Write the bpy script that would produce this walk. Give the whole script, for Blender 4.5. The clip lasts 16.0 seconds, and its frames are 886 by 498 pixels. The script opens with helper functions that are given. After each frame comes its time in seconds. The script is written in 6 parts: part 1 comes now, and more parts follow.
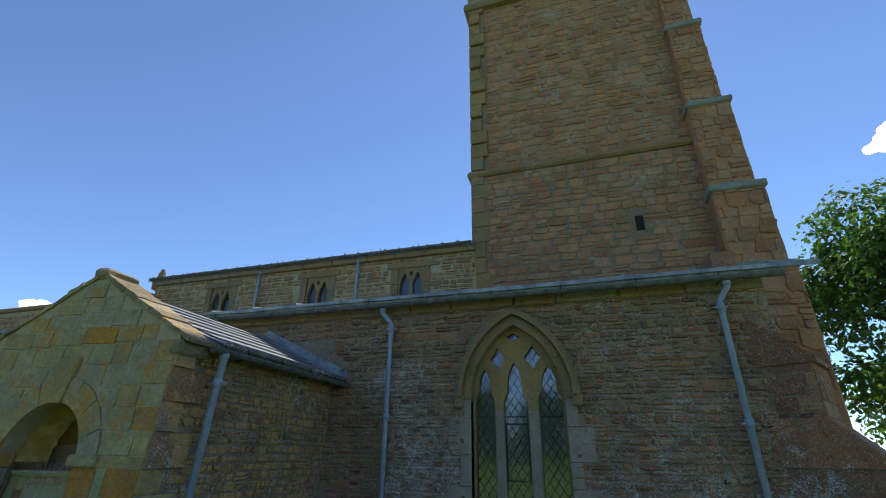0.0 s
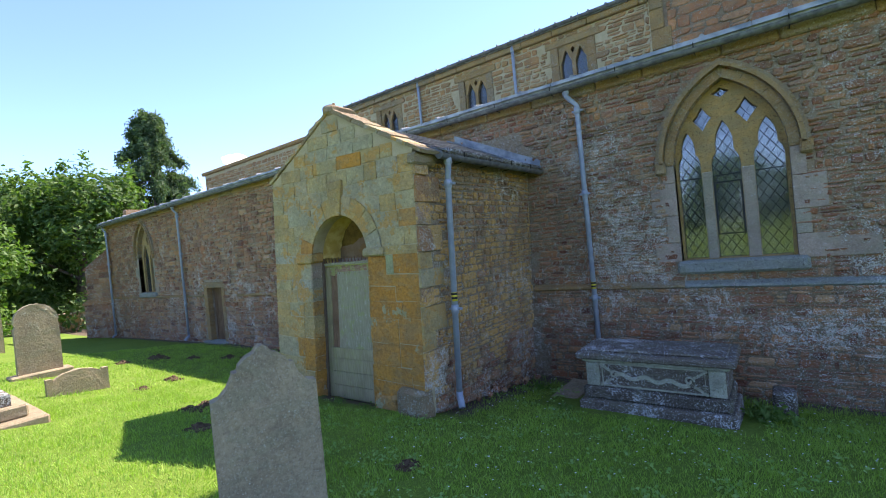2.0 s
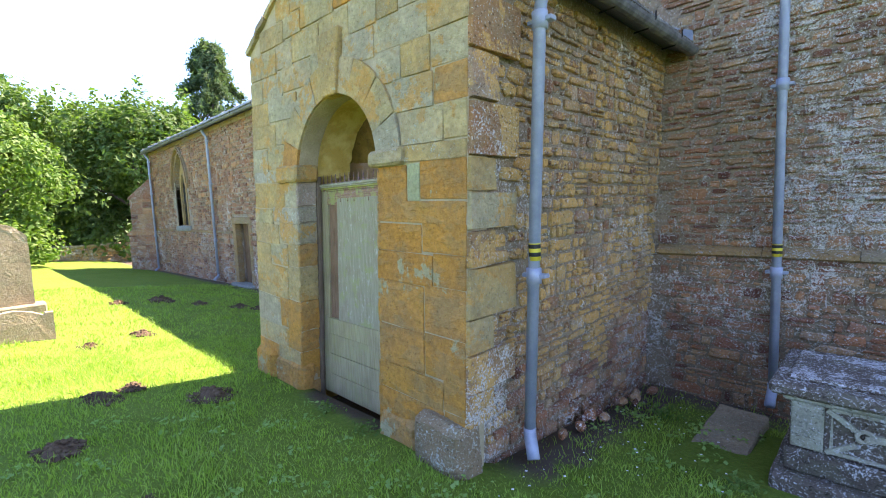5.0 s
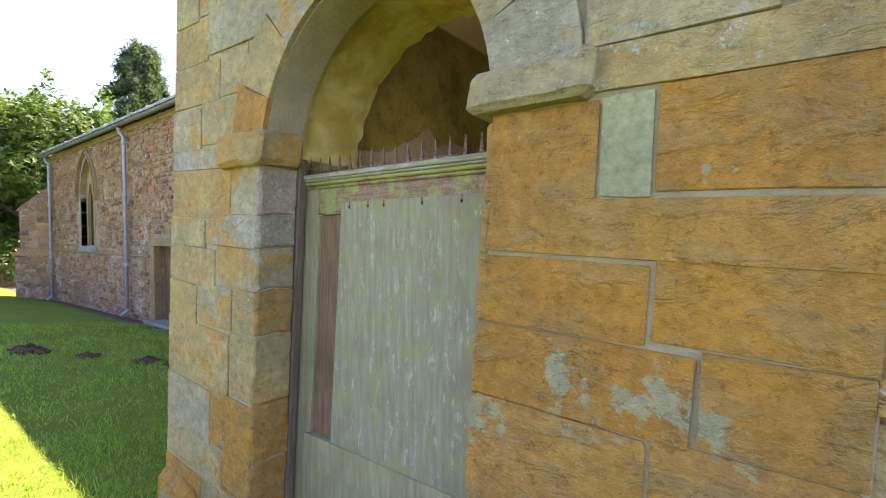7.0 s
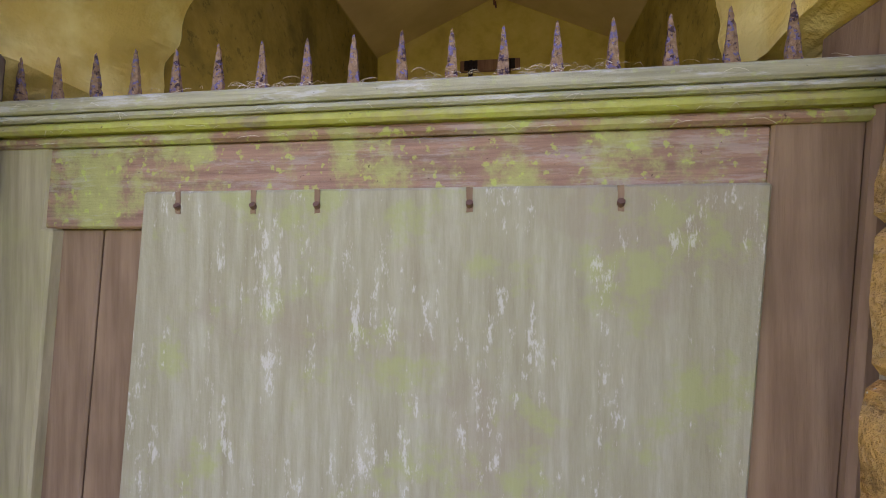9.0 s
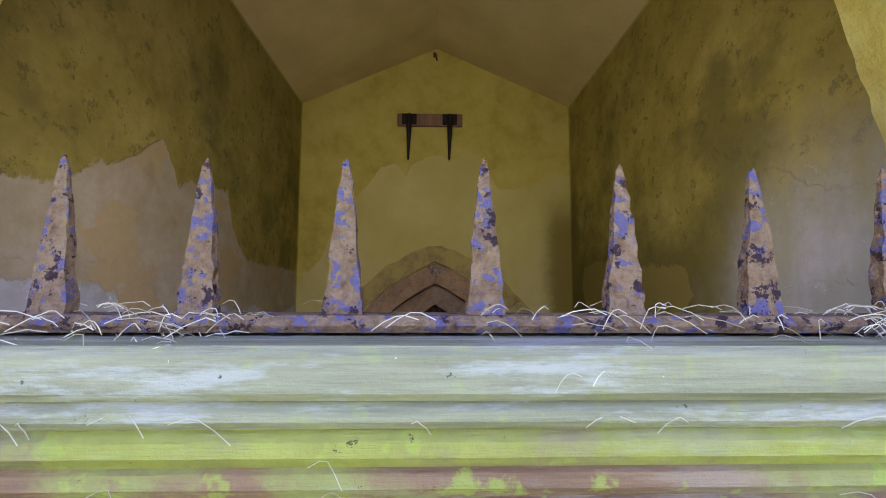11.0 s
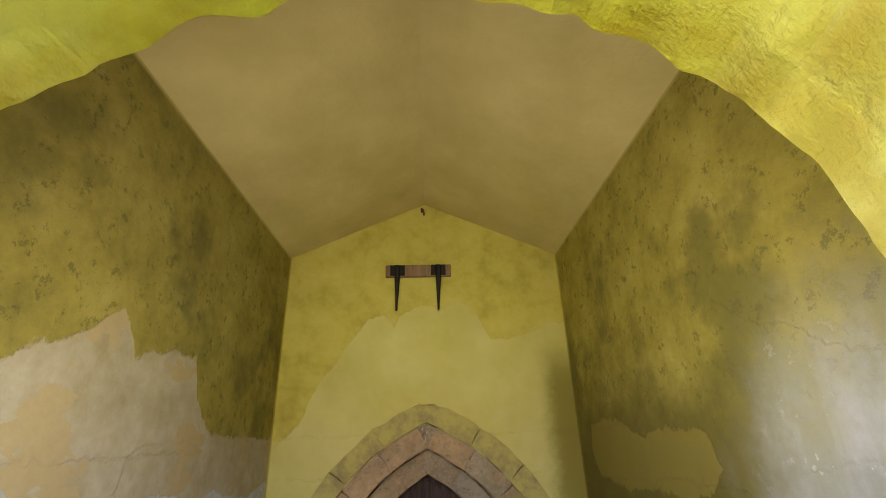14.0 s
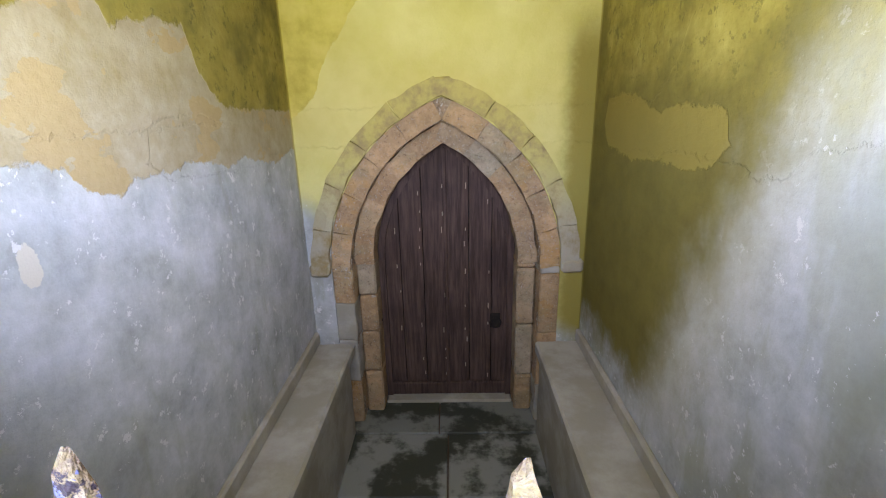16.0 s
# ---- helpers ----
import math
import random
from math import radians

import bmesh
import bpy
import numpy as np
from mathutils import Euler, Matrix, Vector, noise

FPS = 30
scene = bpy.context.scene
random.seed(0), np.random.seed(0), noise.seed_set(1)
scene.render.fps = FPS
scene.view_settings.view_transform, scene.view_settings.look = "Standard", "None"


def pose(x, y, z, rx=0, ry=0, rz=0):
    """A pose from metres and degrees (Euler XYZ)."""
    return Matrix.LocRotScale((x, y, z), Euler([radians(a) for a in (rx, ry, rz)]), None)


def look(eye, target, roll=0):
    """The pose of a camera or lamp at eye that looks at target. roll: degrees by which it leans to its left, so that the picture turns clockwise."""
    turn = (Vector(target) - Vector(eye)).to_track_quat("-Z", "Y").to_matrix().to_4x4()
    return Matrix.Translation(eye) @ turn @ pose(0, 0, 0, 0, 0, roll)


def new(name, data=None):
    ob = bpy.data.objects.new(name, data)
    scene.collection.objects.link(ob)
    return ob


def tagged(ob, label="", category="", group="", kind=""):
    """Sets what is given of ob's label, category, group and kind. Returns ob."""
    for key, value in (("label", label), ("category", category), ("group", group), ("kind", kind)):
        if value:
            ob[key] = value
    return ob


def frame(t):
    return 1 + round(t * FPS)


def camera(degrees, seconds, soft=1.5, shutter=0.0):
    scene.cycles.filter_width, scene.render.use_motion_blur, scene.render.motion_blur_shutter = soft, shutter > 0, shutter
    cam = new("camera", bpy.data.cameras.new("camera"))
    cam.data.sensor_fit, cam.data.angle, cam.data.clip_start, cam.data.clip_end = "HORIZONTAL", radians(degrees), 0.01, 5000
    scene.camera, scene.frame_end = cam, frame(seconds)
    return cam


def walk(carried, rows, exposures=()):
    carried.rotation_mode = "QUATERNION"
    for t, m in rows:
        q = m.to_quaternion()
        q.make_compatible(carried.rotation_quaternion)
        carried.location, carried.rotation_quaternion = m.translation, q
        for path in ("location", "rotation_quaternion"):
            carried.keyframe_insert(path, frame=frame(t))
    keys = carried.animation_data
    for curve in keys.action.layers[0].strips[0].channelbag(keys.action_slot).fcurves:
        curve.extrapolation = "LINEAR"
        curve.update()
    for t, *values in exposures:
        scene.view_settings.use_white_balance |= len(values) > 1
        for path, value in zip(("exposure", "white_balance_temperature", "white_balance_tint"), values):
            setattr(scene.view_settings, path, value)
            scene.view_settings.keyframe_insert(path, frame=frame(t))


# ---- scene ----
cam = camera(89.1, 16.0, soft=1.0)
PATH = [
    (0, (4.948, -3.137, 2.038), (4.399, -1.398, 2.86), 0.8),
    (0.5, (4.87, -3.356, 2.022), (4.176, -1.592, 2.661), -0.6),
    (1, (4.768, -3.521, 2.009), (3.861, -1.779, 2.386), -2.4),
    (1.5, (4.623, -3.666, 1.969), (3.522, -2.0, 2.088), -4.6),
    (2, (4.484, -3.655, 1.924), (3.291, -2.05, 1.908), -5.6),
    (2.5, (4.296, -3.441, 1.88), (3.095, -1.844, 1.816), -5.3),
    (3, (4.058, -3.181, 1.839), (2.91, -1.547, 1.732), -5.0),
    (3.5, (3.824, -2.822, 1.815), (2.719, -1.161, 1.675), -4.5),
    (4, (3.584, -2.415, 1.765), (2.441, -0.782, 1.597), -3.2),
    (4.5, (3.265, -2.097, 1.7), (2.005, -0.555, 1.515), -2.4),
    (5, (2.975, -1.767, 1.631), (1.575, -0.352, 1.435), -2.3),
    (5.2, (2.824, -1.64, 1.613), (1.375, -0.275, 1.424), -2.2),
    (7.3, (1.098, -0.891, 1.582), (-0.024, 0.764, 1.522), 0.8),
    (7.5, (1.0, -0.826, 1.591), (-0.039, 0.881, 1.506), 1.2),
    (8, (0.725, -0.648, 1.598), (-0.009, 1.212, 1.571), 1.8),
    (8.2, (0.627, -0.565, 1.597), (-0.02, 1.328, 1.578), 1.4),
    (10.3, (0.146, -0.067, 1.778), (0.197, 1.930, 1.869), 0.5),
    (10.5, (0.142, -0.037, 1.797), (0.202, 1.959, 1.915), 0.5),
    (11, (0.174, 0.032, 1.851), (0.229, 2.023, 2.033), 0.2),
    (11.5, (0.196, 0.094, 1.906), (0.231, 2.092, 1.974), 0.1),
    (12, (0.203, 0.135, 1.949), (0.208, 2.13, 1.799), 0.2),
    (12.5, (0.208, 0.14, 1.946), (0.193, 2.133, 1.78), 0.2),
    (13, (0.207, 0.145, 1.946), (0.2, 2.139, 2.092), 0.1),
    (13.5, (0.218, 0.128, 1.938), (0.233, 2.062, 2.45), -0.8),
    (14, (0.215, 0.114, 1.934), (0.29, 1.955, 2.713), -1.8),
    (14.5, (0.204, 0.112, 1.945), (0.299, 2.045, 2.449), -1.2),
    (15, (0.218, 0.12, 1.955), (0.271, 2.118, 2.026), -0.7),
    (15.5, (0.231, 0.152, 1.956), (0.227, 2.124, 1.623), -0.7),
    (16, (0.251, 0.183, 1.953), (0.208, 2.091, 1.357), -1.4),
]
walk(cam, [(t, look(e, g, r)) for t, e, g, r in PATH],
     ((0, 0.75, 6400, 9), (0.5, 0.75, 6400, 9), (1, 1.35, 6500, 14), (1.5, 1.7, 6600, 18), (2, 1.97, 6700, 21), (3, 2.27, 6800, 23), (4, 2.72, 7000, 26), (5, 2.95, 7300, 27),
      (7.3, 2.9, 8300, 40), (8.2, 3.0, 8700, 54), (10.3, 3.45, 7900, 50), (11, 3.6, 7300, 42), (11.6, 4.15, 7500, 28), (12.2, 5.1, 8000, 20), (13.2, 5.3, 8600, 20), (14, 4.7, 8600, 24),
      (14.5, 4.5, 6000, 36), (15.1, 5.2, 5900, 36), (15.5, 5.4, 6300, 30), (16, 5.6, 6700, 26)))

# ---- world and sun ----
SUN_AZ, SUN_EL = radians(7.0), radians(54.3)
world = bpy.data.worlds.new("sky")
scene.world = world
world.use_nodes = True
_wn = world.node_tree
_sky = _wn.nodes.new("ShaderNodeTexSky")
_sky.sky_type, _sky.sun_disc = 'NISHITA', False
_sky.sun_elevation, _sky.sun_rotation = SUN_EL, SUN_AZ
_sky.air_density, _sky.dust_density, _sky.ozone_density = 0.65, 0.02, 5.0
_wn.links.new(_sky.outputs[0], _wn.nodes["Background"].inputs[0])
_wn.nodes["Background"].inputs[1].default_value = 0.13
_sl = bpy.data.lights.new("sun", "SUN")
_sl.energy, _sl.angle, _sl.color = 3.4, radians(0.5), (1.0, 0.95, 0.86)
SUN_DIR = Vector((math.sin(SUN_AZ) * math.cos(SUN_EL), math.cos(SUN_AZ) * math.cos(SUN_EL), math.sin(SUN_EL)))
new("sun", _sl).matrix_world = look(SUN_DIR * 50, (0, 0, 0))
# added area lamp, boosting the daylight that comes in through the porch arch
_al = bpy.data.lights.new("arch_fill", "AREA")
_al.shape, _al.size, _al.size_y, _al.energy, _al.color = 'RECTANGLE', 0.86, 0.42, 0.72, (0.78, 0.88, 1.0)
new("arch_fill", _al).matrix_world = look((0.15, 0.53, 2.08), (0.22, 2.0, 2.12))
_al.spread = radians(155)


# ---- materials ----
class Shade:
    """A procedural material under construction; textures run in world metres."""

    def __init__(self, name, local=False):
        self.m = bpy.data.materials.new(name)
        self.m.use_nodes = True
        self.nt = self.m.node_tree
        self.b = self.nt.nodes["Principled BSDF"]
        if local:
            self.p = self.nt.nodes.new("ShaderNodeTexCoord").outputs["Object"]
        else:
            self.p = self.nt.nodes.new("ShaderNodeNewGeometry").outputs["Position"]

    def put(self, sock, v):
        if isinstance(v, bpy.types.NodeSocket):
            self.nt.links.new(v, sock)
        elif isinstance(v, (tuple, list)):
            sock.default_value = (*v, 1.0) if len(v) == 3 and sock.type == 'RGBA' else v
        else:
            sock.default_value = v

    def stretch(self, sx, sy, sz, off=(0, 0, 0)):
        n = self.nt.nodes.new("ShaderNodeMapping")
        n.inputs["Scale"].default_value = (sx, sy, sz)
        n.inputs["Location"].default_value = off
        self.nt.links.new(self.p, n.inputs[0])
        return n.outputs[0]

    def noise(self, scale, detail=4.0, rough=0.6, vec=None, dist=0.0):
        n = self.nt.nodes.new("ShaderNodeTexNoise")
        n.inputs["Scale"].default_value, n.inputs["Detail"].default_value = scale, detail
        n.inputs["Roughness"].default_value, n.inputs["Distortion"].default_value = rough, dist
        self.nt.links.new(vec or self.p, n.inputs["Vector"])
        return n.outputs["Fac"]

    def voronoi(self, scale, vec=None):
        n = self.nt.nodes.new("ShaderNodeTexVoronoi")
        n.inputs["Scale"].default_value = scale
        self.nt.links.new(vec or self.p, n.inputs["Vector"])
        return n.outputs["Distance"]

    def ramp(self, fac, stops):
        n = self.nt.nodes.new("ShaderNodeValToRGB")
        el = n.color_ramp.elements
        while len(el) < len(stops):
            el.new(0.5)
        for e, (p, c) in zip(el, stops):
            e.position = p
            e.color = (*c, 1) if isinstance(c, (tuple, list)) else (c, c, c, 1)
        self.put(n.inputs[0], fac)
        return n.outputs[0]

    def step(self, fac, a, b):
        n = self.nt.nodes.new("ShaderNodeMapRange")
        n.interpolation_type = 'SMOOTHSTEP'
        self.put(n.inputs["Value"], fac)
        n.inputs["From Min"].default_value, n.inputs["From Max"].default_value = a, b
        return n.outputs[0]

    def op(self, kind, a, b=0.0, c=0.0):
        n = self.nt.nodes.new("ShaderNodeMath")
        n.operation = kind
        for i, v in enumerate((a, b, c)):
            self.put(n.inputs[i], v)
        return n.outputs[0]

    def mix(self, fac, a, b, kind='MIX'):
        n = self.nt.nodes.new("ShaderNodeMix")
        n.data_type, n.blend_type = 'RGBA', kind
        self.put(n.inputs[0], fac)
        self.put(n.inputs[6], a)
        self.put(n.inputs[7], b)
        return n.outputs[2]

    def each(self):
        """A random number for each object and each island."""
        o = self.nt.nodes.new("ShaderNodeObjectInfo").outputs["Random"]
        i = self.nt.nodes.new("ShaderNodeNewGeometry").outputs["Random Per Island"]
        return self.op('FRACT', self.op('ADD', o, i))

    def axis(self, k):
        n = self.nt.nodes.new("ShaderNodeSeparateXYZ")
        self.nt.links.new(self.p, n.inputs[0])
        return n.outputs[k]

    def bump(self, h, strength=0.5, dist=0.01):
        n = self.nt.nodes.new("ShaderNodeBump")
        n.inputs["Strength"].default_value, n.inputs["Distance"].default_value = strength, dist
        self.put(n.inputs["Height"], h)
        self.nt.links.new(n.outputs[0], self.b.inputs["Normal"])

    def done(self, color, rough=0.9, metal=0.0, spec=0.3):
        self.put(self.b.inputs["Base Color"], color)
        self.put(self.b.inputs["Roughness"], rough)
        self.put(self.b.inputs["Metallic"], metal)
        self.put(self.b.inputs["Specular IOR Level"], spec)
        return self.m


def stone_mat(name, stops, lichen=(0.5, 0.5, 0.46), amount=0.5, orange=0.2, bump=0.7, grain=38.0, lz=None, flaky=4.5, patch=None, crust=(), pits=0.8):
    s = Shade(name)
    base = s.ramp(s.each(), stops)
    n1, n2 = s.noise(3.1, 5), s.noise(grain, 6, 0.7)
    col = s.mix(s.step(n1, 0.35, 0.7), base, s.mix(0.38, base, (0.12, 0.10, 0.075)))
    col = s.mix(s.op('MULTIPLY', n2, 0.9), s.mix(1.0, col, (0.36, 0.34, 0.32), 'MULTIPLY'), s.mix(1.0, col, (1.75, 1.72, 1.66), 'MULTIPLY'))
    if patch:
        tint, at = patch
        big_p, edge = s.noise(2.3, 6, 0.66, dist=0.5), s.noise(19.0, 5, 0.7)
        pm = s.step(s.op('ADD', big_p, s.op('MULTIPLY', s.op('SUBTRACT', edge, 0.5), 0.35)), at, at + 0.045)
        col = s.mix(s.op('MULTIPLY', pm, 0.85), col, s.mix(n2, tuple(c * 0.6 for c in tint), tuple(c * 1.35 for c in tint)))
    if orange:
        col = s.mix(s.op('MULTIPLY', s.step(s.noise(5.3, 3), 0.58, 0.66), orange), col, (0.42, 0.22, 0.04))
    flake = s.step(s.noise(flaky, 6, 0.62, s.stretch(1, 1, 1.8), 0.3), 0.48, 0.57)
    col = s.mix(s.op('MULTIPLY', flake, 0.36), col, s.mix(0.5, s.mix(1.0, col, (0.72, 0.74, 0.70), 'MULTIPLY'), (0.30, 0.30, 0.19)))
    big, mid, small = s.noise(1.3, 3), s.noise(11.0, 4, 0.65), s.noise(62.0, 4, 0.68, dist=0.6)
    mask = s.op('ADD', s.op('MULTIPLY', big, 0.5), s.op('ADD', s.op('MULTIPLY', mid, 0.55), s.op('MULTIPLY', small, 0.9)))
    for cx, cz, rx, rz, k in crust:
        ux, uz = s.op('DIVIDE', s.op('SUBTRACT', s.axis(0), cx), rx), s.op('DIVIDE', s.op('SUBTRACT', s.axis(2), cz), rz)
        far = s.op('ADD', s.op('ADD', s.op('MULTIPLY', ux, ux), s.op('MULTIPLY', uz, uz)), s.op('MULTIPLY', s.op('SUBTRACT', mid, 0.5), 1.6))
        mask = s.op('ADD', mask, s.op('MULTIPLY', s.step(far, 1.3, 0.2), k))
    if lz:
        mask = s.op('SUBTRACT', mask, s.op('MULTIPLY', s.step(s.axis(2), lz[0], lz[1]), 0.06))
    li = s.step(mask, 1.175 - 0.11 * amount, 1.20 - 0.11 * amount)
    col = s.mix(s.op('MULTIPLY', li, 0.88), col, s.mix(s.step(s.noise(95, 4, 0.7), 0.3, 0.7), tuple(min(c * 1.35, 0.85) for c in lichen), tuple(c * 0.5 for c in lichen)))
    col = s.mix(s.op('MULTIPLY', s.step(s.noise(85.0, 3, 0.6), 0.60, 0.64), 0.25 + 0.5 * min(amount, 1.0)), col, lichen)
    col = s.mix(s.op('MULTIPLY', s.step(s.noise(40.0, 6, 0.78), 0.57, 0.62), pits), col, s.mix(1.0, col, (0.25, 0.22, 0.2), 'MULTIPLY'))
    bed = s.noise(7.0, 5, 0.66, s.stretch(1.0, 1.0, 1.4), 0.3)
    h = s.op('ADD', s.op('ADD', s.noise(11, 6, 0.7), s.op('MULTIPLY', bed, 0.6)), s.op('ADD', s.op('MULTIPLY', n2, 0.6), s.op('MULTIPLY', flake, 0.25)))
    s.bump(h, bump, 0.022)
    return s.done(col, 0.93, 0, 0.15)


# places where the white lichen crust grows thickest: x, z, half width, half height, strength
CRUST = ((2.75, 2.35, 0.9, 1.1, 0.10), (5.6, 0.4, 1.9, 0.7, 0.07), (-3.5, 2.0, 1.6, 1.2, 0.06), (6.6, 1.4, 0.9, 1.6, 0.06))
M_RUBBLE = stone_mat("ironstone_rubble", [(0, (0.17, 0.065, 0.042)), (0.2, (0.43, 0.185, 0.09)), (0.4, (0.27, 0.115, 0.072)), (0.6, (0.52, 0.26, 0.115)), (0.8, (0.36, 0.175, 0.11)), (1, (0.55, 0.325, 0.17))],
                     lichen=(0.62, 0.59, 0.52), amount=1.0, orange=0.15, lz=(0.2, 4.2), bump=1.0, crust=CRUST)
M_RUBBLE_WARM = stone_mat("ironstone_rubble_warm", [(0, (0.32, 0.17, 0.09)), (0.3, (0.54, 0.30, 0.11)), (0.5, (0.30, 0.13, 0.075)), (0.7, (0.58, 0.35, 0.14)), (0.85, (0.42, 0.24, 0.15)), (1, (0.50, 0.35, 0.21))], lichen=(0.62, 0.59, 0.52), amount=1.15, orange=0.35, patch=((0.62, 0.35, 0.105), 0.50), lz=(0.1, 2.4), bump=1.0)
M_CLERE = stone_mat("clerestory_rubble", [(0, (0.34, 0.175, 0.08)), (0.5, (0.48, 0.26, 0.11)), (1, (0.52, 0.32, 0.16))], amount=0.2)
M_TOWER = stone_mat("tower_rubble", [(0, (0.34, 0.14, 0.068)), (0.5, (0.53, 0.245, 0.105)), (1, (0.47, 0.26, 0.14))], amount=0.45, grain=20)
M_GOLD = stone_mat("golden_ironstone_ashlar", [(0, (0.54, 0.24, 0.045)), (0.4, (0.58, 0.28, 0.055)), (0.7, (0.55, 0.27, 0.07)), (1, (0.50, 0.29, 0.10))], lichen=(0.44, 0.44, 0.33), amount=-0.3, orange=0.4, bump=1.0, grain=26, patch=((0.40, 0.38, 0.22), 0.60), pits=0.4)
M_GREEN = stone_mat("algae_stained_ashlar", [(0, (0.48, 0.37, 0.17)), (0.3, (0.44, 0.39, 0.26)), (0.6, (0.50, 0.38, 0.18)), (0.82, (0.49, 0.33, 0.13)), (1, (0.43, 0.41, 0.33))], lichen=(0.42, 0.46, 0.38), amount=0.1, orange=0.3, bump=0.8, grain=26, patch=((0.50, 0.27, 0.075), 0.53), pits=0.35)
M_PALE = stone_mat("pale_green_ashlar", [(0, (0.36, 0.38, 0.20)), (1, (0.40, 0.40, 0.22))], amount=-0.6, orange=0.0, bump=0.25, grain=60, pits=0.1)
M_DRESS = stone_mat("dressed_window_stone", [(0, (0.31, 0.19, 0.085)), (0.5, (0.38, 0.235, 0.095)), (1, (0.30, 0.225, 0.14))], amount=0.35, orange=0.3, bump=0.6)
M_TRACERY = stone_mat("ochre_tracery_stone", [(0, (0.40, 0.25, 0.095)), (0.5, (0.46, 0.29, 0.11)), (1, (0.36, 0.255, 0.14))], lichen=(0.45, 0.38, 0.22), amount=-0.8, orange=0.3, bump=0.3, grain=60)
M_JAMB = stone_mat("grey_pink_jamb_stone", [(0, (0.36, 0.28, 0.22)), (0.5, (0.40, 0.31, 0.25)), (1, (0.33, 0.30, 0.22))], amount=0.2, orange=0.0, bump=0.3, grain=50, pits=0.3)
M_GRAVE = stone_mat("weathered_headstone", [(0, (0.33, 0.26, 0.165)), (1, (0.39, 0.31, 0.20))], lichen=(0.52, 0.49, 0.38), amount=0.25, orange=0.05, bump=0.5, grain=34, pits=0.3)
M_TOMB = stone_mat("carved_limestone_tomb", [(0, (0.40, 0.41, 0.32)), (1, (0.46, 0.46, 0.36))], lichen=(0.58, 0.58, 0.54), amount=0.8, orange=0.0, bump=0.6, grain=60)
M_COPING = stone_mat("olive_grey_coping", [(0, (0.29, 0.205, 0.115)), (1, (0.37, 0.28, 0.17))], lichen=(0.48, 0.48, 0.40), amount=0.5, orange=0.2, bump=0.9, grain=40)
M_SLAB = stone_mat("lichen_spotted_slab", [(0, (0.10, 0.085, 0.07)), (1, (0.15, 0.125, 0.10))], lichen=(0.62, 0.62, 0.60), amount=1.1, orange=0.0, bump=0.8, grain=60)
M_SILL = stone_mat("blue_grey_sill", [(0, (0.24, 0.27, 0.25)), (1, (0.28, 0.30, 0.28))], amount=0.6, orange=0.0)


def mortar_mat(name, a, b):
    s = Shade(name)
    n = s.op('ADD', s.op('MULTIPLY', s.noise(7, 5), 0.5), s.op('MULTIPLY', s.noise(70, 5, 0.8), 0.5))
    s.bump(s.noise(45, 6, 0.75), 0.9, 0.012)
    return s.done(s.mix(s.step(n, 0.3, 0.7), a, b), 0.95, 0, 0.1)


M_MORTAR = stone_mat("lime_mortar", [(0, (0.27, 0.195, 0.125)), (1, (0.34, 0.25, 0.165))], lichen=(0.62, 0.59, 0.52), amount=1.0, orange=0.0, lz=(0.2, 4.2), bump=0.9, crust=CRUST, pits=0.7)
M_MORTAR_PALE = mortar_mat("pale_lime_mortar", (0.38, 0.30, 0.17), (0.54, 0.44, 0.29))
M_EARTH = mortar_mat("bare_earth", (0.085, 0.06, 0.04), (0.15, 0.11, 0.075))
M_MOLE = mortar_mat("crumbly_molehill_earth", (0.075, 0.048, 0.03), (0.17, 0.115, 0.07))
# near-black colour stands in for the lack of light inside the church
M_INNER = mortar_mat("near_black_for_unlit_interior", (0.05, 0.045, 0.04), (0.08, 0.07, 0.06))


def profile(s, along, a0, a1, pts):
    """A height that follows a worn edge: pts of (place along the wall, height)."""
    t = s.op('DIVIDE', s.op('SUBTRACT', along, a0), a1 - a0)
    return s.op('MULTIPLY', s.ramp(t, [((p - a0) / (a1 - a0), ((v / 4.0),) * 3) for p, v in pts]), 4.0)


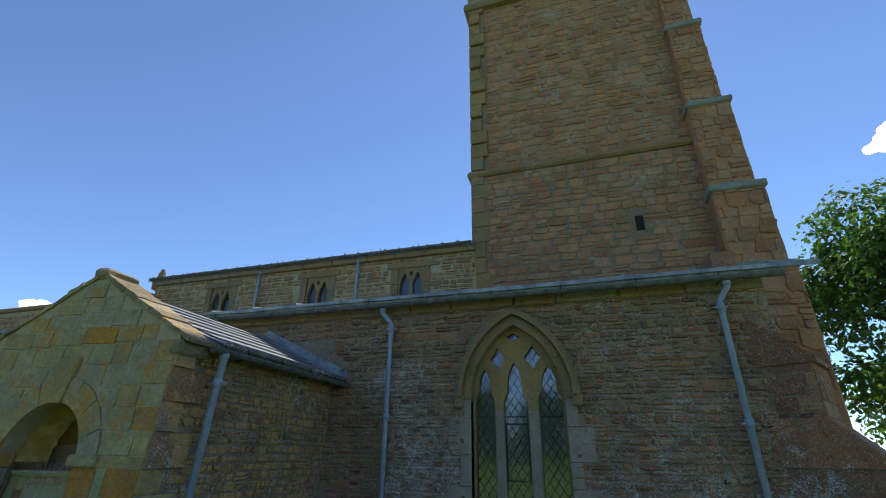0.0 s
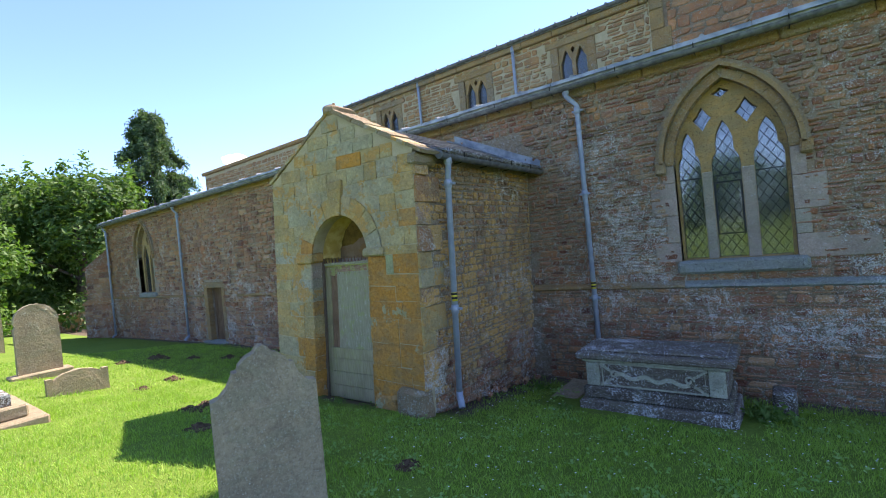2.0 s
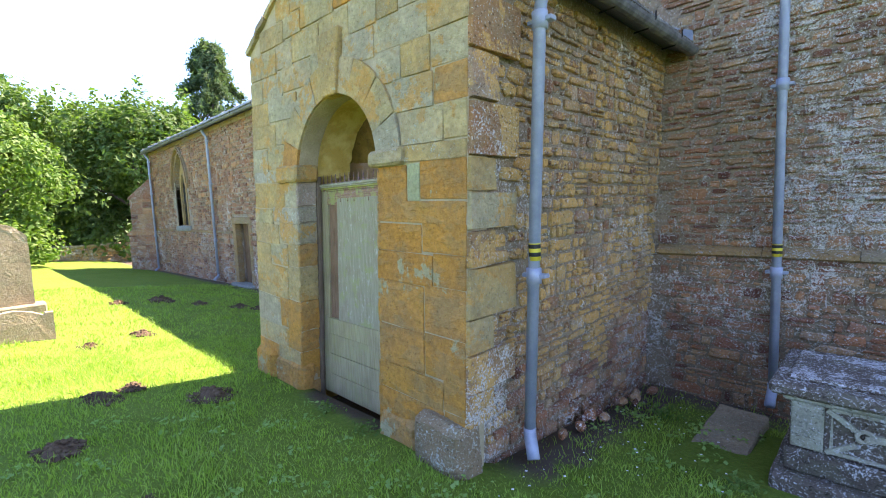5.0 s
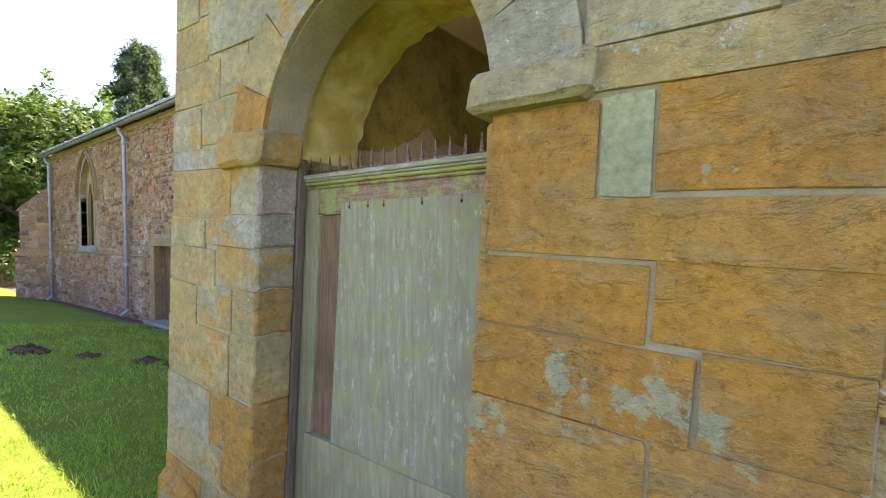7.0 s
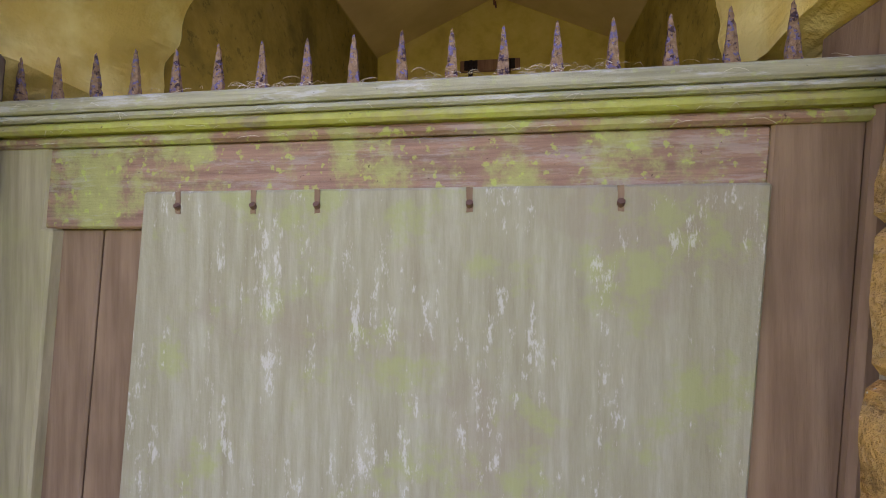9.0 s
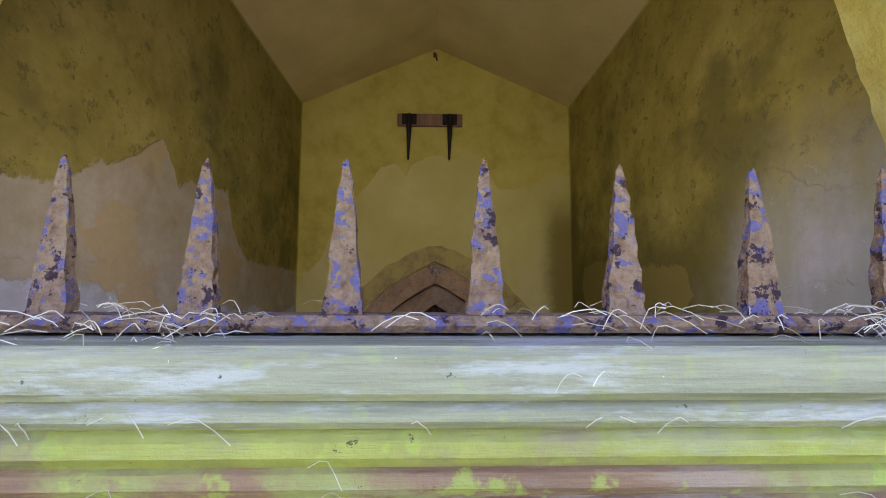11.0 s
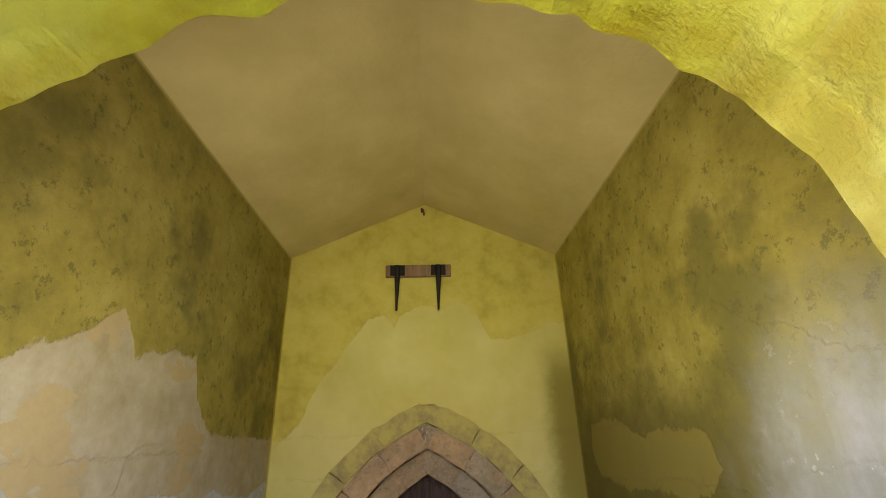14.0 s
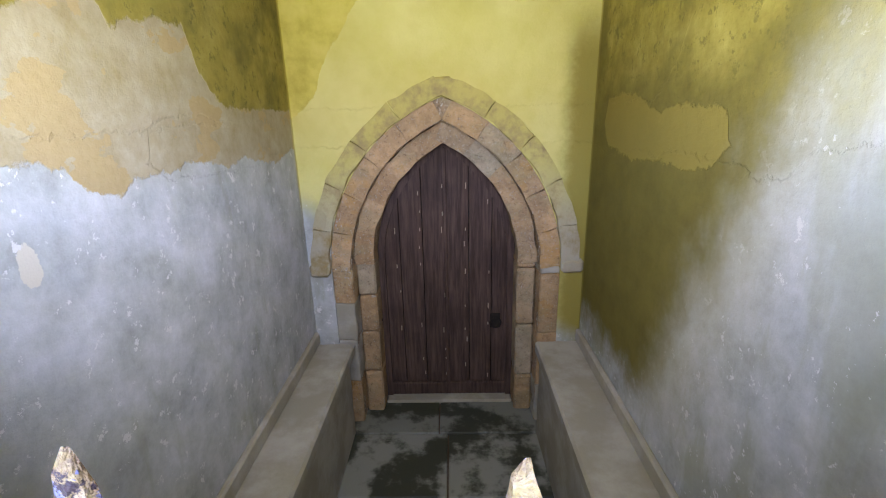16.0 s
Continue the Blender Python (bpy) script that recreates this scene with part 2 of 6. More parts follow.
def plaster_mat():
    s = Shade("algae_stained_plaster")
    z, y, x = s.axis(2), s.axis(1), s.axis(0)
    wob, fine, tiny = s.noise(2.6, 5, 0.62), s.noise(9.0, 5, 0.65), s.noise(34.0, 5, 0.7)
    jag = s.op('ADD', s.op('MULTIPLY', s.op('SUBTRACT', fine, 0.5), 0.07), s.op('MULTIPLY', s.op('SUBTRACT', tiny, 0.5), 0.05))
    zj = s.op('ADD', z, jag)
    lime = s.ramp(s.noise(5, 6, 0.7), [(0.28, (0.27, 0.285, 0.26)), (0.5, (0.41, 0.425, 0.415)), (0.72, (0.54, 0.555, 0.57))])
    lime = s.mix(s.op('MULTIPLY', s.step(s.noise(4.0, 5, 0.6, s.stretch(1, 1, 0.25)), 0.5, 0.62), 0.6), lime, (0.29, 0.305, 0.23))
    lime = s.mix(s.step(s.noise(16, 5, 0.75), 0.60, 0.64), lime, (0.58, 0.58, 0.57))
    cream = s.ramp(s.noise(9, 6, 0.7), [(0.3, (0.30, 0.245, 0.13)), (0.7, (0.42, 0.37, 0.26))])
    cream = s.mix(s.step(s.noise(3.6, 6, 0.6, s.stretch(1, 1, 1.5)), 0.555, 0.567), cream, s.mix(tiny, (0.34, 0.255, 0.12), (0.43, 0.335, 0.18)))
    algae = s.ramp(s.noise(5.2, 6, 0.68), [(0.25, (0.21, 0.175, 0.035)), (0.5, (0.35, 0.29, 0.06)), (0.75, (0.45, 0.38, 0.10))])
    algae = s.mix(s.op('MULTIPLY', s.step(s.noise(2.0, 5), 0.5, 0.66), 0.8), algae, (0.16, 0.14, 0.035))
    algae = s.mix(s.op('MULTIPLY', s.step(s.noise(22, 5, 0.8), 0.56, 0.63), 0.6), algae, (0.12, 0.11, 0.03))
    # west wall: algae above a peeled cream patch, limewash below
    top = profile(s, y, 0.5, 2.8, [(0.5, 2.02), (0.99, 2.08), (1.10, 2.15), (1.16, 2.16), (1.23, 2.20), (1.30, 2.25), (1.35, 2.30), (1.38, 2.26), (1.42, 2.21), (1.44, 2.17), (1.52, 2.20), (1.66, 2.23), (1.79, 2.22), (1.82, 2.16), (1.84, 2.10), (1.91, 2.03), (2.00, 1.97), (2.24, 1.96), (2.69, 1.96)])
    low = profile(s, y, 0.5, 2.8, [(0.5, 1.88), (0.97, 1.87), (1.12, 1.85), (1.19, 1.84), (1.21, 1.81), (1.25, 1.77), (1.35, 1.76), (1.39, 1.79), (1.63, 1.78), (1.66, 1.80), (1.84, 1.79), (1.94, 1.75), (2.10, 1.78), (2.23, 1.75), (2.45, 1.71), (2.68, 1.76)])
    up, mid = s.step(s.op('SUBTRACT', zj, top), -0.005, 0.008), s.step(s.op('SUBTRACT', zj, low), -0.005, 0.008)
    west = s.mix(mid, lime, cream)
    cy, cz = s.op('DIVIDE', s.op('SUBTRACT', y, 1.045), 0.026), s.op('DIVIDE', s.op('SUBTRACT', z, 1.66), 0.052)
    chip = s.step(s.op('ADD', s.op('ADD', s.op('MULTIPLY', cy, cy), s.op('MULTIPLY', cz, cz)), s.op('MULTIPLY', jag, 34.0)), 1.08, 0.95)
    west = s.mix(chip, west, (0.52, 0.49, 0.40))
    west = s.mix(up, west, s.mix(1.0, algae, (0.78, 0.78, 0.85), 'MULTIPLY'))
    # east wall: olive stain and painted-in shade towards the corner, grey towards the arch
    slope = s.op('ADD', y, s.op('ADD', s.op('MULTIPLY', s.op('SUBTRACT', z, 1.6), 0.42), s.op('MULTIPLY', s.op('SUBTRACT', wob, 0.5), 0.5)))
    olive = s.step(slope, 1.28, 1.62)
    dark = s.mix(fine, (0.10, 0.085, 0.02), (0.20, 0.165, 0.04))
    crest = profile(s, y, 1.4, 2.7, [(1.4, 1.80), (1.49, 1.85), (1.51, 1.93), (1.58, 1.95), (1.82, 1.96), (1.94, 1.93), (2.15, 1.99), (2.36, 2.01), (2.52, 1.98), (2.6, 1.7)])
    foot_z = profile(s, y, 1.4, 2.7, [(1.4, 1.86), (1.49, 1.82), (1.56, 1.75), (1.74, 1.74), (1.91, 1.74), (2.19, 1.72), (2.48, 1.75), (2.6, 1.9)])
    patch = s.op('MULTIPLY', s.step(s.op('SUBTRACT', crest, zj), 0.0, 0.012), s.step(s.op('SUBTRACT', zj, foot_z), 0.0, 0.012))
    dark = s.mix(s.op('MULTIPLY', patch, 0.6), dark, (0.30, 0.235, 0.055))
    high = s.step(s.op('ADD', z, s.op('MULTIPLY', wob, 0.7)), 2.2, 2.75)
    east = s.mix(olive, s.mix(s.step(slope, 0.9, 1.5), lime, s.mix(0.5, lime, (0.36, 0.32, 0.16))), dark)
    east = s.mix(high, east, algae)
    foot = s.step(s.op('ADD', z, s.op('MULTIPLY', fine, 0.3)), 1.05, 0.75)
    east = s.mix(foot, east, lime)
    # back wall: pale dome over the doorway, darker olive beside the east corner
    dome = profile(s, x, -0.65, 1.07, [(-0.64, 1.9), (-0.57, 1.95), (-0.47, 2.05), (-0.44, 2.16), (-0.39, 2.24), (-0.29, 2.38), (-0.22, 2.48), (-0.13, 2.60), (-0.03, 2.62), (0.02, 2.54), (0.05, 2.61), (0.18, 2.68), (0.26, 2.68), (0.28, 2.64), (0.39, 2.69), (0.47, 2.67), (0.53, 2.58), (0.58, 2.47), (0.69, 2.46), (0.82, 2.50), (0.93, 2.55), (1.05, 2.56)])
    cap = s.step(s.op('SUBTRACT', zj, dome), -0.005, 0.008)
    pale = s.ramp(s.noise(3.4, 5), [(0.3, (0.50, 0.44, 0.13)), (0.7, (0.61, 0.55, 0.22))])
    ochre = s.ramp(s.noise(6.5, 6, 0.65), [(0.25, (0.36, 0.30, 0.06)), (0.5, (0.52, 0.44, 0.10)), (0.8, (0.62, 0.53, 0.16))])
    bcol = s.mix(cap, pale, ochre)
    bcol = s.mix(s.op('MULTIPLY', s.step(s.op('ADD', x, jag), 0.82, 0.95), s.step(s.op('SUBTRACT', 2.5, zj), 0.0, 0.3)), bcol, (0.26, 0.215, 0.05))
    bcol = s.mix(s.step(s.op('ADD', zj, s.op('MULTIPLY', x, 0.55)), 1.22, 1.0), bcol, lime)
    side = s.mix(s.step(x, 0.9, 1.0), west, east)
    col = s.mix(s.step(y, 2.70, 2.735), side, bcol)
    ceil = s.op('MULTIPLY', s.step(z, 2.975, 3.0), s.step(s.op('SUBTRACT', 2.738, y), 0.0, 0.003))
    col = s.mix(ceil, col, s.ramp(s.noise(3, 5), [(0.3, (0.48, 0.385, 0.14)), (0.7, (0.62, 0.51, 0.21))]))
    h = s.op('ADD', s.op('MULTIPLY', s.op('ADD', up, mid), 0.6), s.op('ADD', s.op('MULTIPLY', s.op('SUBTRACT', cap, patch), 0.6), s.op('MULTIPLY', s.noise(20, 6, 0.7), 0.7)))
    s.bump(h, 0.5, 0.012)
    return s.done(col, 0.95, 0, 0.1)


M_PLASTER = plaster_mat()
_s = Shade("yellowed_hood_plaster")
_s.bump(_s.noise(16, 6, 0.7), 0.6, 0.014)
_c = _s.mix(_s.step(_s.axis(2), 1.15, 1.75), (0.36, 0.325, 0.24), (0.44, 0.375, 0.12))
M_HOOD = _s.done(_s.mix(_s.step(_s.noise(7, 6, 0.7), 0.42, 0.68), _c, (0.27, 0.21, 0.10)), 0.95, 0, 0.1)
# yellow raised in the colour itself for sunlight bounced up under the arch
_s = Shade("soffit_plaster")
_s.bump(_s.noise(28, 6, 0.7), 0.7, 0.012)
M_SOFFIT = _s.done(_s.mix(_s.step(_s.noise(6, 5), 0.4, 0.62), (0.72, 0.49, 0.13), (0.86, 0.68, 0.26)), 0.95, 0, 0.1)


def wood_mat(name, dark, light, green=0.0, algae=(0.30, 0.30, 0.07), sx=18, sy=18, sz=1.2):
    s = Shade(name)
    g = s.noise(3.0, 6, 0.65, s.stretch(sx, sy, sz))
    col = s.mix(s.step(g, 0.3, 0.72), dark, light)
    col = s.mix(s.op('MULTIPLY', s.step(s.noise(3, 3), 0.45, 0.65), 0.35), col, tuple(c * 0.6 for c in dark))
    if green:
        col = s.mix(s.op('MULTIPLY', s.step(s.noise(7, 5, 0.7), 0.42, 0.68), green), col, algae)
    s.bump(g, 0.4, 0.004)
    return s.done(col, 0.85, 0, 0.2)


M_DOORWOOD = wood_mat("weathered_grey_green_oak", (0.28, 0.235, 0.13), (0.42, 0.36, 0.21), 0.35, (0.36, 0.36, 0.13))
M_RAILWOOD = wood_mat("mossy_oak_rail", (0.19, 0.135, 0.09), (0.31, 0.25, 0.16), 0.85, (0.36, 0.37, 0.05), 1.5, 18, 18)
M_BROWNWOOD = wood_mat("brown_bare_oak", (0.20, 0.115, 0.065), (0.30, 0.185, 0.11))
M_DARKDOOR = wood_mat("dark_old_oak", (0.045, 0.028, 0.022), (0.11, 0.07, 0.055))
M_POST = wood_mat("dark_weathered_post", (0.13, 0.085, 0.06), (0.23, 0.165, 0.12), 0.25, (0.22, 0.20, 0.10))
M_FARDOOR = wood_mat("faded_brown_door", (0.15, 0.085, 0.045), (0.23, 0.14, 0.08))

_s = Shade("peeling_purple_painted_iron")
_n = _s.noise(150, 4, 0.62, dist=0.3)
_c = _s.ramp(_s.noise(160, 5, 0.7), [(0.3, (0.15, 0.075, 0.042)), (0.55, (0.29, 0.17, 0.10)), (0.8, (0.37, 0.25, 0.16))])
_c = _s.mix(_s.step(_n, 0.55, 0.57), _c, _s.mix(_s.noise(240, 3), (0.095, 0.07, 0.155), (0.18, 0.15, 0.26)))
_c = _s.mix(_s.step(_s.noise(120, 5, 0.7), 0.555, 0.60), _c, (0.045, 0.022, 0.03))
_s.bump(_s.op('ADD', _s.op('MULTIPLY', _n, 1.5), _s.noise(260, 4)), 0.9, 0.0025)
M_SPIKE = _s.done(_c, 0.8, 0.0, 0.25)


def moss_wood(name, base, film, film_at, spots, grey, sx=1.2):
    """Painted wood under a film of algae, with moss spots and grey worn grain."""
    s = Shade(name)
    g = s.noise(5.0, 6, 0.7, s.stretch(sx, 22, 22))
    col = s.mix(s.step(g, 0.3, 0.7), tuple(c * 0.7 for c in base), tuple(c * 1.2 for c in base))
    col = s.mix(s.op('MULTIPLY', s.step(s.noise(11, 6, 0.7), film_at, film_at + 0.16), 0.85), col, s.mix(s.noise(60, 4), tuple(c * 0.7 for c in film), tuple(c * 1.25 for c in film)))
    if grey:
        col = s.mix(s.op('MULTIPLY', s.step(s.noise(16, 6, 0.75, s.stretch(0.5, 2, 3)), 0.5, 0.62), grey), col, (0.46, 0.45, 0.40))
    if spots:
        col = s.mix(s.op('MULTIPLY', s.step(s.noise(75, 4, 0.55), 0.58, 0.66), spots), col, (0.37, 0.46, 0.09))
    col = s.mix(s.step(s.noise(70, 5, 0.8), 0.66, 0.70), col, tuple(c * 0.35 for c in base))
    s.bump(s.op('ADD', g, s.op('MULTIPLY', s.noise(120, 5, 0.7), 0.6)), 0.6, 0.004)
    return s.done(col, 0.88, 0, 0.2)


M_CAPGREY = moss_wood("grey_green_worn_capping", (0.33, 0.31, 0.20), (0.38, 0.42, 0.14), 0.56, 0.2, 0.85)
M_CAPMOSS = moss_wood("yellow_green_mossy_capping", (0.29, 0.23, 0.12), (0.36, 0.365, 0.08), 0.36, 0.35, 0.2)
M_RAILMOSS = moss_wood("brown_rail_with_moss_spots", (0.30, 0.165, 0.11), (0.34, 0.35, 0.12), 0.45, 0.6, 0.25)
_s = Shade("streaked_plywood_board")
_g = _s.noise(4.0, 6, 0.7, _s.stretch(15, 15, 1.5))
_c = _s.ramp(_g, [(0.3, (0.25, 0.225, 0.135)), (0.5, (0.305, 0.28, 0.175)), (0.7, (0.375, 0.355, 0.245))])
_c = _s.mix(_s.op('MULTIPLY', _s.step(_s.noise(5, 5), 0.5, 0.66), 0.5), _c, (0.27, 0.21, 0.14))
_c = _s.mix(_s.op('MULTIPLY', _s.step(_s.noise(9, 5, 0.7), 0.52, 0.64), 0.6), _c, (0.29, 0.32, 0.11))
_c = _s.mix(_s.op('MULTIPLY', _s.step(_s.noise(16, 6, 0.8, _s.stretch(2.6, 2.6, 0.8)), 0.57, 0.64), 0.6), _c, (0.54, 0.51, 0.43))
_s.bump(_s.op('ADD', _g, _s.noise(90, 4)), 0.4, 0.004)
M_BOARD = _s.done(_c, 0.85, 0, 0.2)
_s = Shade("rusty_nail")
M_RUST = _s.done(_s.mix(_s.noise(90, 4), (0.10, 0.05, 0.035), (0.22, 0.11, 0.07)), 0.85, 0.3)
_s = Shade("black_iron")
M_IRON = _s.done(_s.mix(_s.noise(60, 4), (0.012, 0.011, 0.010), (0.035, 0.028, 0.024)), 0.7, 0.4)
_s = Shade("blue_grey_painted_pipe")
_s.bump(_s.noise(40, 3), 0.1, 0.002)
M_PIPE = _s.done(_s.mix(_s.step(_s.noise(9, 5), 0.4, 0.7), (0.27, 0.31, 0.38), (0.36, 0.40, 0.47)), 0.5, 0.0, 0.5)
_s = Shade("weathered_grey_gutter")
M_GUTTER = _s.done(_s.mix(_s.step(_s.noise(11, 5), 0.35, 0.7), (0.085, 0.085, 0.085), (0.19, 0.19, 0.185)), 0.6, 0.0, 0.4)
_s = Shade("lead_sheet")
_s.bump(_s.noise(14, 4), 0.25, 0.01)
M_LEAD = _s.done(_s.mix(_s.step(_s.noise(5, 5), 0.35, 0.7), (0.19, 0.21, 0.23), (0.40, 0.41, 0.42)), 0.55, 0.35, 0.4)
_s = Shade("black_window_lead")
M_CAME = _s.done(_s.mix(_s.noise(30, 3), (0.02, 0.022, 0.024), (0.05, 0.052, 0.055)), 0.6, 0.2)
_s = Shade("leaded_window_glass")
_s.bump(_s.noise(16, 2), 0.12, 0.006)
_s.b.inputs["Transmission Weight"].default_value = 0.85
_s.b.inputs["IOR"].default_value = 1.9
M_GLASS = _s.done(_s.mix(_s.noise(9, 3), (0.30, 0.36, 0.33), (0.48, 0.54, 0.52)), 0.05, 0.0, 0.9)
_s = Shade("slate_roof")
_s.bump(_s.noise(25, 4), 0.3, 0.006)
M_SLATE = _s.done(_s.mix(_s.each(), (0.15, 0.155, 0.16), (0.27, 0.27, 0.27)), 0.7, 0, 0.4)
_s = Shade("yellow_sticker")
M_YELLOW = _s.done(_s.mix(_s.noise(20, 2), (0.65, 0.50, 0.03), (0.72, 0.58, 0.06)), 0.5)
_s = Shade("black_print")
M_BLACK = _s.done((0.02, 0.02, 0.02), 0.5)
_s = Shade("flagstone_floor")
_s.bump(_s.noise(30, 5), 0.4, 0.006)
M_FLAG = _s.done(_s.mix(_s.step(_s.noise(3.2, 5), 0.44, 0.56), _s.mix(_s.each(), (0.19, 0.20, 0.17), (0.27, 0.28, 0.25)), (0.045, 0.05, 0.035)), 0.6, 0, 0.4)
_s = Shade("bench_stone")
_s.bump(_s.noise(40, 5), 0.4, 0.006)
M_BENCH = _s.done(_s.mix(_s.step(_s.noise(4, 5), 0.4, 0.65), (0.30, 0.28, 0.22), (0.40, 0.38, 0.33)), 0.9, 0, 0.2)
M_ARCH = stone_mat("red_sandstone_arch", [(0, (0.36, 0.23, 0.12)), (0.35, (0.47, 0.32, 0.18)), (0.7, (0.40, 0.27, 0.15)), (1, (0.38, 0.32, 0.23))], lichen=(0.42, 0.40, 0.36), amount=0.25, orange=0.35, bump=0.6, grain=18, pits=0.45)
_s = Shade("dry_straw")
M_STRAW = _s.done(_s.mix(_s.each(), (0.46, 0.36, 0.22), (0.68, 0.62, 0.50)), 0.85)


def leaf_mat(name, a, b, c):
    s = Shade(name)
    col = s.ramp(s.op('FRACT', s.op('ADD', s.op('MULTIPLY', s.each(), 0.6), s.op('MULTIPLY', s.noise(0.7, 3), 0.6))), [(0, a), (0.5, b), (1, c)])
    s.b.inputs["Transmission Weight"].default_value = 0.0
    m = s.done(col, 0.6, 0, 0.3)
    tr = s.nt.nodes.new("ShaderNodeBsdfTranslucent")
    s.put(tr.inputs[0], s.mix(1.0, col, (1.6, 1.9, 0.8), 'MULTIPLY'))
    mx = s.nt.nodes.new("ShaderNodeMixShader")
    mx.inputs[0].default_value = 0.35
    out = s.nt.nodes["Material Output"]
    s.nt.links.new(s.b.outputs[0], mx.inputs[1])
    s.nt.links.new(tr.outputs[0], mx.inputs[2])
    s.nt.links.new(mx.outputs[0], out.inputs[0])
    return m


M_LEAF = leaf_mat("beech_leaves", (0.04, 0.085, 0.02), (0.07, 0.13, 0.028), (0.115, 0.175, 0.045))
M_LEAF_BRIGHT = leaf_mat("bright_leaves", (0.06, 0.13, 0.025), (0.10, 0.18, 0.035), (0.15, 0.22, 0.05))
M_NEEDLE = leaf_mat("spruce_needles", (0.035, 0.07, 0.035), (0.065, 0.11, 0.05), (0.115, 0.16, 0.08))
M_GRASS = leaf_mat("grass_blades", (0.16, 0.27, 0.035), (0.23, 0.355, 0.055), (0.30, 0.41, 0.095))
M_CLOVER = leaf_mat("clover_leaves", (0.13, 0.24, 0.05), (0.19, 0.32, 0.08), (0.26, 0.38, 0.13))
_s = Shade("tree_bark")
_s.bump(_s.noise(12, 5), 0.8, 0.03)
M_BARK = _s.done(_s.mix(_s.noise(6, 5), (0.06, 0.05, 0.04), (0.16, 0.13, 0.10)), 0.95)


def ground_mat():
    s = Shade("mown_grass_ground")
    g = s.ramp(s.noise(1.3, 5), [(0.3, (0.14, 0.225, 0.03)), (0.7, (0.195, 0.285, 0.045))])
    g = s.mix(s.step(s.noise(40, 4), 0.35, 0.75), s.mix(1.0, g, (0.7, 0.72, 0.6), 'MULTIPLY'), g)
    g = s.mix(s.op('MULTIPLY', s.step(s.noise(3.0, 4), 0.6, 0.72), 0.4), g, (0.13, 0.15, 0.04))
    near = s.op('MULTIPLY', s.step(s.op('ADD', s.axis(1), s.op('MULTIPLY', s.noise(4, 4), 0.5)), 2.55, 2.85), 1.0)
    side = s.op('MULTIPLY', s.step(s.op('SUBTRACT', s.op('MULTIPLY', s.noise(5, 4), 0.5), s.op('ABSOLUTE', s.op('SUBTRACT', s.axis(0), 1.42))), -0.1, 0.06), s.step(s.axis(1), 0.1, 0.4))
    d = s.op('MAXIMUM', near, s.op('MINIMUM', side, 1.0))
    d = s.op('MAXIMUM', d, s.op('MULTIPLY', s.step(s.op('SUBTRACT', s.axis(1), s.op('MULTIPLY', s.noise(5, 4), 0.3)), -0.28, -0.12), s.step(s.op('SUBTRACT', 0.62, s.op('ABSOLUTE', s.op('SUBTRACT', s.axis(0), 0.1))), 0.0, 0.15)))
    col = s.mix(d, g, s.mix(s.noise(30, 4), (0.085, 0.062, 0.042), (0.15, 0.115, 0.08)))
    s.bump(s.noise(70, 5, 0.7), 0.8, 0.02)
    return s.done(col, 0.95, 0, 0.15)


M_GROUND = ground_mat()
_s = Shade("daisy_petals")
M_DAISY = _s.done((0.75, 0.75, 0.72), 0.7)
# emission gives the clouds a glow in place of scattered sunlight
_s = Shade("glowing_cloud")
_s.b.inputs["Emission Color"].default_value = (0.95, 0.97, 1.0, 1)
_s.b.inputs["Emission Strength"].default_value = 0.75
M_CLOUD = _s.done((0.9, 0.9, 0.9), 1.0)


# ---- mesh helpers ----
rnd = random.Random(11)


def linked(name, verts, faces, material, parent=None, label="", smooth=False):
    me = bpy.data.meshes.new(name)
    me.from_pydata([tuple(v) for v in verts], [], faces)
    me.update()
    if smooth:
        me.polygons.foreach_set("use_smooth", [True] * len(me.polygons))
    if material:
        me.materials.append(material)
    ob = new(name, me)
    ob.parent = parent
    if label:
        ob["label"] = label
    return ob


def part(name, bm, material, parent=None, label="", smooth=False):
    bmesh.ops.recalc_face_normals(bm, faces=bm.faces)
    me = bpy.data.meshes.new(name)
    bm.to_mesh(me)
    bm.free()
    if smooth:
        me.polygons.foreach_set("use_smooth", [True] * len(me.polygons))
    if material:
        me.materials.append(material)
    ob = new(name, me)
    ob.parent = parent
    if label:
        ob["label"] = label
    return ob


def thing(name, at, label, category, group="", kind="", turn=0.0):
    ob = new(name)
    ob.empty_display_size = 0.1
    ob.matrix_basis = pose(*at, 0, 0, turn)
    return tagged(ob, label, category, group, kind)


def bm_box(x0, x1, y0, y1, z0, z1, bevel=0.0, bm=None, seg=1):
    own = bm or bmesh.new()
    r = bmesh.ops.create_cube(own, size=1)
    for v in r["verts"]:
        v.co = Vector(((x0 + x1) / 2 + v.co.x * (x1 - x0), (y0 + y1) / 2 + v.co.y * (y1 - y0), (z0 + z1) / 2 + v.co.z * (z1 - z0)))
    if bevel:
        ed = list({e for v in r["verts"] for e in v.link_edges})
        bmesh.ops.bevel(own, geom=ed, offset=bevel, segments=seg, affect='EDGES', profile=0.6)
    return own


def rough(bm, amount, scale=6.0, cuts=2):
    """Breaks up straight edges: cuts the mesh and shakes it by noise."""
    if cuts:
        bmesh.ops.subdivide_edges(bm, edges=bm.edges, cuts=cuts, use_grid_fill=True)
    for v in bm.verts:
        v.co += noise.noise_vector(v.co * scale) * amount
    return bm


